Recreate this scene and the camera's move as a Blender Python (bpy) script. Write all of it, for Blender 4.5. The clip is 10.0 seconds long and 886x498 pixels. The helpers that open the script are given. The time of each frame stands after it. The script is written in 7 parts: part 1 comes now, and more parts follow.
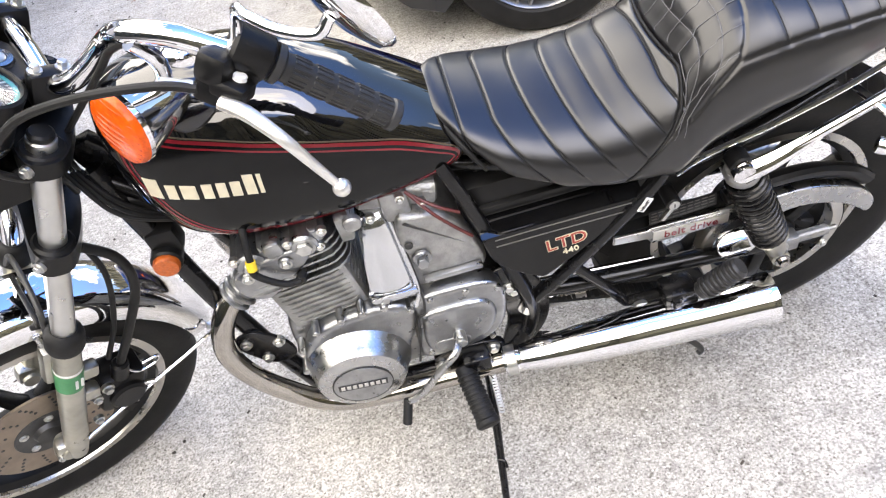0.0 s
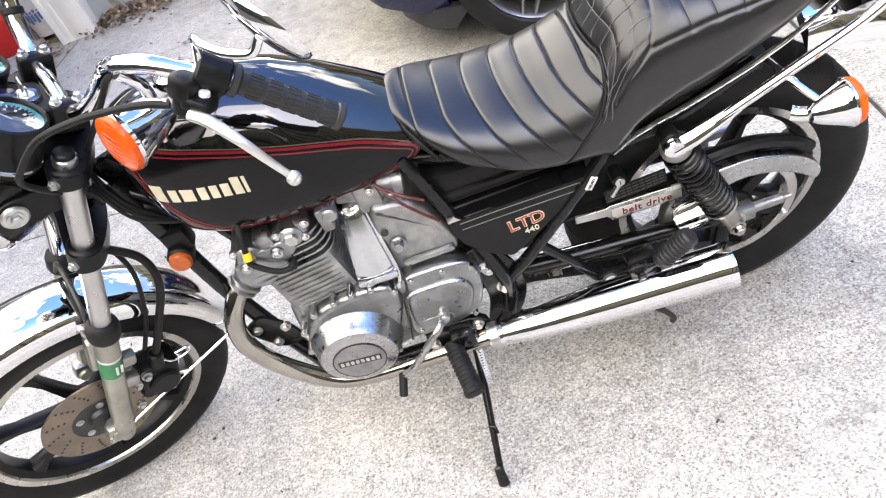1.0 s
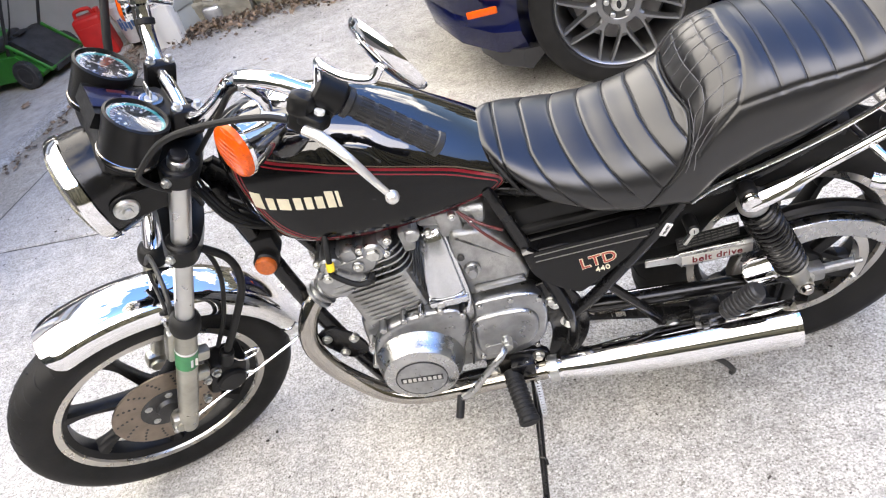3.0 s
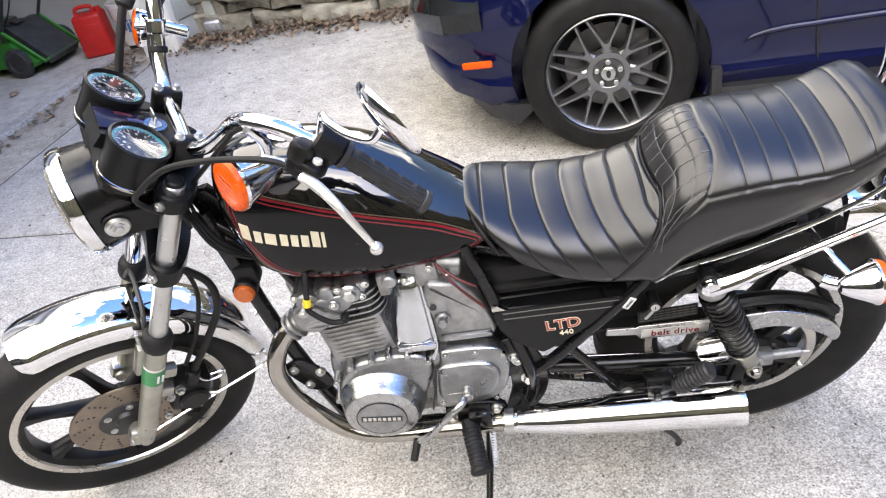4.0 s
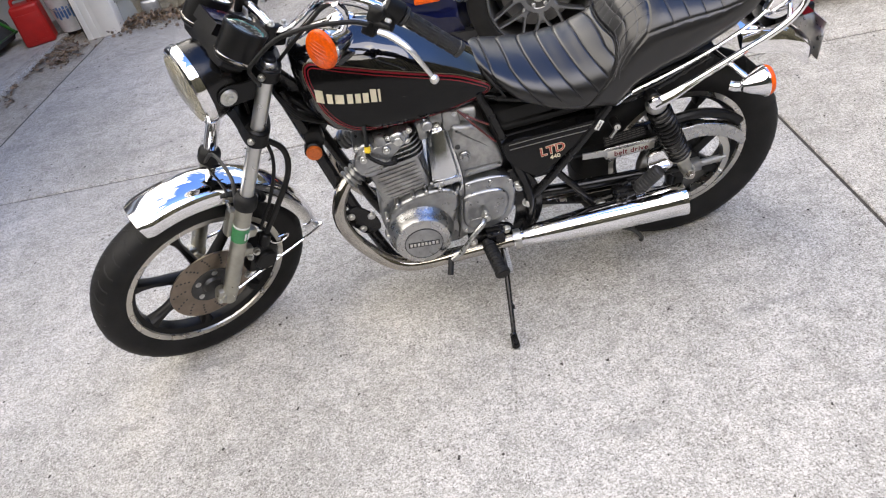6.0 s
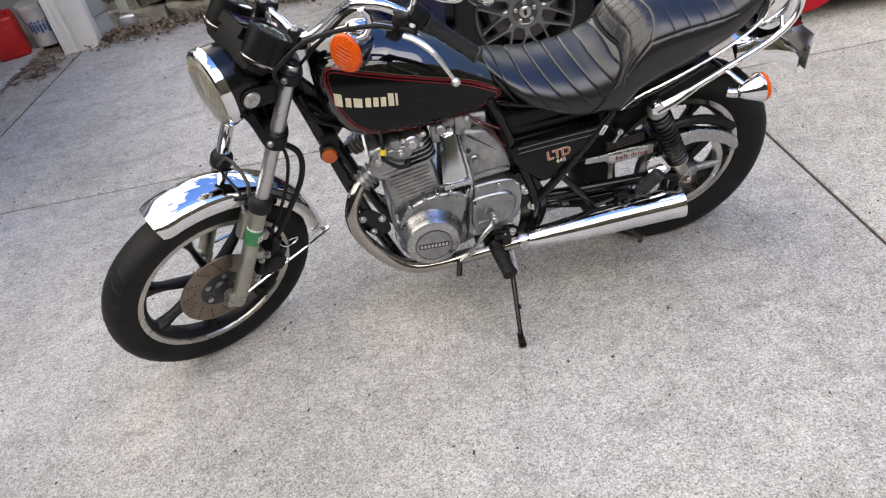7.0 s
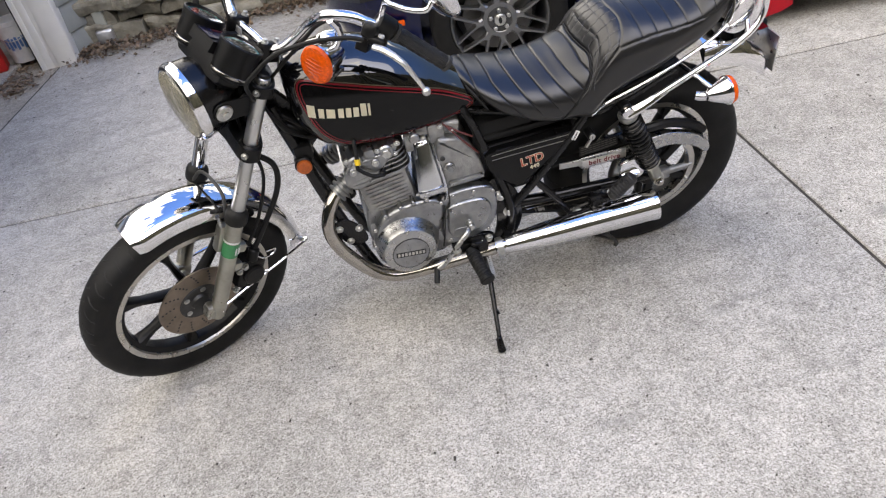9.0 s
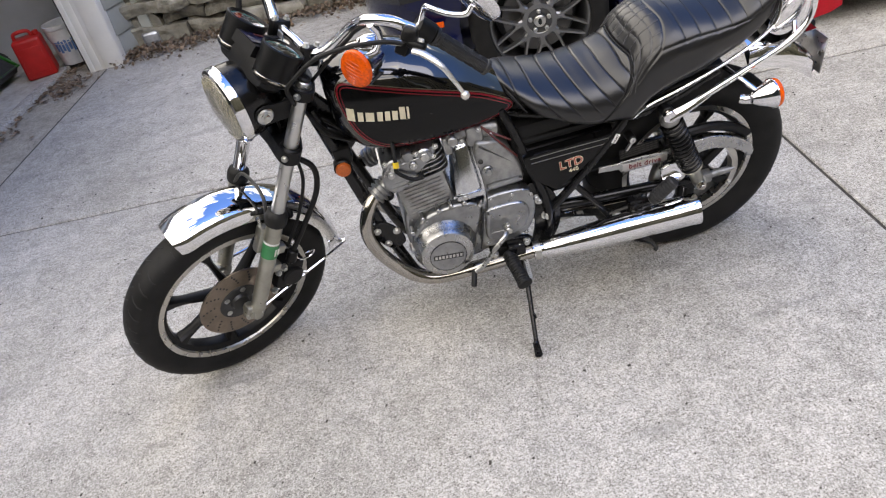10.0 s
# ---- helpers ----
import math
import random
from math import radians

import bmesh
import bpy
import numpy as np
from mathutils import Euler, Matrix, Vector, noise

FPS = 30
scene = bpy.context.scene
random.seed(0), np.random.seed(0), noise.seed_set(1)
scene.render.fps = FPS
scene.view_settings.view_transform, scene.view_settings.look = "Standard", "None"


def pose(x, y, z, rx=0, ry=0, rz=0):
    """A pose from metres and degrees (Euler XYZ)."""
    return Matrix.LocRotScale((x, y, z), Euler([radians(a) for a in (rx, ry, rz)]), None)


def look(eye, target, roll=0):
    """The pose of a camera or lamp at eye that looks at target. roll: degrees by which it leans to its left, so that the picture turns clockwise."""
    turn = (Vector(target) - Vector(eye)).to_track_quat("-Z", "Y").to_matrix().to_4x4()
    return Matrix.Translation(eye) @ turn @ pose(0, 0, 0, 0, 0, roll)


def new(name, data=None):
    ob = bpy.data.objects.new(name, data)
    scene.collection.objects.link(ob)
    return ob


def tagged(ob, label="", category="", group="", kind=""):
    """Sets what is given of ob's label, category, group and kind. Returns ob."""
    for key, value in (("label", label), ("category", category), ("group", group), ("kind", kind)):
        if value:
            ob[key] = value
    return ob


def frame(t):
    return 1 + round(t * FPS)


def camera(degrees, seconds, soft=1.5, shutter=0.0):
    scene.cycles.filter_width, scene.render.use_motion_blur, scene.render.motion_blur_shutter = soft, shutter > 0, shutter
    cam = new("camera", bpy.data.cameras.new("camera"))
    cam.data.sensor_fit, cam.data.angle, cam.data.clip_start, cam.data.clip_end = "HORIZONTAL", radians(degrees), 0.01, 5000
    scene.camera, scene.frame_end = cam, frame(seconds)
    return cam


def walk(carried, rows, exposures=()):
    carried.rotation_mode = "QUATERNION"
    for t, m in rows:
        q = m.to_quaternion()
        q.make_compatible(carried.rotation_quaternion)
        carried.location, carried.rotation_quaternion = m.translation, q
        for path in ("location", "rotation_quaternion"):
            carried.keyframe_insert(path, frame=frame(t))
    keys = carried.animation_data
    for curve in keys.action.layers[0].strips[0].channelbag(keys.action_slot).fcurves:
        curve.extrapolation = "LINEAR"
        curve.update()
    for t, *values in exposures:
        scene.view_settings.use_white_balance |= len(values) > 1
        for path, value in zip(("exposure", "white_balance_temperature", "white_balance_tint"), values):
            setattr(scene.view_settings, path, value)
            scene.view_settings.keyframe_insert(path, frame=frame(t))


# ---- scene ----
cam = camera(61.44, 10.0, 1.2)
PATH = [
    (0, (0.0604, -0.6694, 1.3454), (0.0085, 0.8019, -0.0084), -17.19),
    (0.2, (0.1006, -0.7082, 1.3618), (-0.0583, 0.8014, 0.0596), -20.74),
    (0.5, (0.1534, -0.7689, 1.3546), (-0.1006, 0.7497, 0.0782), -23.91),
    (1, (0.2128, -0.8496, 1.3641), (-0.0045, 0.6798, 0.0938), -24.47),
    (1.5, (0.2227, -0.8892, 1.3974), (0.0356, 0.7077, 0.2079), -23.30),
    (2, (0.2143, -0.8998, 1.4030), (-0.0500, 0.7142, 0.2518), -23.34),
    (3.3, (0.1556, -0.8868, 1.4143), (-0.1428, 0.6995, 0.2334), -18.50),
    (3.5, (0.1555, -0.8600, 1.4378), (-0.1134, 0.7734, 0.3154), -15.72),
    (3.6, (0.1571, -0.8637, 1.4571), (-0.0996, 0.8074, 0.3888), -14.53),
    (3.8, (0.1635, -0.8856, 1.4723), (-0.0617, 0.7924, 0.4076), -12.19),
    (4, (0.1647, -0.9213, 1.4740), (-0.0430, 0.7193, 0.3492), -11.89),
    (4.2, (0.1478, -0.9550, 1.4706), (-0.1560, 0.6435, 0.3076), -15.11),
    (4.5, (0.1081, -1.0050, 1.4636), (-0.1953, 0.5349, 0.2240), -16.50),
    (4.7, (0.0427, -1.0525, 1.4633), (-0.2298, 0.4742, 0.2003), -18.24),
    (5, (-0.0845, -1.1433, 1.4512), (-0.2154, 0.3304, 0.1053), -17.20),
    (5.2, (-0.1262, -1.2309, 1.4772), (-0.1248, 0.3387, 0.2376), -13.34),
    (5.5, (-0.1178, -1.3314, 1.5135), (-0.0711, 0.3091, 0.3703), -12.76),
    (5.7, (-0.0963, -1.4269, 1.5264), (-0.1193, 0.1728, 0.3263), -14.76),
    (6.8, (-0.2607, -1.5476, 1.5565), (-0.1417, 0.0485, 0.3572), -14.14),
    (7, (-0.2659, -1.5511, 1.5562), (-0.1546, 0.0619, 0.3790), -12.79),
    (7.5, (-0.2513, -1.5578, 1.5585), (-0.1295, 0.0673, 0.3991), -12.02),
    (8, (-0.2379, -1.5795, 1.5665), (-0.1048, 0.0549, 0.4215), -12.15),
    (8.5, (-0.2450, -1.5721, 1.5605), (-0.1296, 0.0535, 0.4011), -12.59),
    (9, (-0.2376, -1.5691, 1.5585), (-0.0894, 0.0483, 0.3915), -13.42),
    (9.5, (-0.2198, -1.5904, 1.5691), (-0.0961, 0.0302, 0.4036), -13.94),
    (10, (-0.2362, -1.5620, 1.5650), (-0.1829, 0.0749, 0.4171), -14.81),
]
LIGHT = [(0, 1.20, 7200, 12.0), (2, 1.18, 7200, 12.0), (4.5, 1.03, 7200, 12.0), (5.0, 0.49, 7200, 12.0), (5.5, 0.61, 7200, 12.0), (7, 0.25, 7200, 12.0), (10, 0.29, 7200, 12.0)]
walk(cam, [(t, look(eye, target, roll)) for t, eye, target, roll in PATH], LIGHT)

# ---- world and light ----
world = bpy.data.worlds.new("sky")
scene.world = world
world.use_nodes = True
wn, wl = world.node_tree.nodes, world.node_tree.links
bg = wn["Background"]
sky = wn.new("ShaderNodeTexSky")
sky.sky_type, sky.sun_disc = "NISHITA", False
sky.sun_elevation, sky.sun_rotation = radians(48), radians(150)
sky.dust_density, sky.ozone_density = 0.3, 2.5
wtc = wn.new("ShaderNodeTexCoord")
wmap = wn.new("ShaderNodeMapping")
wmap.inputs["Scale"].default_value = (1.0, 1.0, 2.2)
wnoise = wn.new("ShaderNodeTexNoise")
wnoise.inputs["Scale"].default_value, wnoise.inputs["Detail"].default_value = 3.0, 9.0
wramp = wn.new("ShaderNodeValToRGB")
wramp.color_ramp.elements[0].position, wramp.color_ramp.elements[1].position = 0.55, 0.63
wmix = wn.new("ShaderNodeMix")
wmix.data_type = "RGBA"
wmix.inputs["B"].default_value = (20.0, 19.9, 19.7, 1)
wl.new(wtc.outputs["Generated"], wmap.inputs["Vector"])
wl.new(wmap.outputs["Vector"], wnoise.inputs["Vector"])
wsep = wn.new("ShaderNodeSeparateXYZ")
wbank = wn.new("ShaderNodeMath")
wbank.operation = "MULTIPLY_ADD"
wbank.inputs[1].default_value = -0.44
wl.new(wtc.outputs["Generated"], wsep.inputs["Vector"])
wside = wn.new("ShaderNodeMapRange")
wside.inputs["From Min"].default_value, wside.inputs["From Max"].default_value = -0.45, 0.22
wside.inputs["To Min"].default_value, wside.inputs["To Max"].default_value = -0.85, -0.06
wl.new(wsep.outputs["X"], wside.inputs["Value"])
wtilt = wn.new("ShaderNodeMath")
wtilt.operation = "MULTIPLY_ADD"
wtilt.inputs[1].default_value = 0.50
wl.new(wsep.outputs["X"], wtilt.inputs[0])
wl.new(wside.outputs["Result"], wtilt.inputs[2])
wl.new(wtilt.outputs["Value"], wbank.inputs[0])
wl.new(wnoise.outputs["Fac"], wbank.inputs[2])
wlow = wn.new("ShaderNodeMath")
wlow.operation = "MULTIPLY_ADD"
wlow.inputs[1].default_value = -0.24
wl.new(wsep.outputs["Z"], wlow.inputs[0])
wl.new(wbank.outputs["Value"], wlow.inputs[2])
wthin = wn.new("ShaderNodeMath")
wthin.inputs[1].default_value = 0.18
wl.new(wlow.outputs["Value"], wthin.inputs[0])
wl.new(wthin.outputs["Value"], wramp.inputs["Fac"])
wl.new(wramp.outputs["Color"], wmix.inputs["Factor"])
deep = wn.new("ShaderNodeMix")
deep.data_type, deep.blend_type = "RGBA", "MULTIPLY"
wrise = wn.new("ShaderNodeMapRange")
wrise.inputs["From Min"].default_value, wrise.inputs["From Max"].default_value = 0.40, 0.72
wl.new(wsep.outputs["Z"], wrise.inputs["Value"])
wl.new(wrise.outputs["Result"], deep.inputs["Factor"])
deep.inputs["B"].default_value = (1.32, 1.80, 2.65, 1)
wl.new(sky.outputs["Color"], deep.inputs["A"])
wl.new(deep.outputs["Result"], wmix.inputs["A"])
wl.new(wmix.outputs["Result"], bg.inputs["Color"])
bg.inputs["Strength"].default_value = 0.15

sun = new("sun", bpy.data.lights.new("sun", "SUN"))
sun.data.energy, sun.data.angle, sun.data.color = 0.8, radians(36), (1.0, 0.94, 0.85)
sun.matrix_world = look((0, 0, 4.9), (-2.15, 3.7, 0.0))


# ---- materials ----
def ramp(nt, fac, stops):
    r = nt.nodes.new("ShaderNodeValToRGB")
    el = r.color_ramp.elements
    while len(el) < len(stops):
        el.new(0.5)
    for e, (p, c) in zip(el, stops):
        e.position, e.color = p, (*c, 1)
    nt.links.new(fac, r.inputs["Fac"])
    return r.outputs["Color"]


def noise_tex(nt, vec, scale, detail=4.0, rough=0.55):
    n = nt.nodes.new("ShaderNodeTexNoise")
    n.inputs["Scale"].default_value, n.inputs["Detail"].default_value, n.inputs["Roughness"].default_value = scale, detail, rough
    nt.links.new(vec, n.inputs["Vector"])
    return n.outputs["Fac"]


def mixc(nt, fac, a, b, mode="MIX"):
    m = nt.nodes.new("ShaderNodeMix")
    m.data_type, m.blend_type = "RGBA", mode
    for sock, v in ((m.inputs["Factor"], fac), (m.inputs["A"], a), (m.inputs["B"], b)):
        if isinstance(v, (int, float)):
            sock.default_value = v
        elif isinstance(v, tuple):
            sock.default_value = (*v, 1)
        else:
            nt.links.new(v, sock)
    return m.outputs["Result"]


def bump(nt, height, dist, strength=1.0):
    b = nt.nodes.new("ShaderNodeBump")
    b.inputs["Distance"].default_value, b.inputs["Strength"].default_value = dist, strength
    nt.links.new(height, b.inputs["Height"])
    return b.outputs["Normal"]


def mat(name, color, rough=0.5, metal=0.0, vary=0.0, scale=30.0, grain=0.0, grain_scale=400.0, coat=0.0, rough_vary=0.0, color2=None, trans=0.0, spec=0.5, island=0.0):
    m = bpy.data.materials.new(name)
    m.use_nodes = True
    nt = m.node_tree
    b = nt.nodes["Principled BSDF"]
    tc = nt.nodes.new("ShaderNodeTexCoord").outputs["Object"]
    b.inputs["Metallic"].default_value = metal
    b.inputs["Coat Weight"].default_value = coat
    b.inputs["Coat Roughness"].default_value = 0.03
    b.inputs["Specular IOR Level"].default_value = spec
    b.inputs["Transmission Weight"].default_value = trans
    n1 = noise_tex(nt, tc, scale)
    c2 = color2 or tuple(min(1, c * (1 + vary)) for c in color)
    c1 = color if color2 else tuple(c * (1 - vary) for c in color)
    col = ramp(nt, n1, [(0.3, c1), (0.7, c2)])
    if island:
        geo = nt.nodes.new("ShaderNodeNewGeometry")
        hsv = nt.nodes.new("ShaderNodeHueSaturation")
        mr = nt.nodes.new("ShaderNodeMapRange")
        mr.inputs["To Min"].default_value, mr.inputs["To Max"].default_value = 1 - island, 1 + island
        nt.links.new(geo.outputs["Random Per Island"], mr.inputs["Value"])
        nt.links.new(mr.outputs["Result"], hsv.inputs["Value"])
        nt.links.new(col, hsv.inputs["Color"])
        col = hsv.outputs["Color"]
    nt.links.new(col, b.inputs["Base Color"])
    if rough_vary:
        n2 = noise_tex(nt, tc, scale * 2.3, 5)
        r = nt.nodes.new("ShaderNodeMapRange")
        r.inputs["From Min"].default_value, r.inputs["From Max"].default_value = 0.3, 0.7
        r.inputs["To Min"].default_value, r.inputs["To Max"].default_value = max(0.02, rough - rough_vary), min(1, rough + rough_vary)
        nt.links.new(n2, r.inputs["Value"])
        nt.links.new(r.outputs["Result"], b.inputs["Roughness"])
    else:
        b.inputs["Roughness"].default_value = rough
    if grain:
        nt.links.new(bump(nt, noise_tex(nt, tc, grain_scale, 3), grain), b.inputs["Normal"])
    return m


def concrete(name, base, dark, light, stain=0.7, speck=1.0):
    """Broom-worn concrete: fine pale and dark grains, cloudy patches, wide stains, small pits."""
    m = bpy.data.materials.new(name)
    m.use_nodes = True
    nt = m.node_tree
    b = nt.nodes["Principled BSDF"]
    tc = nt.nodes.new("ShaderNodeTexCoord").outputs["Object"]
    v = nt.nodes.new("ShaderNodeTexVoronoi")
    v.inputs["Scale"].default_value = 290
    nt.links.new(tc, v.inputs["Vector"])
    sep = nt.nodes.new("ShaderNodeSeparateColor")
    nt.links.new(v.outputs["Color"], sep.inputs["Color"])
    mid = tuple((a + c) / 2 for a, c in zip(base, light))
    grains = ramp(nt, sep.outputs["Red"], [(0.0, dark), (0.14, tuple(c * 0.74 for c in base)), (0.42, base), (0.66, mid), (0.88, light), (1.0, light)])
    fine = noise_tex(nt, tc, 120, 9, 0.85)
    pebble = noise_tex(nt, tc, 165, 3, 0.62)
    col = mixc(nt, 0.44, grains, ramp(nt, pebble, [(0.35, dark), (0.45, tuple(c * 0.8 for c in base)), (0.54, mid), (0.63, light)]))
    col = mixc(nt, 1 - 0.95 * speck, col, base)
    patch = noise_tex(nt, tc, 14, 7, 0.72)
    col = mixc(nt, 0.6, col, ramp(nt, patch, [(0.28, (0.16, 0.155, 0.15)), (0.48, (0.50, 0.495, 0.485)), (0.70, (0.80, 0.795, 0.78))]), "SOFT_LIGHT")
    clump = noise_tex(nt, tc, 64, 5, 0.7)
    col = mixc(nt, 0.55 * speck, col, ramp(nt, clump, [(0.34, (0.20, 0.195, 0.185)), (0.50, (0.50, 0.495, 0.485)), (0.64, (0.82, 0.815, 0.80))]), "SOFT_LIGHT")
    big = noise_tex(nt, tc, 1.1, 7, 0.66)
    col = mixc(nt, stain, col, ramp(nt, big, [(0.32, (0.27, 0.265, 0.25)), (0.5, (0.52, 0.515, 0.50)), (0.70, (0.74, 0.735, 0.72))]), "OVERLAY")
    smear = nt.nodes.new("ShaderNodeMapping")
    smear.inputs["Scale"].default_value = (1.6, 6.5, 1.0)
    smear.inputs["Rotation"].default_value = (0, 0, radians(14))
    nt.links.new(tc, smear.inputs["Vector"])
    drag = noise_tex(nt, smear.outputs["Vector"], 1.2, 6, 0.7)
    dmask = ramp(nt, drag, [(0.57, (0, 0, 0)), (0.70, (0.6, 0.6, 0.6))])
    col = mixc(nt, dmask, col, tuple(c * 0.62 for c in base))
    sv = nt.nodes.new("ShaderNodeTexVoronoi")
    sv.inputs["Scale"].default_value = 125
    nt.links.new(tc, sv.inputs["Vector"])
    ssep = nt.nodes.new("ShaderNodeSeparateColor")
    nt.links.new(sv.outputs["Color"], ssep.inputs["Color"])
    near = ramp(nt, sv.outputs["Distance"], [(0.22, (1, 1, 1)), (0.34, (0, 0, 0))])
    for chan, tone, lo in (("Red", tuple(c * 1.7 for c in dark), 0.13), ("Green", light, 0.17)):
        few = ramp(nt, ssep.outputs[chan], [(lo * 0.8, (1, 1, 1)), (lo, (0, 0, 0))])
        col = mixc(nt, mixc(nt, speck, (0.0, 0.0, 0.0), mixc(nt, 1.0, near, few, "MULTIPLY")), col, tone)
    pits = nt.nodes.new("ShaderNodeTexVoronoi")
    pits.inputs["Scale"].default_value = 13.0
    nt.links.new(tc, pits.inputs["Vector"])
    pit = ramp(nt, pits.outputs["Distance"], [(0.0, (1, 1, 1)), (0.05, (1, 1, 1)), (0.09, (0, 0, 0))])
    wob = ramp(nt, noise_tex(nt, tc, 3.0, 4), [(0.50, (0, 0, 0)), (0.60, (0.7, 0.7, 0.7))])
    pitmask = mixc(nt, 1.0, pit, wob, "MULTIPLY")
    col = mixc(nt, pitmask, col, tuple(c * 0.8 for c in dark))
    nt.links.new(col, b.inputs["Base Color"])
    b.inputs["Roughness"].default_value = 0.85
    b.inputs["Specular IOR Level"].default_value = 0.25
    h = mixc(nt, 0.5, v.outputs["Distance"], fine)
    nt.links.new(bump(nt, h, 0.0018, 0.7), b.inputs["Normal"])
    return m


CONCRETE = concrete("driveway_concrete", (0.318, 0.306, 0.286), (0.092, 0.083, 0.071), (0.545, 0.528, 0.498), 0.55)
CONCRETE_DARK = concrete("garage_concrete", (0.37, 0.352, 0.325), (0.20, 0.19, 0.175), (0.47, 0.45, 0.42), 0.5, 0.4)
CONCRETE_TAN = concrete("dirty_apron_concrete", (0.31, 0.285, 0.245), (0.09, 0.075, 0.06), (0.44, 0.41, 0.36), 0.6, 0.8)
CHROME = mat("chrome", (0.80, 0.80, 0.82), 0.045, 1.0, 0.03, 12, rough_vary=0.02)
CHROME_OLD = mat("worn_chrome", (0.40, 0.375, 0.34), 0.09, 1.0, 0.12, 18, rough_vary=0.05)
PAINT = mat("black_paint", (0.003, 0.003, 0.0034), 0.03, 0.0, 0.15, 6, coat=1.0, spec=0.6)
PAINT_SIDE = mat("black_paint_panel", (0.004, 0.004, 0.0042), 0.14, 0.0, 0.15, 6, spec=0.25)
SATIN = mat("satin_black", (0.006, 0.006, 0.0062), 0.36, 0.0, 0.3, 20, grain=0.0002, grain_scale=500, spec=0.22, rough_vary=0.08)
FRAME = mat("black_frame_enamel", (0.005, 0.005, 0.0055), 0.22, 0.0, 0.3, 15, spec=0.35, rough_vary=0.1)
GRIP_RUBBER = mat("grip_rubber", (0.024, 0.024, 0.025), 0.42, 0.0, 0.3, 40, grain=0.0002, grain_scale=300, spec=0.4)
RUBBER = mat("rubber", (0.009, 0.009, 0.009), 0.55, 0.0, 0.35, 40, grain=0.0004, grain_scale=300, spec=0.25)
TYRE = mat("tyre_rubber", (0.009, 0.0088, 0.0085), 0.58, 0.0, 0.4, 14, grain=0.0004, grain_scale=200, spec=0.22)
VINYL = mat("black_vinyl", (0.005, 0.005, 0.0056), 0.32, 0.0, 0.2, 30, rough_vary=0.01, spec=0.66)
THREAD = mat("grey_seam", (0.10, 0.10, 0.105), 0.5)
ALLOY = mat("cast_alloy", (0.33, 0.335, 0.34), 0.34, 1.0, 0.22, 26, grain=0.0006, grain_scale=260, rough_vary=0.1)
ALLOY_DULL = mat("dull_cast_alloy", (0.33, 0.33, 0.325), 0.44, 0.9, 0.3, 30, grain=0.0010, grain_scale=220, rough_vary=0.1)
ALLOY_POL = mat("polished_alloy", (0.44, 0.44, 0.435), 0.28, 1.0, 0.10, 14, rough_vary=0.08)
# polished alloy, its lighter bluish tone put in for reflected sky
ALLOY_SKY = mat("sky_tinted_alloy", (0.60, 0.615, 0.64), 0.17, 1.0, 0.06, 10, rough_vary=0.06)
FORK_GREY = mat("brushed_fork_alloy", (0.55, 0.55, 0.54), 0.32, 1.0, 0.08, 14, rough_vary=0.08)
SLIDER = mat("lacquered_fork_slider", (0.40, 0.39, 0.34), 0.36, 0.9, 0.16, 20, rough_vary=0.1)
RIM_LIP = mat("machined_rim", (0.52, 0.50, 0.46), 0.30, 1.0, 0.12, 12, rough_vary=0.1)
DISC = mat("brake_disc_steel", (0.25, 0.205, 0.165), 0.42, 1.0, 0.18, 18, rough_vary=0.1)
BOLT = mat("zinc_bolt", (0.55, 0.55, 0.53), 0.35, 1.0, 0.2, 60)
STEEL_DARK = mat("blackened_steel", (0.05, 0.05, 0.05), 0.45, 0.6, 0.3, 30)
STEEL_BROWN = mat("tarnished_steel", (0.46, 0.445, 0.42), 0.34, 1.0, 0.2, 25, rough_vary=0.1)
AMBER = mat("amber_lens", (0.66, 0.085, 0.004), 0.22, 0.0, 0.25, 150, coat=0.0, spec=0.35, grain=0.0008, grain_scale=150)
AMBER_DEEP = mat("moulded_amber", (0.42, 0.045, 0.003), 0.2, spec=0.4)
AMBER_DULL = mat("amber_reflector", (0.40, 0.085, 0.012), 0.35, 0.0, 0.2, 200, grain=0.001, grain_scale=300)
RED_LENS = mat("red_lens", (0.45, 0.004, 0.014), 0.3, 0.0, 0.12, 40, spec=0.2)
PIN_RED = mat("red_pinstripe", (0.16, 0.008, 0.014), 0.2, coat=0.2)
PIN_GOLD = mat("gold_pinstripe", (0.10, 0.07, 0.04), 0.3, 0.2)
PIN_GREY = mat("grey_cover_line", (0.07, 0.066, 0.06), 0.3)
LETTER = mat("ivory_lettering", (0.66, 0.60, 0.45), 0.35, 0.1, 0.08, 80)
LETTER_RED = mat("red_lettering", (0.30, 0.035, 0.022), 0.4)
LETTER_GREY = mat("worn_grey_lettering", (0.55, 0.54, 0.51), 0.4, 0.6)
STICK_GREEN = mat("green_sticker", (0.035, 0.20, 0.075), 0.4, 0.0, 0.1, 60)
WHITE_PL = mat("white_plastic", (0.72, 0.72, 0.70), 0.4, 0.0, 0.08, 30)
YELLOW = mat("yellow_tape", (0.75, 0.52, 0.03), 0.5)
DIAL = mat("dial_face", (0.012, 0.013, 0.015), 0.35)
TEAL = mat("teal_dial_ring", (0.06, 0.45, 0.42), 0.4)
DARKPANEL = mat("warning_light_panel", (0.012, 0.012, 0.03), 0.2, spec=0.3)
BRICKRED = mat("warning_red", (0.07, 0.012, 0.014), 0.3)
BLUEISH = mat("warning_blue", (0.02, 0.025, 0.10), 0.3)
LEVER = mat("matt_lever_alloy", (0.72, 0.71, 0.68), 0.34, 0.85, 0.06, 30, rough_vary=0.06)
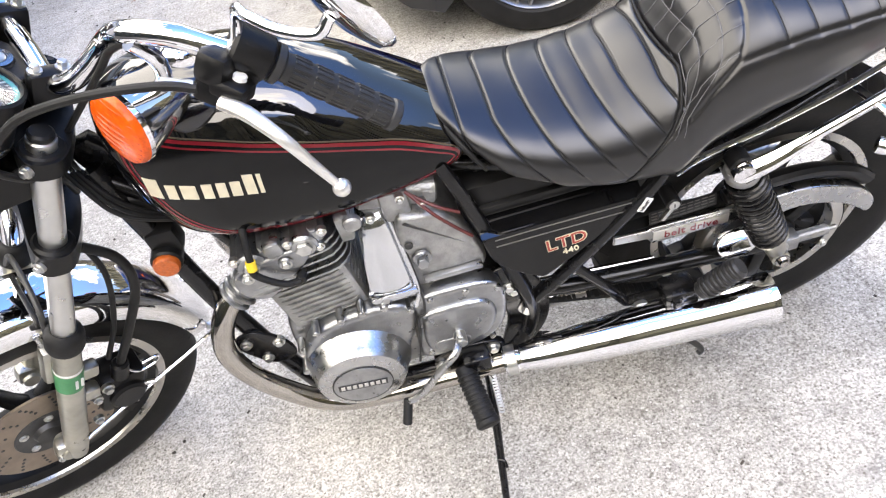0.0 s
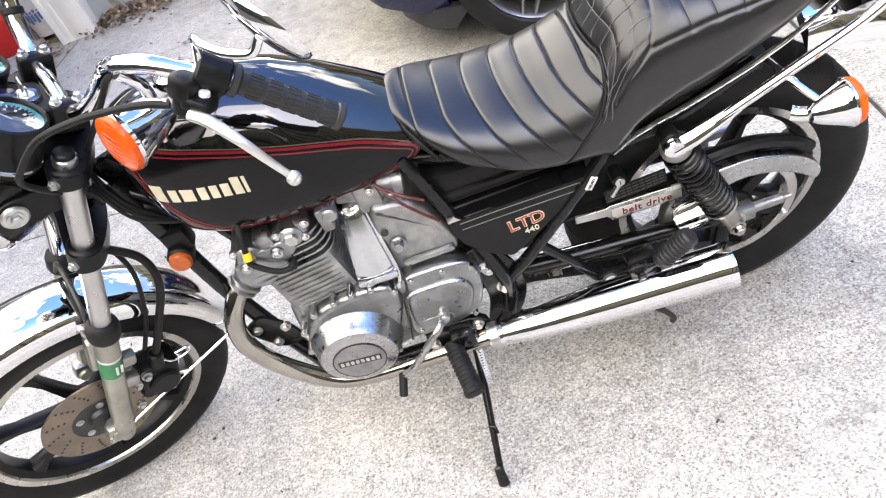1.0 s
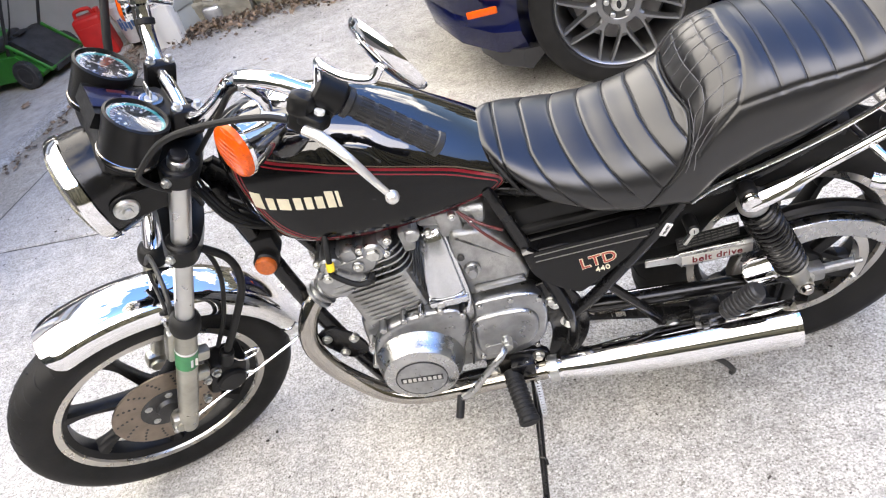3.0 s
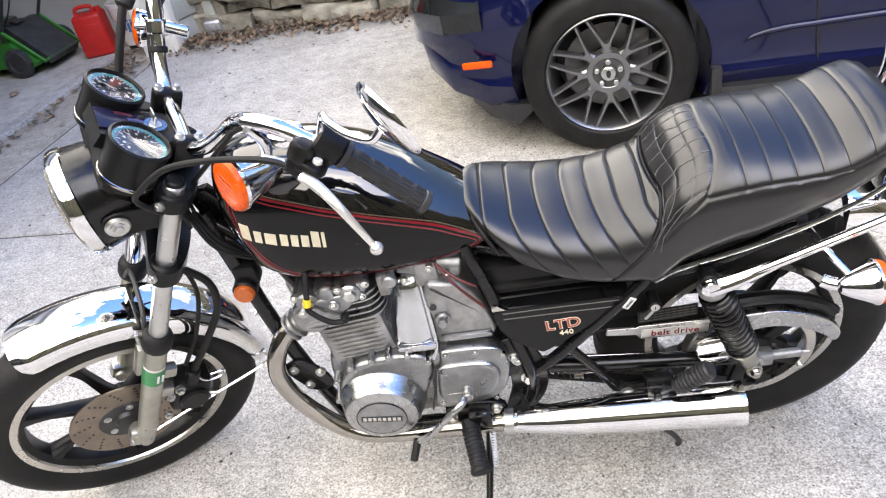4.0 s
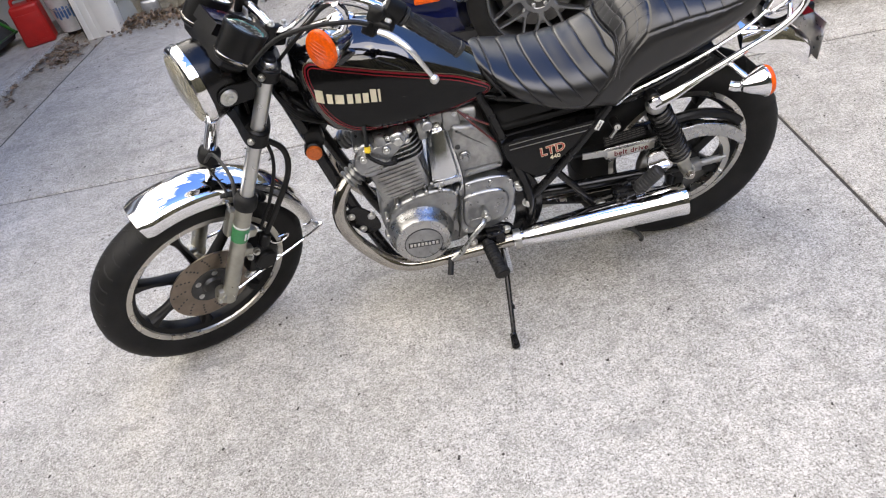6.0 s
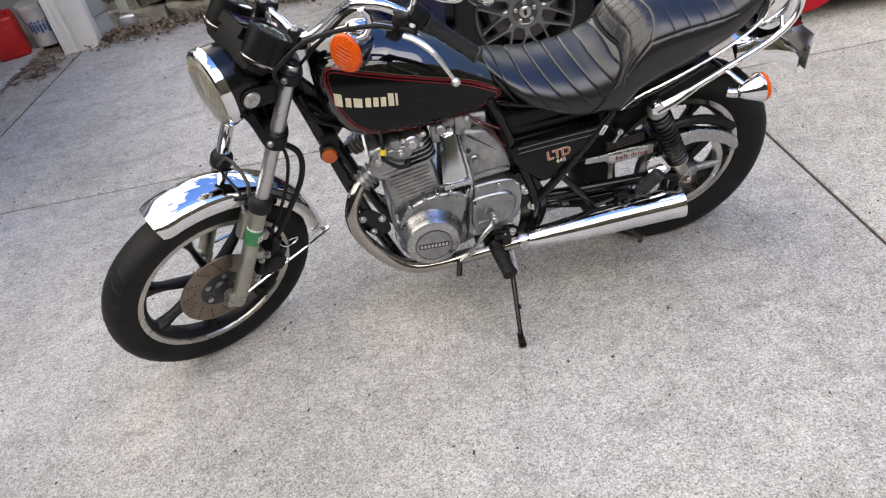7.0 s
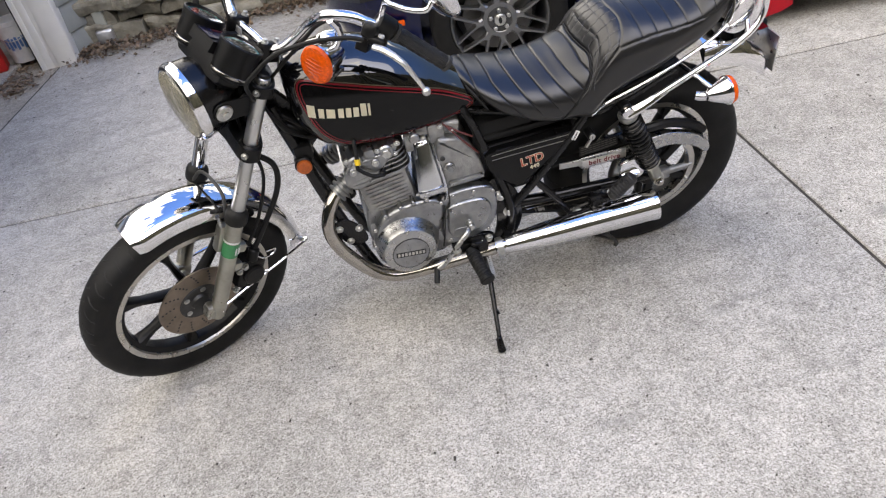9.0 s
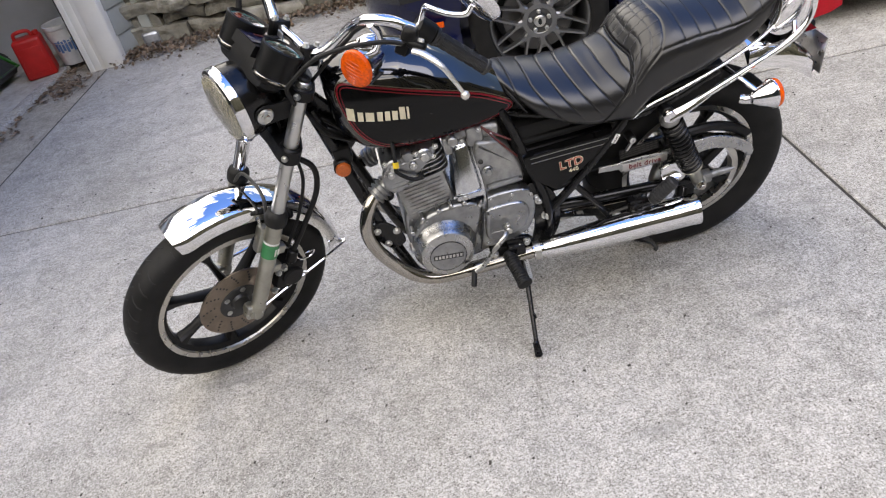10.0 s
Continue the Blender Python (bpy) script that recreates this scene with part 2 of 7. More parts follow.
WIRE_RED = mat("red_wire", (0.09, 0.015, 0.012), 0.5)
GLASS = mat("clear_glass", (1, 1, 1), 0.02, trans=1.0)
LENS = mat("headlight_lens", (0.84, 0.80, 0.66), 0.06, trans=0.8, coat=0.5)
MIRROR = mat("mirror_glass", (0.85, 0.86, 0.86), 0.02, 1.0)


# ---- shape helpers ----
def part(name, bm, material, parent, label="", m=None, smooth=35):
    me = bpy.data.meshes.new(name)
    bmesh.ops.recalc_face_normals(bm, faces=bm.faces)
    if smooth:
        for f in bm.faces:
            f.smooth = True
        for e in bm.edges:
            if len(e.link_faces) == 2 and e.calc_face_angle(0) > radians(smooth):
                e.smooth = False
    bm.to_mesh(me)
    bm.free()
    me.materials.append(material)
    ob = new(name, me)
    ob.parent = parent
    if m is not None:
        ob.matrix_basis = m
    if label:
        tagged(ob, label)
    return ob


def thing(name, label, category, m=None, group="", kind=""):
    ob = new(name)
    ob.empty_display_size = 0.05
    if m is not None:
        ob.matrix_basis = m
    return tagged(ob, label, category, group, kind)


def loft(rings, closed=True, caps=True, bm=None):
    """Skin a list of equally long rings of points."""
    bm = bm or bmesh.new()
    vs = [[bm.verts.new(p) for p in r] for r in rings]
    n = len(rings[0])
    for a, b in zip(vs, vs[1:]):
        for i in range(n if closed else n - 1):
            j = (i + 1) % n
            bm.faces.new((a[i], a[j], b[j], b[i]))
    if caps and closed:
        bm.faces.new(vs[0])
        bm.faces.new(vs[-1][::-1])
    return bm


def smooth_path(pts, steps=8):
    """Catmull-Rom through the points."""
    P = [Vector(p) for p in pts]
    if len(P) < 3:
        return P
    Q = [2 * P[0] - P[1], *P, 2 * P[-1] - P[-2]]
    out = []
    for i in range(1, len(Q) - 2):
        a, b, c, d = Q[i - 1:i + 3]
        for k in range(steps):
            t = k / steps
            out.append(0.5 * (2 * b + (c - a) * t + (2 * a - 5 * b + 4 * c - d) * t * t + (3 * b - a - 3 * c + d) * t ** 3))
    out.append(P[-1])
    return out


def tube(pts, r, sides=14, steps=8, bm=None, flat=1.0, straight=False):
    """A round rod along the points; r is one radius or one for each end of the path."""
    path = [Vector(p) for p in pts] if straight else smooth_path(pts, steps)
    n = len(path)
    rad = [r] * n if isinstance(r, (int, float)) else [float(np.interp(i / (n - 1), np.linspace(0, 1, len(r)), r)) for i in range(n)]
    up = None
    rings = []
    for i, p in enumerate(path):
        d = (path[min(i + 1, n - 1)] - path[max(i - 1, 0)]).normalized()
        if up is None:
            up = d.orthogonal().normalized()
        up = (up - d * up.dot(d)).normalized()
        side = d.cross(up)
        rings.append([p + rad[i] * (math.cos(a) * up + flat * math.sin(a) * side) for a in np.linspace(0, 2 * math.pi, sides, endpoint=False)])
    return loft(rings, bm=bm)


def lathe(profile, sides=48, axis="y", bm=None, m=None):
    """Turn a profile of (radius, along) round an axis."""
    bm = bm or bmesh.new()
    rings = []
    for a in np.linspace(0, 2 * math.pi, sides, endpoint=False):
        c, s = math.cos(a), math.sin(a)
        ring = []
        for r, h in profile:
            p = {"y": (r * c, h, r * s), "z": (r * c, r * s, h), "x": (h, r * c, r * s)}[axis]
            ring.append(Vector(p) if m is None else m @ Vector(p))
        rings.append(ring)
    rings.append(rings[0])
    n = len(profile)
    vs = [[bm.verts.new(p) for p in r] for r in rings[:-1]]
    vs.append(vs[0])
    for a, b in zip(vs, vs[1:]):
        for i in range(n - 1):
            bm.faces.new((a[i], a[i + 1], b[i + 1], b[i]))
    bmesh.ops.remove_doubles(bm, verts=bm.verts, dist=1e-6)
    return bm


def box(c, s, bevel=0.003, m=None, bm=None, segs=2):
    b = bmesh.new()
    bmesh.ops.create_cube(b, size=1, matrix=Matrix.Translation(c) @ Matrix.Diagonal((*s, 1)))
    if bevel:
        bmesh.ops.bevel(b, geom=list(b.edges), offset=min(bevel, min(s) * 0.45), segments=segs, affect="EDGES", profile=0.5)
    if m is not None:
        b.transform(m)
    if bm is None:
        return b
    me = bpy.data.meshes.new("tmp")
    b.to_mesh(me)
    b.free()
    bm.from_mesh(me)
    bpy.data.meshes.remove(me)
    return bm


def join(*bms):
    out = bmesh.new()
    for b in bms:
        me = bpy.data.meshes.new("tmp")
        b.to_mesh(me)
        b.free()
        out.from_mesh(me)
        bpy.data.meshes.remove(me)
    return out


def plate(outline, y0, y1, bevel=0.003, holes=0, m=None):
    """A plate with an outline in x and z, from y0 to y1."""
    bm = bmesh.new()
    lo = [bm.verts.new((x, y0, z)) for x, z in outline]
    hi = [bm.verts.new((x, y1, z)) for x, z in outline]
    n = len(outline)
    bm.faces.new(lo)
    bm.faces.new(hi[::-1])
    for i in range(n):
        j = (i + 1) % n
        bm.faces.new((lo[i], lo[j], hi[j], hi[i]))
    bmesh.ops.recalc_face_normals(bm, faces=bm.faces)
    if bevel:
        rim = [e for e in bm.edges if abs(e.verts[0].co.y - e.verts[1].co.y) < 1e-6]
        bmesh.ops.bevel(bm, geom=rim, offset=bevel, segments=3, affect="EDGES", profile=0.5)
    big = [f for f in bm.faces if len(f.verts) > 6 and abs(f.normal.y) > 0.9]
    if big and bevel:
        bmesh.ops.inset_individual(bm, faces=big, thickness=0.0012, use_even_offset=True)
    if m is not None:
        bm.transform(m)
    return bm


def rounded(pts, steps=5):
    """A closed smooth outline through the points."""
    P = [Vector((*p, 0)) for p in pts]
    n = len(P)
    out = []
    for i in range(n):
        a, b, c, d = P[i - 1], P[i], P[(i + 1) % n], P[(i + 2) % n]
        for k in range(steps):
            t = k / steps
            q = 0.5 * (2 * b + (c - a) * t + (2 * a - 5 * b + 4 * c - d) * t * t + (3 * b - a - 3 * c + d) * t ** 3)
            out.append((q.x, q.y))
    return out


def cyl(a, b, r, sides=24, bevel=0.0, bm=None, r2=None):
    a, b = Vector(a), Vector(b)
    d = b - a
    h = d.length
    m = Matrix.Translation(a) @ d.to_track_quat("Z", "Y").to_matrix().to_4x4()
    r2 = r if r2 is None else r2
    k = bevel
    prof = [(0, 0), (r - k, 0), (r, k), (r2, h - k), (r2 - k, h), (0, h)] if k else [(0, 0), (r, 0), (r2, h), (0, h)]
    return lathe(prof, sides, "z", bm, m)


def bolt(p, d, r=0.007, h=0.007):
    """A hexagon head with its washer, standing on p along d."""
    p, d = Vector(p), Vector(d).normalized()
    return join(cyl(p - d * 0.006, p + d * 0.002, r * 1.45, 16), cyl(p + d * 0.001, p + d * h, r, 6, 0.001))


def text_bm(body, size, m, depth=0.0008, space=1.0, bold=0.0):
    c = bpy.data.curves.new("writing", "FONT")
    c.body, c.size, c.extrude, c.align_x, c.align_y, c.space_character, c.offset = body, size, depth, "CENTER", "CENTER", space, bold
    c.resolution_u = 3
    ob = new("writing", c)
    dg = bpy.context.evaluated_depsgraph_get()
    me = bpy.data.meshes.new_from_object(ob.evaluated_get(dg))
    bm = bmesh.new()
    bm.from_mesh(me)
    bm.transform(m)
    bpy.data.objects.remove(ob)
    bpy.data.curves.remove(c)
    bpy.data.meshes.remove(me)
    return bm


def face_left(x, y, z, tilt=0, yaw=0, slope=0):
    """Stand writing up on a left side (towards -y), reading from front to rear; slope turns it in its plane."""
    return pose(x, y, z) @ pose(0, 0, 0, 90 + tilt, 0, yaw) @ pose(0, 0, 0, 0, 0, slope)


# ---- motorcycle ----
LEAN, BIKE_Y = 7.25, 0.3934
bike = thing("motorcycle", "black cruiser motorcycle with chrome trim leaning on its side stand", "motorcycle", pose(0, BIKE_Y, 0, LEAN, 0, 0))
FORK = Matrix.Translation((-0.781, 0.004, 0.283)) @ Matrix.Rotation(radians(28), 4, "Y") @ Matrix.Rotation(radians(28.5), 4, "Z")
R_AXLE = Vector((0.6125, 0, 0.3085))
F_AXLE = Vector((-0.060, 0, 0.006))


def wheel(name, label, at, m, outer, width, rim, spokes, turn, hub_r):
    """A cast wheel with its tyre, about the y axis through at."""
    base = (m or Matrix()) @ Matrix.Translation(at)
    h = width / 2
    side = outer - rim
    prof = [(rim - 0.012, -h * 0.55), (rim + 0.004, -h * 0.72), (rim + side * 0.35, -h * 0.97), (rim + side * 0.58, -h), (rim + side * 0.76, -h * 0.93), (outer - side * 0.09, -h * 0.66),
            (outer - side * 0.025, -h * 0.36), (outer, 0), (outer - side * 0.025, h * 0.36), (outer - side * 0.09, h * 0.66), (rim + side * 0.76, h * 0.93), (rim + side * 0.58, h), (rim + side * 0.35, h * 0.97),
            (rim + 0.004, h * 0.72), (rim - 0.012, h * 0.55)]
    hub = lathe([(0.0, -h * 0.62), (hub_r * 0.7, -h * 0.62), (hub_r, -h * 0.45), (hub_r, h * 0.45), (hub_r * 0.7, h * 0.62), (0.0, h * 0.62)], 40)
    w = part(name, hub, SATIN, bike, label, base)
    tyre = part("tyre", lathe(prof, 96), TYRE, w, "black rubber road tyre")
    # tread grooves: shallow dark bars across the shoulders
    bm = bmesh.new()
    n = 44
    for k in range(n):
        for s in (-1, 1):
            a0 = 2 * math.pi * (k + (0.5 if s > 0 else 0)) / n
            pts = []
            for u, da in ((0.10, 0.0), (0.35, 0.035), (0.60, 0.055), (0.84, 0.062)):
                yy = s * h * u
                rr = float(np.interp(u, (0, 0.36, 0.66, 0.93), (outer, outer - side * 0.025, outer - side * 0.09, rim + side * 0.76))) - 0.0012
                pts.append(Vector((rr * math.cos(a0 + da), yy, rr * math.sin(a0 + da))))
            tube(pts, 0.0027, 5, straight=True, bm=bm)
    part("tread_groove", bm, RUBBER, tyre, "dark tread grooves")
    lip = rim + 0.006
    b = h * 0.66
    part("rim", lathe([(rim - 0.030, -b * 0.55), (rim - 0.016, -b * 0.86), (lip, -b), (lip, -b + 0.004), (rim - 0.008, -b * 0.78), (rim - 0.02, 0), (rim - 0.008, b * 0.78), (lip, b - 0.004), (lip, b),
                       (rim - 0.016, b * 0.86), (rim - 0.030, b * 0.55), (rim - 0.034, 0), (rim - 0.030, -b * 0.55)], 96), SATIN, w, "black cast rim")
    for s in (-1, 1):
        part("rim_lip", lathe([(rim - 0.017, s * b * 0.87), (rim - 0.014, s * (b + 0.0015)), (lip + 0.002, s * (b + 0.002)), (lip + 0.002, s * (b - 0.003)), (rim - 0.012, s * b * 0.80), (rim - 0.017, s * b * 0.87)], 96), RIM_LIP, w, "machined bare alloy rim lip")
    for k in range(spokes):
        a = 2 * math.pi * k / spokes + turn
        rings = []
        for r, ww, tt in ((hub_r * 0.8, 0.034, 0.046), (hub_r * 1.5, 0.024, 0.038), ((rim + hub_r) * 0.55, 0.018, 0.030), (rim - 0.055, 0.024, 0.034), (rim - 0.024, 0.044, 0.042)):
            ring = []
            for q, v in ((-1, -0.6), (-0.6, -1), (0.6, -1), (1, -0.6), (1, 0.6), (0.6, 1), (-0.6, 1), (-1, 0.6)):
                ring.append((r * math.cos(a) - q * ww / 2 * math.sin(a), v * tt / 2, r * math.sin(a) + q * ww / 2 * math.cos(a)))
            rings.append(ring)
        part("spoke", loft(rings), SATIN, w)
    return w


front_wheel = wheel("front_wheel", "black seven-spoke cast front wheel turned to the left", F_AXLE, FORK, 0.321, 0.100, 0.240, 7, 0.35, 0.045)
rear_wheel = wheel("rear_wheel", "black seven-spoke cast rear wheel", R_AXLE, None, 0.315, 0.128, 0.208, 7, 0.2, 0.062)

# front brake
dm = FORK @ Matrix.Translation(F_AXLE + Vector((0, 0.013, 0)))
disc = part("brake_disc", lathe([(0.062, -0.066), (0.062, -0.061), (0.126, -0.061), (0.126, -0.066), (0.062, -0.066)], 72), DISC, bike, "browned steel front brake disc", dm)
for k in range(14):
    for j, r in enumerate((0.083, 0.094, 0.105, 0.116)):
        a = 2 * math.pi * k / 14 + 0.05 * j
        part("vent_hole", cyl((r * math.cos(a), -0.0668, r * math.sin(a)), (r * math.cos(a), -0.0655, r * math.sin(a)), 0.0032, 8), STEEL_DARK, disc)
part("disc_carrier", lathe([(0.0, -0.075), (0.025, -0.075), (0.03, -0.066), (0.062, -0.068), (0.066, -0.064), (0.066, -0.060), (0.0, -0.060)], 48), STEEL_DARK, disc, "dark disc carrier")
for k in range(5):
    a = 2 * math.pi * k / 5 + 0.3
    part("disc_bolt", bolt((0.048 * math.cos(a), -0.067, 0.048 * math.sin(a)), (0, -1, 0), 0.006, 0.005), BOLT, disc)
caliper = part("brake_caliper", join(box((0.066, -0.068, 0.112), (0.088, 0.070, 0.105), 0.016), cyl((0.070, -0.116, 0.112), (0.070, -0.07, 0.112), 0.034, 28, 0.005), cyl((0.062, -0.092, 0.160), (0.062, -0.092, 0.205), 0.016, 20, 0.004)), SATIN, bike, "black front brake caliper behind the fork leg", FORK)
part("caliper_bolt", bolt((0.085, -0.102, 0.085), (0, -1, 0), 0.008, 0.01), BOLT, caliper)
part("caliper_bolt", bolt((0.035, -0.102, 0.15), (0, -1, 0), 0.008, 0.01), BOLT, caliper)
part("bleed_nipple", cyl((0.10, -0.09, 0.10), (0.125, -0.10, 0.105), 0.005, 10), BOLT, caliper)
part("brake_hose", tube([(0.005, -0.075, 0.53), (0.06, -0.10, 0.50), (0.085, -0.105, 0.42), (0.075, -0.10, 0.30), (0.062, -0.09, 0.19)], 0.0082, 12), RUBBER, bike, "black rubber brake hose", FORK)
part("speedo_cable", tube([(0.0, -0.06, 0.55), (0.045, -0.085, 0.46), (0.055, -0.09, 0.33), (0.045, -0.085, 0.22)], 0.005, 10), RUBBER, bike, "black cable", FORK)
part("brake_pipe", tube([(0.062, -0.09, 0.19), (0.09, -0.10, 0.165), (0.125, -0.10, 0.17), (0.13, -0.10, 0.19), (0.1, -0.10, 0.185)], 0.003, 8), CHROME, bike, "bent bright brake pipe", FORK)

# fork
for s, nm in ((-1, "left"), (1, "right")):
    leg = part("fork_leg", cyl((-0.03, s * 0.105, 0.33), (-0.03, s * 0.105, 0.772), 0.0185, 28, 0.002), FORK_GREY if s < 0 else CHROME, bike, "satin silver fork tube" if s < 0 else "chrome fork tube", FORK)
    part("fork_cap", cyl((-0.03, s * 0.105, 0.770), (-0.03, s * 0.105, 0.782), 0.016, 24, 0.003), SATIN, leg)
    prof = [(0.0, -0.020), (0.016, -0.020), (0.020, -0.012), (0.0225, 0.03), (0.0230, 0.12), (0.0230, 0.330), (0.022, 0.340), (0.0, 0.340)]
    slider = part("fork_slider", lathe(prof, 32, "z", m=Matrix.Translation((-0.03, s * 0.105, 0))), SLIDER, bike, "lacquered alloy fork slider", FORK)
    part("dust_boot", lathe([(0.0, 0.336), (0.029, 0.336), (0.031, 0.343), (0.031, 0.364), (0.028, 0.374), (0.021, 0.380), (0.0, 0.380)], 32, "z", m=Matrix.Translation((-0.03, s * 0.105, 0))), RUBBER, slider, "black rubber dust boot")
    part("axle_lug", join(box((-0.040, s * 0.096, 0.004), (0.056, 0.032, 0.044), 0.01), cyl((-0.045, s * 0.07, 0), (-0.045, s * 0.118, 0), 0.016, 20, 0.002)), SLIDER, slider)
    for dx in (-0.02, 0.02):
        part("lug_bolt", bolt((-0.040 + dx, s * 0.112, -0.008), (0, s, 0), 0.0055, 0.006), BOLT, slider)
    for dz in (0.235, 0.165):
        part("caliper_lug", box((0.004, s * 0.10, dz), (0.03, 0.026, 0.03), 0.006), SLIDER, slider)
        if s < 0:
            part("lug_bolt", bolt((0.012, -0.113, dz - 0.09), (0, -1, 0), 0.0065, 0.008), BOLT, slider)
    part("fender_bracket", box((-0.05, s * 0.082, 0.27), (0.03, 0.03, 0.09), 0.008), SLIDER, slider)
st = part("fork_sticker", lathe([(0.0234, 0.222), (0.0234, 0.270)], 40, "z", m=Matrix.Translation((-0.03, -0.105, 0))), STICK_GREEN, bike, "green and white warning sticker round the fork slider", FORK)
bm = bmesh.new()
for dx, w, hh in ((-0.010, 0.004, 0.022), (0.0, 0.005, 0.024), (0.010, 0.005, 0.022)):
    box((-0.03 + dx + 0.004, -0.105 - 0.0228 + abs(dx) * 0.2, 0.244), (w, 0.002, hh), 0.0005, bm=bm)
part("sticker_marking", bm, WHITE_PL, st, "pale markings")
part("sticker_band", lathe([(0.0236, 0.272), (0.0236, 0.278)], 40, "z", m=Matrix.Translation((-0.03, -0.105, 0))), WHITE_PL, st)

for z, t in ((0.742, 0.026), (0.565, 0.036)):
    out = rounded([(-0.06, -0.115), (-0.03, -0.138), (0.0, -0.115), (0.035, -0.035), (0.035, 0.035), (0.0, 0.115), (-0.03, 0.138), (-0.06, 0.115), (-0.045, 0.0)])
    bm = bmesh.new()
    lo = [bm.verts.new((x, y, z - t / 2)) for x, y in out]
    hi = [bm.verts.new((x, y, z + t / 2)) for x, y in out]
    bm.faces.new(lo), bm.faces.new(hi[::-1])
    for i in range(len(out)):
        j = (i + 1) % len(out)
        bm.faces.new((lo[i], lo[j], hi[j], hi[i]))
    clamp = part("fork_clamp", bm, SATIN, bike, "black triple clamp", FORK)
    for s in (-1, 1):
        part("clamp_ring", cyl((-0.03, s * 0.105, z - t * 0.62), (-0.03, s * 0.105, z + t * 0.62), 0.029, 28, 0.004), SATIN, clamp)
        part("clamp_bolt", bolt((-0.058, s * 0.128, z), (-1, s * 0.6, 0), 0.006, 0.008), BOLT, clamp)
part("steering_stem", cyl((0, 0, 0.54), (0, 0, 0.775), 0.026, 24, 0.002), FRAME, bike, "black steering stem", FORK)

# front fender
def fender(r, a0, a1, hw, drop, m, label, material, name="front_fender", n=40):
    rings = []
    for k in range(n + 1):
        u = k / n
        a = radians(a0 + (a1 - a0) * u)
        end = min(1.0, min(u, 1 - u) * 14 + 0.55)
        ring = []
        sec = [(-1.0, -1.0), (-1.03, -0.75), (-0.97, -0.42), (-0.80, -0.16), (-0.45, -0.03), (0, 0), (0.45, -0.03), (0.80, -0.16), (0.97, -0.42), (1.03, -0.75), (1.0, -1.0)]
        sec += [(x * 0.965, y - 0.05 if abs(y) < 0.9 else y) for x, y in reversed(sec)]
        for x, y in sec:
            rr = r + y * drop
            ring.append((F_AXLE.x * (m is not None) + rr * math.cos(a), x * hw * (0.6 + 0.4 * end), rr * math.sin(a)))
        rings.append(ring)
    return part(name, loft(rings), material, bike, label, m, smooth=50)


ff = fender(0.370, 129, 24, 0.064, 0.05, FORK, "mirror-bright chrome front fender", CHROME)
for s in (-1, 1):
    part("fender_stay", tube([(0.262, s * 0.060, 0.160), (0.250, s * 0.080, 0.158), (-0.005, s * 0.112, 0.03), (-0.025, s * 0.125, 0.012)], 0.0042, 8, 4), CHROME, ff, "thin chrome fender stay")
    part("fender_stay", tube([(-0.06, s * 0.068, 0.33), (-0.05, s * 0.085, 0.29), (-0.04, s * 0.09, 0.25)], 0.006, 8, 4), ALLOY_POL, ff)
    part("stay_bolt", bolt((0.256, s * 0.066, 0.163), (0, s, 0), 0.005, 0.005), BOLT, ff)
part("fender_brace", tube([(-0.05, -0.088, 0.345), (-0.05, -0.06, 0.392), (-0.05, 0, 0.404), (-0.05, 0.06, 0.392), (-0.05, 0.088, 0.345)], 0.005, 10, 5), STEEL_DARK, ff)

# headlight
HL = FORK @ Matrix.Translation((-0.112, 0, 0.676)) @ Matrix.Rotation(radians(-26), 4, "Y") @ Matrix.Diagonal((1.04, 1.04, 1.04, 1))
shell = part("headlight_shell", lathe([(0.0, 0.085), (0.03, 0.082), (0.062, 0.062), (0.083, 0.03), (0.0905, -0.005), (0.0930, -0.037), (0.088, -0.044), (0.0, -0.044)], 56, "x"), FRAME, bike, "glossy black headlight shell", HL)
part("headlight_ring", lathe([(0.0920, -0.034), (0.0958, -0.037), (0.0967, -0.048), (0.094, -0.058), (0.089, -0.062), (0.086, -0.053), (0.088, -0.036), (0.0920, -0.034)], 64, "x"), CHROME, shell, "chrome headlight ring")
part("reflector_bowl", lathe([(0.085, -0.050), (0.07, -0.025), (0.045, 0.0), (0.015, 0.014), (0.0, 0.016), (0.0, 0.012), (0.015, 0.010), (0.045, -0.004), (0.07, -0.029), (0.083, -0.052)], 48, "x"), MIRROR, shell, "silvered reflector bowl")
lens = part("headlight_glass", lathe([(0.087, -0.052), (0.08, -0.064), (0.05, -0.076), (0.0, -0.082), (0.0, -0.078), (0.05, -0.072), (0.078, -0.061), (0.084, -0.052)], 56, "x"), LENS, shell, "ribbed clear headlight glass")
bm = bmesh.new()
for k in range(-7, 8):
    y = k * 0.011
    hh = math.sqrt(max(0.0, 0.079 ** 2 - y * y))
    tube([(-0.066 - 0.013 * (1 - (y * y + z * z) / 0.0065), y, z) for z in np.linspace(-hh, hh, 9)], 0.0012, 6, straight=True, bm=bm)
part("glass_rib", bm, LENS, lens)
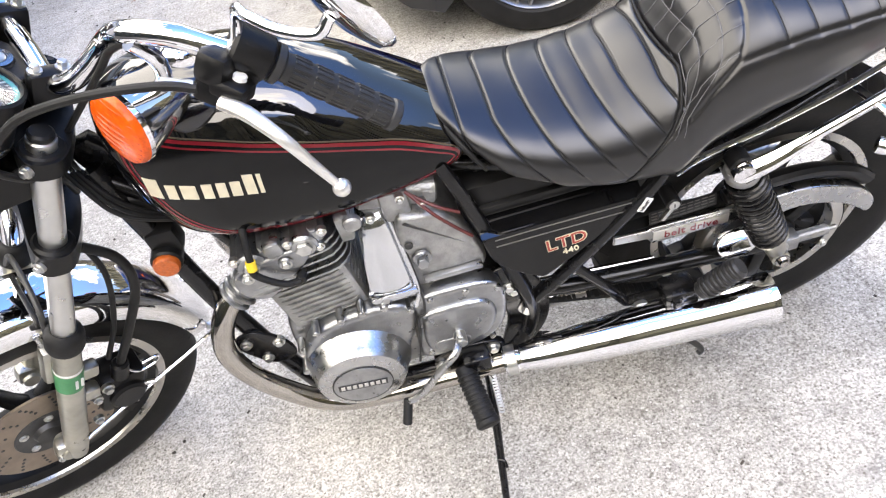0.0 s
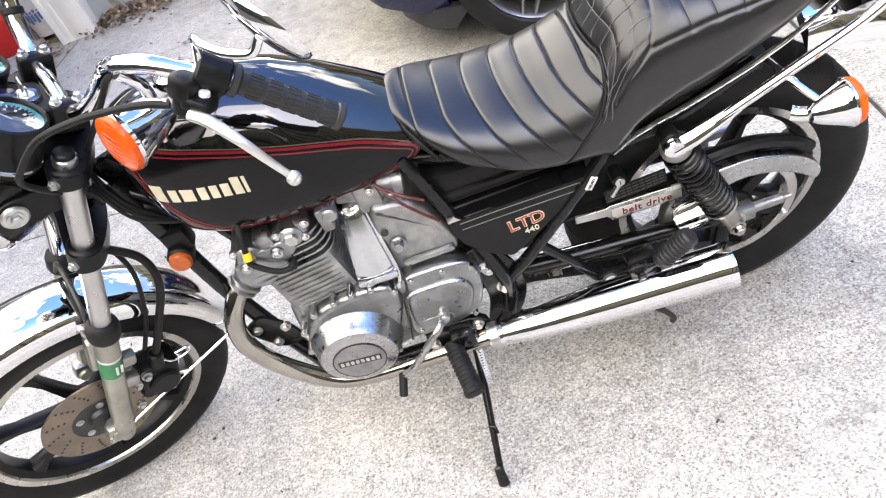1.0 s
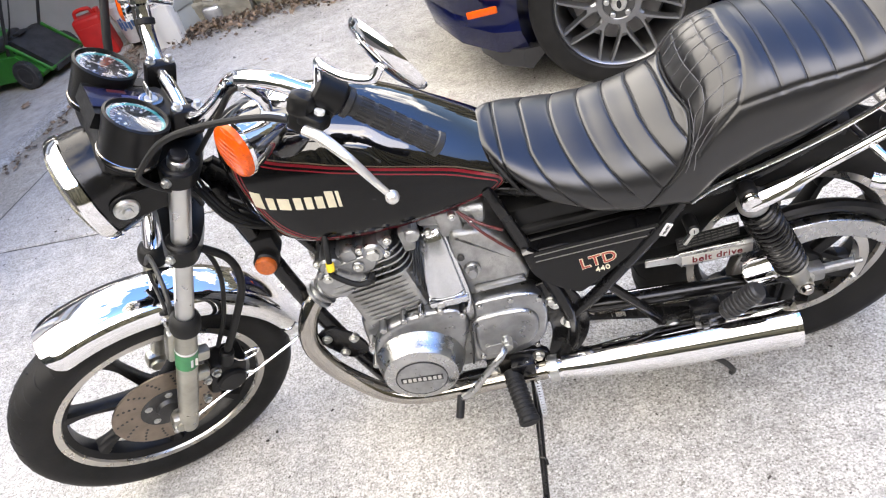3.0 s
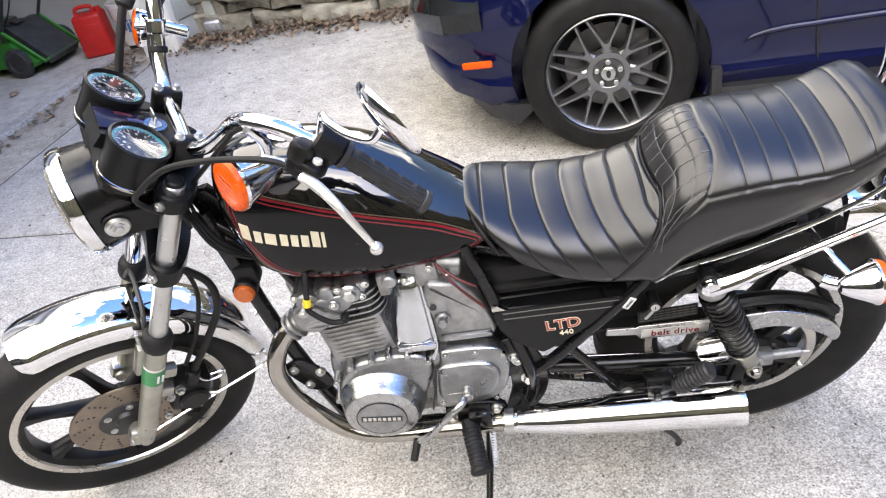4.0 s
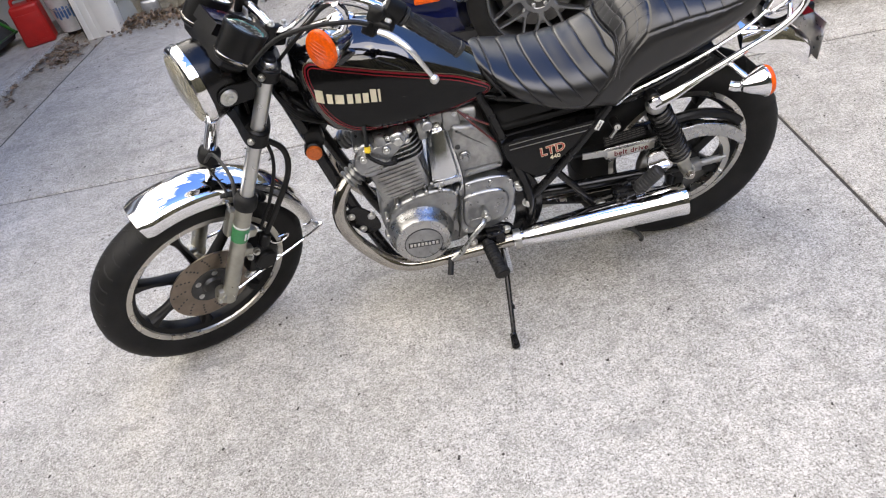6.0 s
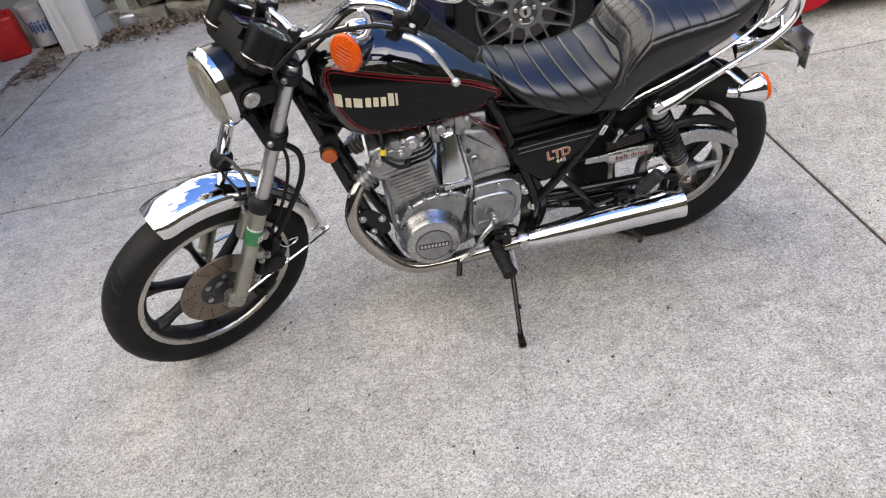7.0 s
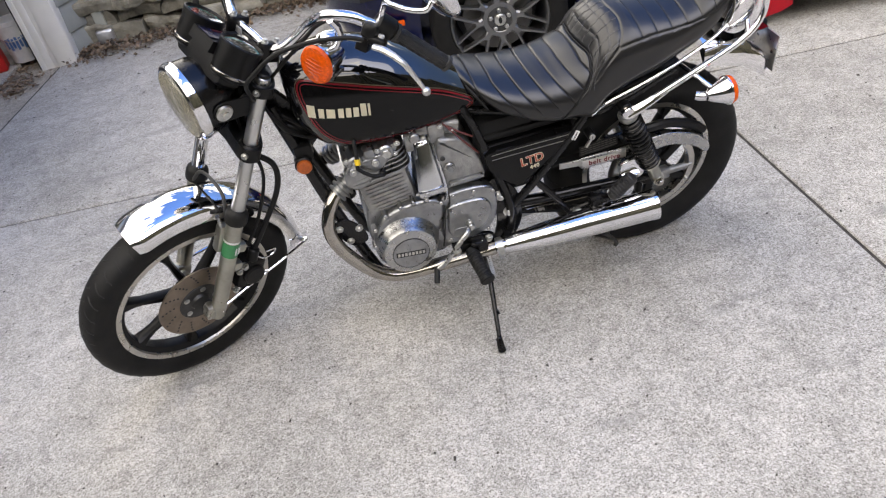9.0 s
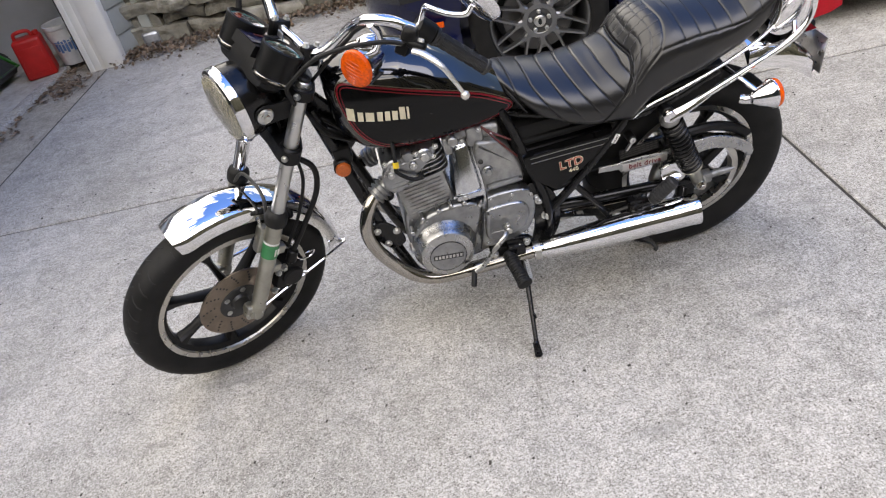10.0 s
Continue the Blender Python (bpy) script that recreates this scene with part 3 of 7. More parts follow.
for s in (-1, 1):
    ear = part("headlight_bracket", plate(rounded([(-0.140, 0.690), (-0.120, 0.706), (-0.07, 0.716), (-0.015, 0.735), (-0.008, 0.680), (-0.06, 0.664), (-0.115, 0.652), (-0.136, 0.664)], 4), s * 0.094, s * 0.099, 0.0015), SATIN, bike, "black headlight bracket", FORK)
    part("bracket_washer", cyl((-0.116, s * 0.098, 0.68), (-0.116, s * 0.106, 0.68), 0.0215, 28, 0.003), BOLT, ear)
    part("bracket_bolt", bolt((-0.116, s * 0.106, 0.68), (0, s, 0), 0.009, 0.008), BOLT, ear)
    for x, z in ((-0.04, 0.690),):
        part("bracket_bolt", bolt((x, s * 0.099, z), (0, s, 0), 0.0045, 0.005), BOLT, ear)
for k in range(9):
    x, z = random.uniform(-0.05, 0.02), random.uniform(0.58, 0.74)
    bm = tube([(x, random.uniform(-0.07, 0.05), z), (x + 0.02, random.uniform(-0.08, 0.08), z - 0.05), (x + 0.05, random.uniform(-0.06, 0.06), z - 0.12)], 0.004, 7, 5)
    part("wire", bm, RUBBER, bike, "black wire behind the headlight", FORK)

# instruments
for s, nm in ((-1, "speedometer"), (1, "tachometer")):
    gm = FORK @ Matrix.Translation((-0.102 - 0.006 * (s > 0), s * (0.0745 + 0.005 * (s > 0)), 0.7655)) @ Matrix.Rotation(radians(15.5), 4, "Y")
    can = part(nm, lathe([(0.0, -0.006), (0.040, -0.006), (0.046, 0.0), (0.047, 0.008), (0.0485, 0.055), (0.051, 0.072), (0.051, 0.079), (0.047, 0.081), (0.044, 0.076), (0.044, 0.070), (0.0, 0.070)], 48, "z"), SATIN, bike, "round gauge in a black housing", gm)
    part("chrome_band", lathe([(0.0465, 0.004), (0.0484, 0.006), (0.0488, 0.009), (0.0482, 0.011), (0.0468, 0.012)], 48, "z"), CHROME_OLD, can)
    part("dial_face", lathe([(0.0, 0.0708), (0.044, 0.0708), (0.044, 0.0714), (0.0, 0.0714)], 40, "z"), DIAL, can, "dark dial with pale markings")
    part("dial_ring", lathe([(0.0385, 0.0716), (0.0445, 0.0718), (0.0445, 0.0726), (0.0385, 0.0722), (0.0385, 0.0716)], 48, "z"), TEAL, can, "teal ring round the dial")
    bm = bmesh.new()
    for k in range(27):
        a = radians(-220 + k * 10.0 + 90)
        r0 = 0.030 if k % 3 == 0 else 0.034
        box((0, (r0 + 0.0375) / 2, 0), (0.0011 if k % 3 else 0.002, 0.0375 - r0, 0.0005), 0, m=Matrix.Translation((0, 0, 0.0722)) @ Matrix.Rotation(a, 4, "Z"), bm=bm)
    for k in range(9):
        a = radians(-220 + k * 32 + 90)
        box((0, 0.025, 0), (0.004, 0.005, 0.0005), 0, m=Matrix.Translation((0, 0, 0.0722)) @ Matrix.Rotation(a, 4, "Z"), bm=bm)
    part("dial_marking", bm, WHITE_PL, can)
    part("needle", box((0, 0.014, 0), (0.0022, 0.036, 0.001), 0.0004, m=Matrix.Translation((0, 0, 0.0735)) @ Matrix.Rotation(radians(40 if s < 0 else 60), 4, "Z")), LETTER_GREY, can)
    part("dial_glass", lathe([(0.0, 0.0795), (0.03, 0.079), (0.0455, 0.077), (0.0455, 0.0762), (0.03, 0.078), (0.0, 0.0785)], 40, "z"), GLASS, can, "domed clear glass")
PT_ = Matrix.Rotation(radians(15.5), 4, "Y")
PB_ = Matrix.Translation((-0.102, 0, 0.7655)) @ PT_
fair = []
for y, k in ((-0.094, 0.6), (-0.084, 0.9), (-0.04, 1.0), (0.04, 1.0), (0.084, 0.9), (0.094, 0.6)):
    fair.append([(-0.034 + 0.01 * (1 - k), y, 0.045 * k), (-0.042, y, 0.01), (-0.036, y, -0.025 * k), (-0.02, y, -0.035 * k), (0.02, y, -0.035 * k), (0.03, y, 0.0), (0.0, y, 0.035 * k)])
wedge = loft([[(-0.054, y, 0.030), (-0.050, y, 0.058), (0.052, y, 0.060), (0.056, y, 0.020)] for y in (-0.044, 0.044)])
fb = loft(fair)
panel = part("instrument_panel", join(fb, wedge), SATIN, bike, "black instrument housing between the gauges", FORK @ PB_, smooth=30)
part("warning_strip", box((-0.002, 0, 0.0605), (0.096, 0.056, 0.002), 0.0008), DARKPANEL, panel, "dark strip of warning lights")
for y, mm in ((-0.020, BRICKRED), (-0.007, BLUEISH), (0.007, BLUEISH), (0.020, BRICKRED)):
    part("warning_light", box((-0.002 + 0.02 * (abs(y) < 0.01), y, 0.0618), (0.030, 0.008, 0.0012), 0.0005), mm, panel)
LK = FORK @ Matrix.Translation((-0.040, -0.004, 0.803))
lock = part("ignition_switch", join(plate(rounded([(-0.035, -0.036), (0.02, -0.042), (0.038, 0.0), (0.02, 0.042), (-0.035, 0.036)], 2), -0.012, 0.012, 0.004, m=Matrix.Rotation(radians(90), 4, "X")), cyl((0, 0, 0.005), (0, 0, 0.016), 0.021, 28, 0.003)), SATIN, bike, "ignition lock with its key", LK)
part("lock_ring", lathe([(0.012, 0.015), (0.019, 0.015), (0.019, 0.0175), (0.012, 0.0175), (0.012, 0.015)], 32, "z"), CHROME_OLD, lock)
part("lock_barrel", cyl((0, 0, 0.014), (0, 0, 0.019), 0.011, 20, 0.001), BOLT, lock)
part("key", join(box((0, 0, 0.024), (0.003, 0.007, 0.014), 0.001), box((-0.006, 0.002, 0.036), (0.003, 0.022, 0.016), 0.004)), BOLT, lock, "bright key")

# handlebars
bar_l = [(-0.002, 0.0, 0.822), (-0.002, -0.066, 0.822), (0.012, -0.096, 0.838), (0.028, -0.122, 0.880), (0.034, -0.150, 0.925), (0.030, -0.185, 0.958), (0.038, -0.212, 0.976), (0.064, -0.242, 0.987), (0.096, -0.268, 0.984), (0.150, -0.302, 0.974), (0.205, -0.335, 0.955), (0.262, -0.368, 0.934)]
bar_r = [(-0.002, 0.066, 0.822), (0.0, 0.100, 0.829), (-0.002, 0.130, 0.856), (-0.002, 0.151, 0.885), (-0.004, 0.170, 0.917), (-0.004, 0.196, 0.953), (0.008, 0.224, 0.978), (0.045, 0.250, 0.990), (0.095, 0.274, 0.988), (0.150, 0.302, 0.978), (0.205, 0.335, 0.958), (0.262, 0.368, 0.936)]
full = smooth_path(list(reversed(bar_r)) + bar_l, 10)
bars = part("handlebar", tube(full, 0.0132, 20, straight=True), CHROME, bike, "chrome pull-back handlebar", FORK)
for s in (-1, 1):
    part("bar_clamp", box((-0.002, s * 0.070, 0.816), (0.052, 0.026, 0.05), 0.007), SATIN, bars, "black bar clamp")
    for dx in (-0.016, 0.016):
        part("clamp_bolt", bolt((-0.002 + dx, s * 0.070, 0.841), (0, 0, 1), 0.006, 0.010), BOLT, bars)
    g0, g1 = Vector((0.150, s * 0.302, 0.978)), Vector((0.275, s * 0.376, 0.930))
    d = (g1 - g0).normalized()
    q = d.to_track_quat("Z", "Y").to_matrix().to_4x4()
    gm = FORK @ Matrix.Translation(g0) @ q
    ln = (g1 - g0).length
    prof = [(0.0128, -0.004), (0.0225, -0.004), (0.0225, 0.004), (0.0165, 0.008)]
    grip = part("grip", lathe(prof + [(0.0165, ln - 0.012), (0.019, ln - 0.010), (0.0195, ln - 0.002), (0.017, ln), (0.0, ln)], 32, "z"), GRIP_RUBBER, bike, "ribbed black rubber grip", gm)
    bm = bmesh.new()
    for k in range(16):
        a = 2 * math.pi * k / 16
        for z0 in np.arange(0.016, ln - 0.03, 0.026):
            box((0.0168, 0, z0 + 0.010), (0.0022, 0.0036, 0.020), 0.0007, m=Matrix.Rotation(a, 4, "Z"), bm=bm, segs=1)
    part("grip_rib", bm, GRIP_RUBBER, grip)
    sw = part("switch_housing", join(cyl((0, 0, -0.052), (0, 0, -0.006), 0.0255, 28, 0.004), box((0.0, 0.014 * s, -0.03), (0.045, 0.035, 0.040), 0.007)), SATIN, bike, "black switch housing", gm)
    for k, (x, z) in enumerate(((0.020, -0.040), (0.023, -0.020), (0.012, -0.028))):
        part("switch_button", box((x, -0.012 * s, z), (0.012, 0.012, 0.008), 0.002), STEEL_DARK, sw)
    pm = FORK @ Matrix.Translation((0.088, s * 0.288, 0.975)) @ Matrix.Rotation(s * radians(-32), 4, "Z") @ Matrix.Rotation(radians(8), 4, "Y")
    perch = part("lever_perch", join(box((0.0, 0, 0.002), (0.036, 0.036, 0.036), 0.009), box((0.0, s * 0.022, -0.014), (0.034, 0.040, 0.020), 0.006)), SATIN, bike, "black lever perch", pm)
    if s < 0:
        part("switch_box", box((0.030, 0.012, -0.036), (0.040, 0.030, 0.034), 0.005), SATIN, perch, "black switch box under the perch")
    part("perch_bolt", cyl((0.004, s * 0.026, -0.006), (0.004, s * 0.026, 0.002), 0.0075, 16, 0.001), WHITE_PL, perch)

# levers, mirror and front signals
for s in (-1, 1):
    pts = [(0.078, s * 0.318, 0.955), (0.092, s * 0.345, 0.958), (0.112, s * 0.384, 0.950), (0.140, s * 0.408, 0.925), (0.170, s * 0.426, 0.897)]
    lev = part("lever", tube(pts, [0.0075, 0.0088, 0.0072, 0.0057, 0.0047], 14, 8, flat=0.62), LEVER, bike, "matt alloy lever", FORK)
    ball = bmesh.new()
    bmesh.ops.create_uvsphere(ball, u_segments=20, v_segments=12, radius=0.0105, matrix=Matrix.Translation(pts[-1]))
    part("lever_ball", ball, LEVER, lev)
part("clutch_cable", tube([(0.062, -0.300, 0.963), (0.028, -0.278, 0.957), (-0.03, -0.236, 0.926), (-0.076, -0.19, 0.875), (-0.10, -0.16, 0.81), (-0.10, -0.142, 0.772), (-0.06, -0.12, 0.725), (0.0, -0.07, 0.66), (0.03, -0.04, 0.60)], 0.0052, 10), RUBBER, bike, "black clutch cable", FORK)
part("cable_adjuster", cyl((0.062, -0.296, 0.962), (0.035, -0.275, 0.957), 0.007, 14, 0.001), BOLT, bike, "bright cable adjuster", FORK)
part("brake_line", tube([(0.09, 0.30, 0.97), (0.02, 0.282, 0.985), (-0.035, 0.235, 0.955), (-0.055, 0.195, 0.89), (-0.062, 0.135, 0.76), (-0.02, 0.07, 0.62)], 0.0078, 12), RUBBER, bike, "thick black brake line", FORK)
part("line_boot", cyl((-0.022, 0.247, 0.966), (-0.050, 0.210, 0.918), 0.0155, 18, 0.004), RUBBER, bike, "black rubber boot on the brake line", FORK)
part("switch_cable", tube([(0.10, -0.270, 0.972), (0.065, -0.243, 0.976), (0.034, -0.212, 0.965), (0.022, -0.188, 0.940), (0.024, -0.160, 0.90), (0.020, -0.12, 0.83), (0.0, -0.06, 0.70)], 0.0045, 10), RUBBER, bike, "black switch cable", FORK)
part("switch_cable", tube([(0.10, 0.285, 0.965), (0.04, 0.235, 0.965), (-0.012, 0.165, 0.89), (0.0, 0.10, 0.80), (0.0, 0.06, 0.70)], 0.006, 10), RUBBER, bike, "black switch cable", FORK)
part("cable_tie", cyl((-0.002, 0.140, 0.870), (-0.002, 0.147, 0.880), 0.0165, 20, 0.002), RUBBER, bike, "black band round the bar", FORK)
res = part("brake_reservoir", join(cyl((0.095, 0.285, 0.985), (0.095, 0.285, 1.03), 0.026, 28, 0.004), box((0.095, 0.285, 0.985), (0.05, 0.05, 0.03), 0.008)), SATIN, bike, "black brake fluid reservoir", FORK)
part("bar_fitting", join(cyl((-0.003, 0.158, 0.897), (-0.004, 0.171, 0.919), 0.020, 20, 0.003), cyl((0.0, 0.165, 0.912), (0.050, 0.150, 0.908), 0.011, 18, 0.002), cyl((-0.01, 0.170, 0.905), (-0.036, 0.180, 0.900), 0.008, 14, 0.002)), CHROME, bike, "chrome signal clamp on the bar", FORK)

n_back = Vector((-0.80, -0.50, -0.33)).normalized()
ax = Vector((0.071, -0.056, -0.078))
ax = (ax - n_back * ax.dot(n_back)).normalized()
bx = n_back.cross(ax)
mm = Matrix((ax, bx, n_back)).transposed().to_4x4()
mm.translation = (0.014, -0.270, 1.113)
mirror = part("mirror", lathe([(0.0, 0.016), (0.03, 0.0135), (0.05, 0.007), (0.0555, 0.0), (0.056, -0.004), (0.053, -0.0045), (0.052, -0.002), (0.0, -0.002)], 48, "z", m=Matrix.Diagonal((1.12, 0.93, 1, 1))), CHROME, bike, "oval chrome mirror on a bent stem", mm)
part("mirror_glass", lathe([(0.0, -0.003), (0.0525, -0.003), (0.0525, -0.0045), (0.0, -0.0045)], 48, "z", m=Matrix.Diagonal((1.12, 0.93, 1, 1))), MIRROR, mirror, "mirror glass")
part("mirror_stem", tube([(0.112, -0.288, 0.985), (0.108, -0.287, 1.022), (0.100, -0.296, 1.046), (0.098, -0.318, 1.052), (0.110, -0.355, 1.058), (0.128, -0.388, 1.072), (0.135, -0.392, 1.092)], 0.0062, 12, 8), CHROME, bike, "bent chrome mirror stem", FORK)
part("stem_nut", cyl((0.112, -0.288, 0.985), (0.111, -0.288, 1.003), 0.0105, 6, 0.001), BOLT, bike, "", FORK)

for s in (-1, 1):
    sm = FORK @ Matrix.Translation((0.026, -0.220, 0.864) if s < 0 else (-0.018, 0.205, 0.882)) @ Matrix.Rotation(radians(16) * -s, 4, "Z") @ Matrix.Rotation(radians(-10), 4, "Y") @ Matrix.Diagonal((1.04, 1.04, 1.04, 1) if s < 0 else (0.72, 0.8, 0.8, 1))
    sig = part("turn_signal", lathe([(0.0, 0.082), (0.010, 0.081), (0.017, 0.073), (0.026, 0.048), (0.036, 0.020), (0.0405, 0.002), (0.043, 0.0), (0.0432, -0.006), (0.0, -0.006)], 40, "x"), CHROME, bike, "chrome front turn signal with an amber lens", sm)
    part("lens", lathe([(0.0425, -0.004), (0.0428, -0.009), (0.040, -0.014), (0.030, -0.018), (0.0, -0.020), (0.0, -0.006), (0.0425, -0.004)], 40, "x"), AMBER, sig, "amber lens")
    for k in range(-4, 5):
        z = 0.0085 * k
        hw = math.sqrt(0.038 ** 2 - z * z)
        part("lens_rib", tube([(-0.0195 + 0.006 * (y * y + z * z) / 0.0015, y, z) for y in np.linspace(-hw, hw, 7)], 0.0016, 6, straight=True), AMBER_DEEP, sig)
    part("signal_stem", tube([(0.045, -s * 0.005, 0.008), (0.050, s * 0.006, 0.04), (0.040, s * 0.010, 0.075), (0.02, s * 0.0, 0.10)], 0.009, 12, 5), CHROME, sig, "chrome stem")

# tank
TX = [-0.366, -0.352, -0.31, -0.25, -0.17, -0.09, -0.02, 0.05, 0.10, 0.125]
TW = [0.052, 0.085, 0.112, 0.124, 0.128, 0.127, 0.119, 0.106, 0.088, 0.058]
TT = [0.925, 0.942, 0.954, 0.957, 0.944, 0.913, 0.868, 0.812, 0.770, 0.748]
TB = [0.800, 0.760, 0.708, 0.688, 0.681, 0.681, 0.686, 0.692, 0.703, 0.716]


def soft_table(xs, ys, n=240, width=0.016):
    """The table's values on a fine grid, rounded off."""
    gx = np.linspace(xs[0], xs[-1], n)
    gy = np.interp(gx, xs, ys)
    out = []
    for x in gx:
        wt = np.exp(-((gx - x) / width) ** 2)
        ends = np.clip((x - xs[0]) / width, 0.02, 1) * np.clip((xs[-1] - x) / width, 0.02, 1)
        out.append(float((wt * gy).sum() / wt.sum()) * ends + float(np.interp(x, xs, ys)) * (1 - ends))
    return gx, out


TANK = [soft_table(TX, c) for c in (TW, TT, TB)]


def tank_at(x):
    return [float(np.interp(x, gx, c)) for gx, c in TANK]


def tank_y(x, z):
    w, zt, zb = tank_at(x)
    zm = zb + (zt - zb) * 0.42
    n, k = (2.15, zt - zm) if z > zm else (4.5, zm - zb)
    u = min(0.999, abs(z - zm) / k)
    return w * (1 - u ** n) ** (1 / n)


rings = []
xs = np.array(sorted(set(list(np.linspace(-0.366, 0.125, 72)))))
for x in xs:
    w, zt, zb = tank_at(x)
    zm = zb + (zt - zb) * 0.42
    ring = []
    for a in np.linspace(0, 2 * math.pi, 64, endpoint=False):
        c, s = math.cos(a), math.sin(a)
        n, k = (2.15, zt - zm) if s > 0 else (4.5, zm - zb)
        ring.append((x, math.copysign(abs(c) ** (2 / n), c) * w, zm + math.copysign(abs(s) ** (2 / n), s) * k))
    rings.append(ring)
tank = part("fuel_tank", loft(rings), PAINT, bike, "glossy black teardrop fuel tank with red and gold pinstripes", smooth=60)
cap = part("filler_cap", lathe([(0.0, 0.012), (0.02, 0.011), (0.032, 0.006), (0.035, 0.0), (0.035, -0.012), (0.0, -0.012)], 40, "z", m=pose(-0.22, 0, 0.956, 0, 5, 0)), CHROME, bike, "chrome filler cap")
outline = rounded([(-0.335, 0.872), (-0.318, 0.906), (-0.249, 0.889), (-0.163, 0.860), (-0.076, 0.828), (0.010, 0.790), (0.066, 0.754), (0.092, 0.729), (0.080, 0.713), (0.025, 0.704), (-0.051, 0.697), (-0.133, 0.699), (-0.213, 0.709), (-0.272, 0.731), (-0.315, 0.785)], 8)


def ribbon(outline, half, lift, side):
    """A thin stripe lying on the tank's flank along an outline in x and z."""
    bm = bmesh.new()
    n = len(outline)
    vs = []
    for i in range(n):
        a, b, c = Vector(outline[i - 1]), Vector(outline[i]), Vector(outline[(i + 1) % n])
        t = (c - a).normalized()
        o = Vector((-t.y, t.x))
        row = []
        for k in (-half, half):
            q = b + o * k
            row.append(bm.verts.new((q.x, side * (tank_y(q.x, q.y) + lift), q.y)))
        vs.append(row)
    for i in range(n):
        j = (i + 1) % n
        bm.faces.new((vs[i][0], vs[i][1], vs[j][1], vs[j][0]))
    ext = bmesh.ops.extrude_face_region(bm, geom=list(bm.faces))
    bmesh.ops.translate(bm, verts=[v for v in ext["geom"] if isinstance(v, bmesh.types.BMVert)], vec=(0, -side * 0.0012, 0))
    return bm


def shrink(outline, d):
    n = len(outline)
    out = []
    for i in range(n):
        a, b, c = Vector(outline[i - 1]), Vector(outline[i]), Vector(outline[(i + 1) % n])
        t = (c - a).normalized()
        out.append(tuple(b + Vector((t.y, -t.x)) * d))
    return out


for side in (-1, 1):
    part("pinstripe", ribbon(outline, 0.0021, 0.0009, side), PIN_RED, tank, "dark red pinstripe")
    part("pinstripe", ribbon(shrink(outline, 0.0075), 0.0011, 0.0009, side), PIN_RED, tank, "thin red pinstripe")
    part("pinstripe", ribbon(shrink(outline, -0.0045), 0.0007, 0.0009, side), PIN_GOLD, tank, "fine gold pinstripe")
    cx, cz = -0.12, 0.785
    rows = []
    for k in np.linspace(0.985, 0.02, 14):
        rows.append([(cx + (x - cx) * k, side * (tank_y(cx + (x - cx) * k, cz + (z - cz) * k) + 0.0004), cz + (z - cz) * k) for x, z in outline])
    part("tank_panel", loft(rows, caps=False), PAINT_SIDE, tank, "dull black panel inside the pinstripe", smooth=60)
    # ivory maker's mark drawn as eight plain leaning blocks
    for k, (x, wd, hh) in enumerate(((-0.312, 0.026, 0.034), (-0.287, 0.019, 0.025), (-0.268, 0.029, 0.024), (-0.240, 0.019, 0.025), (-0.221, 0.018, 0.025), (-0.203, 0.019, 0.025), (-0.184, 0.020, 0.034), (-0.166, 0.008, 0.033))):
        z0 = 0.815 - (x + 0.307) * 0.178
        bm = bmesh.new()
        for lift, flip in ((0.0012, 1), (-0.0006, -1)):
            grid = []
            for u in np.linspace(0, 1, 4):
                row = []
                for v in np.linspace(0, 1, 5):
                    px, pz = x + wd * 0.70 * u + 0.004 * v - 0.016, z0 - wd * 0.16 * u + hh * v
                    row.append(bm.verts.new((px, side * (tank_y(px, pz) + lift), pz)))
                grid.append(row)
            for p, q in zip(grid, grid[1:]):
                for v in range(4):
                    bm.faces.new((p[v], q[v], q[v + 1], p[v + 1]))
        bmesh.ops.bridge_loops(bm, edges=[e for e in bm.edges if len(e.link_faces) == 1])
        part("tank_mark", bm, LETTER, tank, "ivory block of the maker's mark")

# seat
def quilted(grid, groove):
    """Skin rings of points after sinking each by groove(i, k, point) along its normal."""
    G = np.array(grid, float)
    du = np.gradient(G, axis=0)
    dv = np.roll(G, -1, 1) - np.roll(G, 1, 1)
    nn = np.cross(du, dv)
    nn /= np.linalg.norm(nn, axis=2, keepdims=True) + 1e-9
    mid = G.mean(axis=1, keepdims=True)
    nn *= np.where(((G - mid) * nn).sum(2, keepdims=True) < 0, -1, 1)
    out = []
    for i in range(len(G)):
        out.append([tuple(G[i, k] - nn[i, k] * groove(i, k, G[i, k])) for k in range(len(G[i]))])
    return loft(out)


def seat_ring(x, w, zt, zb, n_top, n_bot, mid, m, fold=None):
    zm = zb + (zt - zb) * mid
    ring = []
    for a in np.linspace(0, 2 * math.pi, m, endpoint=False):
        c, s = math.cos(a), math.sin(a)
        n, k = (n_top, zt - zm) if s > 0 else (n_bot, zm - zb)
        y, z = math.copysign(abs(c) ** (2 / n), c) * w, zm + math.copysign(abs(s) ** (2 / n), s) * k
        ring.append((fold(x, y, z) if fold else x, y, z))
    return ring


def table(xs, ys, width=0.012):
    g, v = soft_table(xs, ys, 240, width)
    return lambda x: float(np.interp(x, g, v))


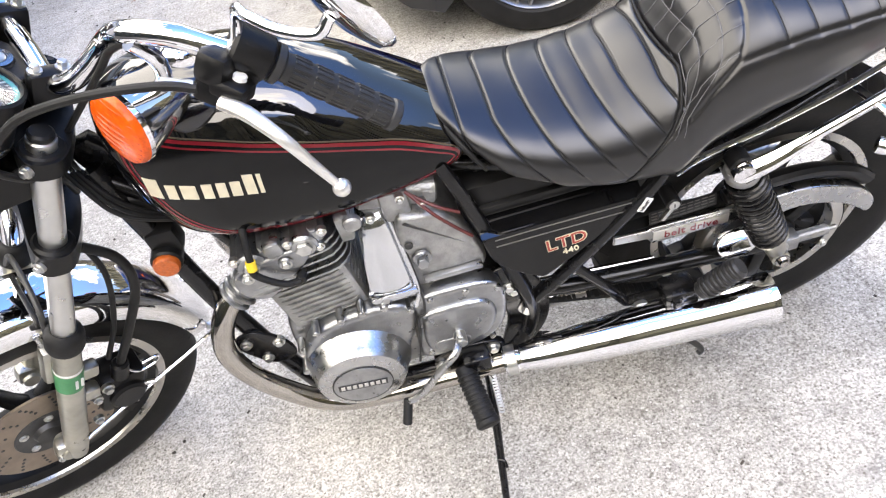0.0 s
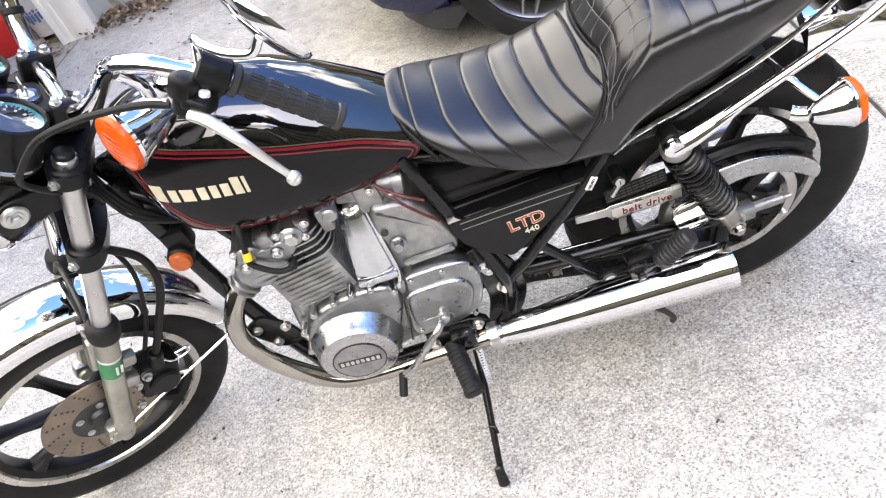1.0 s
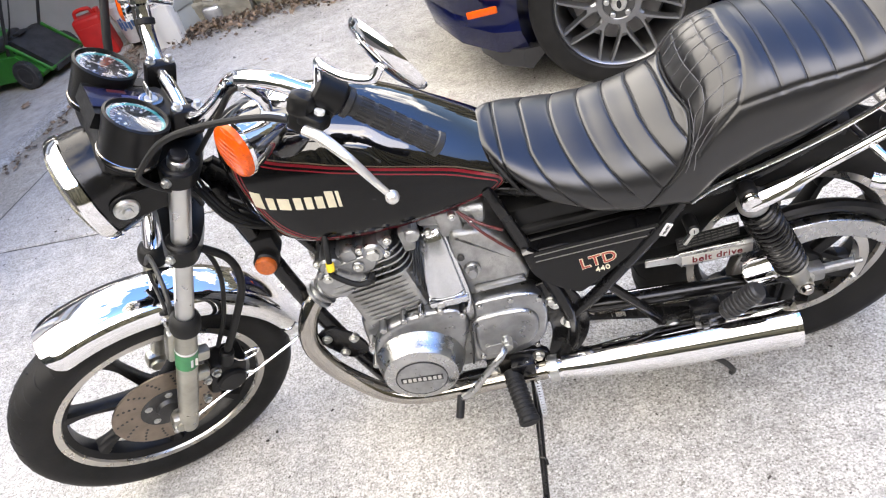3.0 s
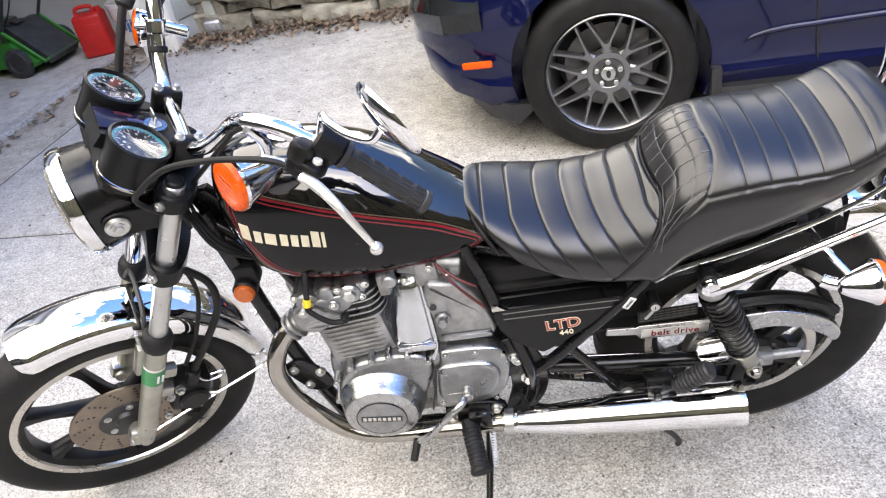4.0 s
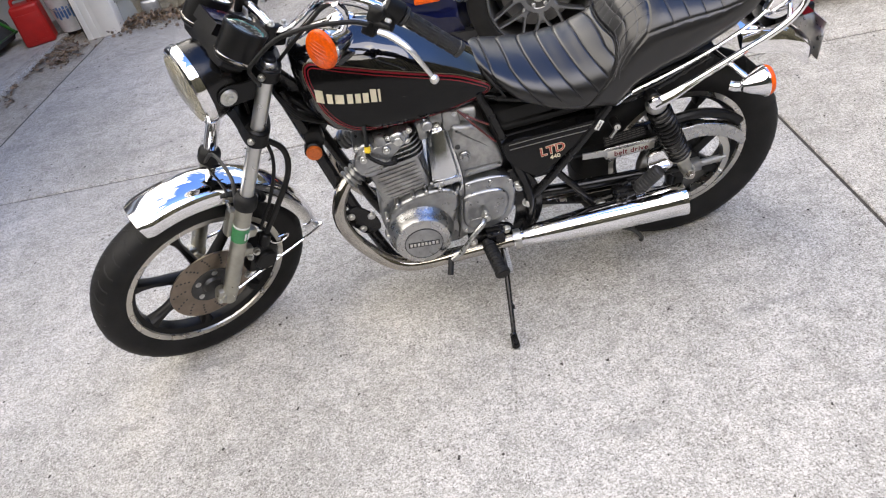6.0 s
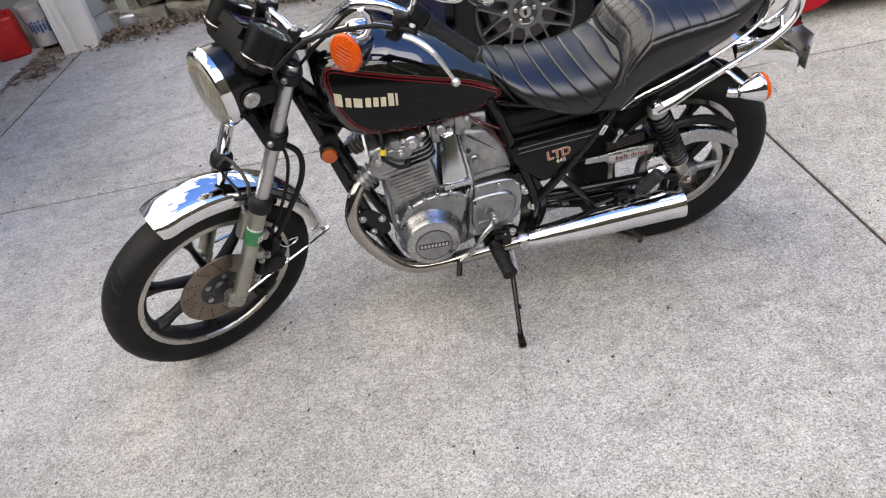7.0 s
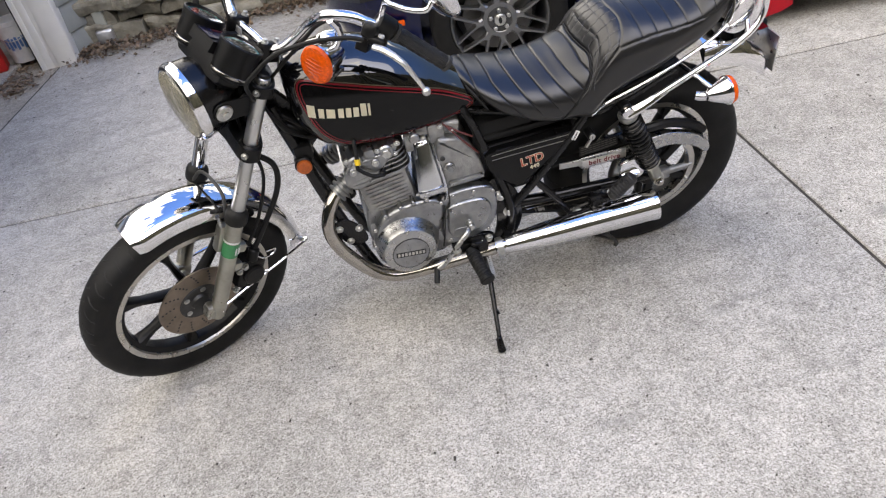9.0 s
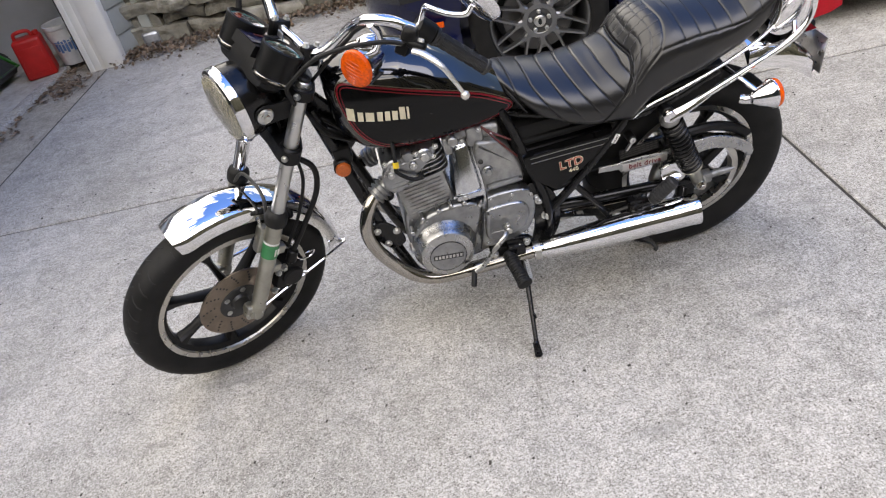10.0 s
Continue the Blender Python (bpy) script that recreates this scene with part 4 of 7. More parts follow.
SX = [0.064, 0.074, 0.090, 0.108, 0.14, 0.20, 0.26, 0.32, 0.37, 0.392, 0.405, 0.420, 0.445, 0.48, 0.52, 0.58, 0.65, 0.70, 0.75, 0.785, 0.808]
SW = [table(SX, c, 0.008) for c in ([0.032, 0.056, 0.084, 0.108, 0.136, 0.153, 0.158, 0.159, 0.158, 0.158, 0.157, 0.157, 0.157, 0.157, 0.157, 0.156, 0.152, 0.147, 0.140, 0.130, 0.105],
                                    [0.788, 0.792, 0.789, 0.782, 0.769, 0.755, 0.751, 0.757, 0.769, 0.775, 0.777, 0.792, 0.823, 0.843, 0.850, 0.847, 0.843, 0.851, 0.872, 0.882, 0.868],
                                    [0.780, 0.770, 0.752, 0.720, 0.669, 0.621, 0.601, 0.590, 0.584, 0.584, 0.587, 0.599, 0.631, 0.647, 0.664, 0.680, 0.710, 0.730, 0.756, 0.790, 0.835])]


def rake(x, y, z):
    return x + 0.30 * (0.765 - z) * max(0, min(1, (x - 0.06) / 0.12)) * max(0, min(1, (0.418 - x) / 0.10))


def seat_seam(p):
    """Where along the bike the piped end of the rider's cushion runs, at the height and breadth of p."""
    return float(np.interp(p[2], (0.59, 0.64, 0.67, 0.70, 0.73, 0.767, 0.80), (0.295, 0.325, 0.354, 0.386, 0.406, 0.416, 0.418))) - 0.012 * max(0.0, 1 - (p[1] / 0.09) ** 2)


def step_seam(p):
    """The seam at which the passenger's pleats begin."""
    return float(np.interp(p[2], (0.72, 0.755, 0.79, 0.812, 0.834, 0.845), (0.418, 0.446, 0.482, 0.495, 0.504, 0.507))) - 0.006 * max(0.0, 1 - (p[1] / 0.07) ** 2)


def ring_arc(ring):
    """How far each point of a ring lies from its crown, along the ring."""
    m, top = len(ring), len(ring) // 4
    out = [0.0] * m
    for step in (1, -1):
        s = 0.0
        for j in range(1, m // 2 + 1):
            a, b = ring[(top + step * (j - 1)) % m], ring[(top + step * j) % m]
            s += math.dist(a, b)
            out[(top + step * j) % m] = s
    return out


sxs = np.concatenate([np.linspace(0.064, 0.385, 150, endpoint=False), np.linspace(0.385, 0.515, 110, endpoint=False), np.linspace(0.515, 0.808, 110)])
sgrid = []
for x in sxs:
    u = max(0.0, min(1.0, (x - 0.34) / 0.10))
    sgrid.append(seat_ring(x, SW[0](x), SW[1](x), SW[2](x), 2.15 + 0.12 * u, 2.6 + 1.6 * u, 0.40 + 0.02 * u, 210, rake))
SARC = [ring_arc(r) for r in sgrid]
SIDE_SEAM = ((0.40, 0.705), (0.418, 0.722), (0.446, 0.758), (0.482, 0.788), (0.516, 0.794), (0.576, 0.799), (0.636, 0.800), (0.683, 0.803), (0.723, 0.810), (0.775, 0.832), (0.81, 0.85))


def crease(e, depth, width):
    return depth * math.exp(-(e / width) ** 2)


def seat_groove(i, k, p):
    x, y, z = p
    t, end = SARC[i][k], seat_seam(p)
    puff = noise.noise(Vector((x * 9, y * 9, z * 9))) * 0.0007 + noise.noise(Vector((x * 24, y * 16, z * 16))) * 0.00008
    g = crease(x - end, 0.0050, 0.0030) - puff
    low = float(np.interp(x, (0.10, 0.16, 0.22, 0.30, 0.40), (0.700, 0.664, 0.650, 0.642, 0.640)))
    seam_z = float(np.interp(x, [q[0] for q in SIDE_SEAM], [q[1] for q in SIDE_SEAM]))
    if x < end - 0.002:
        sweep = 0.66 * max(0.0, 0.758 - z) * min(1.0, max(0.0, (x - 0.05) / 0.1))
        u = (x - sweep - 0.103) / 0.0482
        if -0.75 < u < 6.4 and z > low:
            e = abs(u - round(u)) * 0.0482
            fade = min(1.0, (z - low) / 0.02)
            g += fade * (crease(e, 0.0022, 0.0022) - 0.0010 * math.sin(math.pi * (u % 1.0)))
        g += crease(z - low, 0.0010, 0.0024) if x > 0.10 else 0.0
    else:
        step = step_seam(p)
        if z > seam_z - 0.004:
            if x < step:
                f = (x - end) / max(0.02, step - end) * 3
                g += crease(abs(f - round(f)) / 3 * max(0.02, step - end), 0.0007, 0.0024) if 0.5 < f < 2.6 else 0.0
                v = (t + 0.10 * (x - end)) / 0.034 + 0.5
                g += crease(abs(v - round(v)) * 0.034, 0.0008, 0.0024) - 0.0006 * abs(math.sin(math.pi * f) * math.sin(math.pi * v))
            elif x < 0.79:
                u = (x - 0.15 * (0.845 - z) - 0.541) / 0.0412
                if u > -0.4:
                    g += (crease(abs(u - round(u)) * 0.0412, 0.0012, 0.0018) - 0.0005 * math.sin(math.pi * (u % 1.0))) * (1 if u < 5.4 else 0)
            g += crease(x - step, 0.0016, 0.0024)
        if x > 0.41:
            g += crease(z - seam_z, 0.0016, 0.0028)
    return g


seat = part("seat", quilted(sgrid, seat_groove), VINYL, bike, "black vinyl seat with stitched pleats and a quilted step up to the passenger's half", smooth=80)


def pleat_u(p):
    return (p[0] - 0.66 * max(0.0, 0.758 - p[2]) * min(1.0, max(0.0, (p[0] - 0.05) / 0.1)) - 0.103) / 0.0482


def rear_u(p):
    return (p[0] - 0.15 * (0.845 - p[2]) - 0.541) / 0.0412


def riser_u(p):
    return (p[0] - seat_seam(p)) / max(0.02, step_seam(p) - seat_seam(p)) * 3


def side_z(x):
    return float(np.interp(x, [q[0] for q in SIDE_SEAM], [q[1] for q in SIDE_SEAM]))


def thread(level, value, keep, r, material, label, sink, name="seam_line"):
    """Lay a thin tube over the seat where level(p) crosses value and keep(p) holds."""
    run, m = [], len(sgrid[0])
    for k in list(range(m - m // 8, m)) + list(range(0, m // 2 + m // 8)):
        for i in range(len(sgrid) - 1):
            p, q = sgrid[i][k], sgrid[i + 1][k]
            if (level(p) - value) * (level(q) - value) <= 0 and level(q) != level(p) and keep(p):
                f = (value - level(p)) / (level(q) - level(p))
                c = Vector(p).lerp(Vector(q), f)
                out = Vector((0, c.y, c.z - 0.66)).normalized()
                run.append(c - out * sink)
                break
    if len(run) > 5:
        part(name, tube(run[::2], r, 8, 1, straight=True), material, seat, label)


# black tubes sunk in the pleats stand in for groove shade
for j in range(0, 7):
    thread(pleat_u, j, lambda p: p[0] < seat_seam(p) - 0.004 and p[2] > 0.668, 0.0013, RUBBER, "stitched seam drawn black for the shade in its groove", 0.0017)
for j in range(0, 6):
    thread(rear_u, j, lambda p: p[0] > step_seam(p) and p[2] > side_z(p[0]), 0.0009, RUBBER, "stitched seam drawn black for the shade in its groove", 0.0008)
for j in (1, 2):
    thread(riser_u, j, lambda p: p[0] > 0.38 and p[2] > side_z(p[0]) - 0.02, 0.0006, THREAD, "grey seam lighter than the vinyl", 0.0005)
for side in (-1, 1):
    for j in range(1, 7):
        run = []
        for i, ring in enumerate(sgrid):
            if not 150 <= i <= 262:
                continue
            for k in (range(52, 105) if side > 0 else range(52, 0, -1)):
                p = ring[k]
                if seat_seam(p) + 0.004 < p[0] < step_seam(p) and p[2] > side_z(p[0]) and (SARC[i][k] + 0.10 * (p[0] - seat_seam(p))) / 0.034 + 0.5 >= j:
                    run.append(Vector(p) + Vector((0, 0, 0.0002)))
                    break
        if len(run) > 6:
            part("seam_line", tube(run[::4], 0.0006, 6, 1, straight=True), THREAD, seat, "grey seam lighter than the vinyl")
thread(lambda p: p[0] - seat_seam(p), 0.0, lambda p: p[2] > 0.61, 0.0022, RUBBER, "thin black piping round the rider's cushion", 0.0012, "seat_piping")
for side in (-1, 1):
    pts = [(0.063, side * 0.0, 0.786), (0.066, side * 0.03, 0.782), (0.082, side * 0.070, 0.764), (0.102, side * 0.100, 0.738), (0.124, side * 0.120, 0.704)]
    part("seat_piping", tube(pts, [0.006, 0.006, 0.006, 0.005, 0.002], 10, 6), RUBBER, seat, "black rubber edge of the seat")
    part("seat_trim", tube([(0.398, side * 0.152, 0.620), (0.440, side * 0.157, 0.648), (0.54, side * 0.164, 0.682), (0.65, side * 0.161, 0.717), (0.75, side * 0.149, 0.756), (0.792, side * 0.138, 0.790), (0.808, side * 0.12, 0.835)], 0.0048, 10, 8, flat=1.5), CHROME, seat, "narrow chrome seat trim")

# frame
def rod(name, pts, r, material=FRAME, label="", steps=8, sides=14, both=True, flat=1.0):
    for s in ((-1, 1) if both else (-1,)):
        part(name, tube([(x, -s * y, z) for x, y, z in pts], r, sides, steps, flat=flat), material, bike, label)


rod("frame_tube", [(-0.415, -0.028, 0.83), (-0.385, -0.055, 0.70), (-0.345, -0.085, 0.52), (-0.290, -0.098, 0.31), (-0.255, -0.105, 0.235), (-0.18, -0.11, 0.215), (0.06, -0.115, 0.218), (0.125, -0.118, 0.25), (0.150, -0.12, 0.33), (0.140, -0.122, 0.42), (0.085, -0.112, 0.64), (0.06, -0.095, 0.72)], [0.0165] * 9 + [0.015, 0.0115, 0.011], FRAME, "black frame cradle tube")
rod("frame_tube", [(0.155, -0.122, 0.36), (0.22, -0.128, 0.425), (0.355, -0.135, 0.575), (0.40, -0.125, 0.63)], 0.0125, FRAME, "black rear frame tube")
rod("frame_tube", [(0.23, -0.118, 0.43), (0.285, -0.125, 0.35), (0.325, -0.13, 0.285)], 0.010, FRAME, "black frame strut")
rod("frame_tube", [(-0.40, -0.03, 0.80), (-0.30, -0.05, 0.72), (-0.20, -0.05, 0.70), (0.05, -0.06, 0.69), (0.35, -0.10, 0.60), (0.50, -0.115, 0.615), (0.66, -0.10, 0.66)], 0.013, FRAME, "black upper frame tube")
part("steering_head", cyl((-0.455, 0, 0.880), (-0.40, 0, 0.985), 0.034, 24, 0.003), FRAME, bike, "black steering head")
part("head_gusset", plate([(-0.44, 0.86), (-0.40, 0.87), (-0.30, 0.72), (-0.36, 0.66), (-0.40, 0.70)], -0.012, 0.012, 0.003), FRAME, bike, "black frame gusset")
for s in (-1, 1):
    br = part("engine_mount", plate(rounded([(-0.365, 0.455), (-0.325, 0.475), (-0.285, 0.435), (-0.275, 0.385), (-0.315, 0.372), (-0.345, 0.405)], 4), s * 0.104, s * 0.112, 0.002), FRAME, bike, "black engine mounting plate")
    for x, z in ((-0.345, 0.448), (-0.325, 0.396), (-0.292, 0.433)):
        part("mount_bolt", bolt((x, s * 0.112, z), (0, s, 0), 0.0075, 0.008), BOLT, br)
    br = part("pivot_bracket", plate(rounded([(0.088, 0.46), (0.13, 0.47), (0.175, 0.41), (0.185, 0.33), (0.165, 0.265), (0.12, 0.215), (0.085, 0.235), (0.105, 0.32), (0.10, 0.40)], 4), s * 0.112, s * 0.122, 0.003), FRAME, bike, "black swingarm pivot bracket")
    for x, z, r in ((0.144, 0.346, 0.0125), (0.125, 0.405, 0.0085), (0.118, 0.418, 0.0085), (0.085, 0.452, 0.009), (0.066, 0.465, 0.008)):
        part("pivot_bolt", bolt((x, s * 0.122, z), (0, s, 0), r, r), BOLT, br)
    rf = part("side_reflector", lathe([(0.0, -0.009), (0.018, -0.008), (0.0205, -0.004), (0.0205, 0.004), (0.0, 0.004)], 32, "y", m=pose(-0.380, s * 0.090, 0.668) @ Matrix.Diagonal((1, -s, 1, 1))), AMBER_DULL, bike, "round amber side reflector")
    part("reflector_bracket", join(cyl((-0.380, s * 0.055, 0.668), (-0.380, s * 0.088, 0.668), 0.0245, 28, 0.003), box((-0.372, s * 0.055, 0.695), (0.05, 0.04, 0.05), 0.01)), SATIN, rf)
part("ignition_coil", join(cyl((-0.40, -0.03, 0.765), (-0.33, -0.03, 0.745), 0.022, 20, 0.004), cyl((-0.40, 0.03, 0.765), (-0.33, 0.03, 0.745), 0.022, 20, 0.004)), SATIN, bike, "black ignition coils under the tank")
for k in range(7):
    y0 = -0.06 + 0.012 * k
    bm = tube([(-0.43, y0, 0.86 - 0.01 * k), (-0.40, y0 - 0.02, 0.79), (-0.36, y0 - 0.015, 0.75 - 0.006 * k), (-0.30, y0, 0.715)], 0.0035 + 0.0006 * (k % 3), 7, 5)
    part("wire", bm, RUBBER, bike, "black wire under the tank")

# engine
def rr(x0, x1, z0, z1, r, k=4):
    """A rectangle with round corners, in x and z."""
    out = []
    for cx, cz, a0 in ((x1 - r, z1 - r, 0), (x0 + r, z1 - r, 90), (x0 + r, z0 + r, 180), (x1 - r, z0 + r, 270)):
        for i in range(k + 1):
            a = radians(a0 + 90 * i / k)
            out.append((cx + r * math.cos(a), cz + r * math.sin(a)))
    return out


TILT_E = pose(-0.18, 0, 0.47, 0, -7, 0) @ pose(0.18, 0, -0.47)
case = part("crankcase", join(plate(rounded([(-0.262, 0.46), (-0.235, 0.49), (-0.10, 0.495), (0.08, 0.475), (0.105, 0.42), (0.095, 0.34), (0.02, 0.285), (-0.12, 0.262), (-0.21, 0.28), (-0.262, 0.36)], 5), -0.118, 0.118, 0.010),
                              plate(rr(-0.20, -0.05, 0.235, 0.30, 0.02), -0.09, 0.09, 0.008)), ALLOY, bike, "cast alloy crankcase")
part("cylinder_barrel", box((-0.178, 0, 0.535), (0.138, 0.246, 0.13), 0.01, m=TILT_E), ALLOY_DULL, bike, "dull alloy cylinder block")
for k in range(9):
    z = 0.492 + 0.0125 * k
    e = 0.010 * math.sin(k * 2.1) * 0.3
    out = rr(-0.250 + e, -0.104, -0.128, 0.128, 0.032)
    bm = bmesh.new()
    lo = [bm.verts.new((x, y, z - 0.0017)) for x, y in out]
    hi = [bm.verts.new((x, y, z + 0.0017)) for x, y in out]
    bm.faces.new(lo), bm.faces.new(hi[::-1])
    for i in range(len(out)):
        j = (i + 1) % len(out)
        bm.faces.new((lo[i], lo[j], hi[j], hi[i]))
    bm.transform(TILT_E)
    part("cooling_fin", bm, ALLOY_DULL, bike, "thin cooling fin")
for k in range(5):
    z = 0.608 + 0.0115 * k
    g = 0.004 * k
    out = rr(-0.272 + g, -0.088, -0.146 + g, 0.146 - g, 0.035)
    bm = bmesh.new()
    lo = [bm.verts.new((x, y, z - 0.002)) for x, y in out]
    hi = [bm.verts.new((x, y, z + 0.002)) for x, y in out]
    bm.faces.new(lo), bm.faces.new(hi[::-1])
    for i in range(len(out)):
        j = (i + 1) % len(out)
        bm.faces.new((lo[i], lo[j], hi[j], hi[i]))
    bm.transform(TILT_E)
    part("cooling_fin", bm, ALLOY, bike, "cylinder head cooling fin")
head = part("cylinder_head", box((-0.182, 0, 0.630), (0.15, 0.25, 0.070), 0.014, m=TILT_E), ALLOY_DULL, bike, "cast alloy cylinder head")
part("rocker_cover", join(box((-0.182, 0, 0.670), (0.150, 0.262, 0.030), 0.012, m=TILT_E), cyl(TILT_E @ Vector((-0.225, -0.138, 0.668)), TILT_E @ Vector((-0.225, 0.138, 0.668)), 0.024, 24, 0.004),
                          cyl(TILT_E @ Vector((-0.14, -0.138, 0.668)), TILT_E @ Vector((-0.14, 0.138, 0.668)), 0.022, 24, 0.004), box((-0.182, -0.12, 0.682), (0.03, 0.04, 0.03), 0.008, m=TILT_E)), ALLOY, head, "ribbed rocker cover")
for x, z in ((-0.225, 0.668), (-0.14, 0.668)):
    p = TILT_E @ Vector((x, -0.138, z))
    part("cam_plug", cyl(p, p + Vector((0, -0.006, 0)), 0.013, 6, 0.001), BOLT, head)
for x, z in ((-0.255, 0.655), (-0.20, 0.645), (-0.12, 0.655), (-0.16, 0.682), (-0.245, 0.685), (-0.105, 0.682)):
    p = TILT_E @ Vector((x, -0.132, z))
    part("head_bolt", bolt(p, (0, -1, 0), 0.0055, 0.007), BOLT, head)
side = plate(rounded([(-0.262, 0.606), (-0.268, 0.640), (-0.250, 0.668), (-0.20, 0.672), (-0.150, 0.670), (-0.140, 0.650), (-0.165, 0.628), (-0.205, 0.606), (-0.235, 0.590)], 4), -0.139, -0.118, 0.004)
side.transform(TILT_E)
part("head_flank", side, ALLOY, head, "smooth cast flank round the spark plug")
for x, z, r in ((-0.240, 0.652, 0.012), (-0.176, 0.655, 0.012)):
    p = TILT_E @ Vector((x, -0.139, z))
    part("flank_boss", cyl(p, p + Vector((0, -0.005, 0)), r, 20, 0.002), ALLOY, head)
    part("flank_bolt", bolt(p + Vector((0, -0.004, 0)), (0, -1, 0), 0.0065, 0.006), BOLT, head)
pl = Vector((-0.189, -0.150, 0.617))
part("plug_cap", join(cyl(pl + Vector((0.012, 0.035, 0.002)), pl, 0.0085, 16, 0.002), cyl(pl + Vector((0.012, 0.05, 0.002)), pl + Vector((0.012, 0.03, 0.002)), 0.006, 12)), RUBBER, bike, "black spark plug cap")
part("plug_lead", tube([pl, pl + Vector((-0.025, -0.004, 0.008)), (-0.245, -0.150, 0.655), (-0.243, -0.150, 0.677), (-0.239, -0.130, 0.712), (-0.233, -0.090, 0.752)], 0.0055, 10, 8), RUBBER, bike, "black spark plug lead with yellow tape")
part("tape_band", cyl((-0.244, -0.152, 0.671), (-0.242, -0.147, 0.685), 0.0078, 14), YELLOW, bike, "yellow tape band")
# left covers
lc = part("generator_cover", join(plate(rounded([(-0.262, 0.345), (-0.248, 0.425), (-0.205, 0.475), (-0.13, 0.492), (-0.065, 0.482), (-0.045, 0.44), (-0.07, 0.37), (-0.10, 0.31), (-0.15, 0.272), (-0.215, 0.278)], 6), -0.150, -0.112, 0.012)), ALLOY, bike, "cast alloy left engine cover")
GC = Vector((-0.170, 0, 0.362))
part("generator_dome", lathe([(0.094, -0.140), (0.092, -0.152), (0.086, -0.160), (0.082, -0.178), (0.076, -0.190), (0.062, -0.196), (0.0, -0.197)], 64, "y", m=Matrix.Translation(GC)), ALLOY_POL, lc, "polished round generator cover")
part("cover_groove", lathe([(0.0535, -0.1968), (0.0535, -0.1982), (0.0515, -0.1982), (0.0515, -0.1968), (0.0535, -0.1968)], 56, "y", m=Matrix.Translation(GC)), STEEL_DARK, lc)
part("cover_disc", lathe([(0.0512, -0.1965), (0.0508, -0.1985), (0.0, -0.1988)], 56, "y", m=Matrix.Translation(GC)), ALLOY, lc)
bm = box((0, -0.1992, 0), (0.086, 0.001, 0.018), 0.0004)
bm.transform(Matrix.Translation(GC) @ Matrix.Rotation(radians(8), 4, "Y"))
mk = part("cover_mark", bm, STEEL_DARK, lc, "dark maker's mark panel")
bm = bmesh.new()
for k in range(8):
    box((-0.0355 + 0.0102 * k, -0.1998, 0), (0.0068, 0.001, 0.0105), 0.0003, m=Matrix.Translation(GC) @ Matrix.Rotation(radians(8), 4, "Y"), bm=bm)
part("cover_mark_block", bm, LETTER_GREY, lc)
for x, z in ((-0.250, 0.44), (-0.212, 0.480), (-0.165, 0.4935), (-0.128, 0.4985), (-0.09, 0.496), (-0.052, 0.470), (-0.262, 0.38), (-0.105, 0.295)):
    part("cover_screw", cyl((x, -0.125, z), (x, -0.156, z), 0.0068, 16, 0.0012), ALLOY_POL, lc)
sc = part("drive_cover", join(plate(rounded([(-0.060, 0.315), (-0.046, 0.44), (-0.045, 0.480), (0.02, 0.488), (0.088, 0.478), (0.108, 0.44), (0.104, 0.385), (0.082, 0.335), (0.03, 0.310)], 6), -0.148, -0.112, 0.008),
                                 plate(rounded([(-0.040, 0.425), (-0.03, 0.450), (0.05, 0.450), (0.082, 0.430), (0.086, 0.39), (0.06, 0.345), (0.0, 0.328), (-0.045, 0.345)], 6), -0.158, -0.140, 0.010)), ALLOY, bike, "oval cast alloy drive cover")
for x, z in ((-0.015, 0.478), (0.045, 0.476), (0.098, 0.46), (-0.045, 0.325), (0.07, 0.325)):
    part("cover_screw", cyl((x, -0.14, z), (x, -0.152, z), 0.006, 16, 0.001), ALLOY_POL, sc)
for x in (-0.02, 0.018):
    part("cover_boss", cyl((x, -0.15, 0.350), (x, -0.1595, 0.350), 0.007, 16, 0.001), ALLOY, sc)
part("boss_plate", plate(rr(-0.035, 0.032, 0.338, 0.366, 0.012), -0.1592, -0.150, 0.002), ALLOY, sc)
bm = bmesh.new()
rows = []
for u in np.linspace(0, 1, 13):
    z = 0.500 + 0.155 * u
    x0, x1 = -0.107 + 0.022 * u, -0.030 - 0.008 * u
    row = [(x0, -0.05, z)]
    for v in np.linspace(0, 1, 15):
        bulge = 0.010 * (1 - abs(2 * v - 1) ** 3.0)
        row.append((x0 + (x1 - x0) * v, -0.134 + 0.056 * u ** 1.3 - bulge + (0.02 * (u - 0.93) / 0.07 if u > 0.93 else 0), z))
    row.append((x1, -0.05, z))
    rows.append(row)
stc = part("starter_cover", loft(rows, bm=bm), ALLOY_SKY, bike, "smooth bright alloy cover between cylinder and gearbox", smooth=45)
part("cover_edge", join(box((-0.067, -0.141, 0.508), (0.078, 0.014, 0.018), 0.004), tube([(-0.037, -0.088, 0.650), (-0.032, -0.116, 0.58), (-0.028, -0.140, 0.508), (-0.040, -0.150, 0.475)], 0.004, 8, 4)), ALLOY_SKY, stc)
part("cover_screw", cyl((-0.083, -0.14, 0.508), (-0.083, -0.150, 0.508), 0.0075, 16, 0.001), ALLOY_POL, stc)
part("gasket_line", tube([(-0.033, -0.090, 0.645), (-0.0245, -0.139, 0.51), (-0.030, -0.152, 0.455), (-0.044, -0.152, 0.44), (-0.056, -0.152, 0.37), (-0.07, -0.15, 0.31)], 0.0022, 8, 5), STEEL_DARK, stc, "dark gasket line")
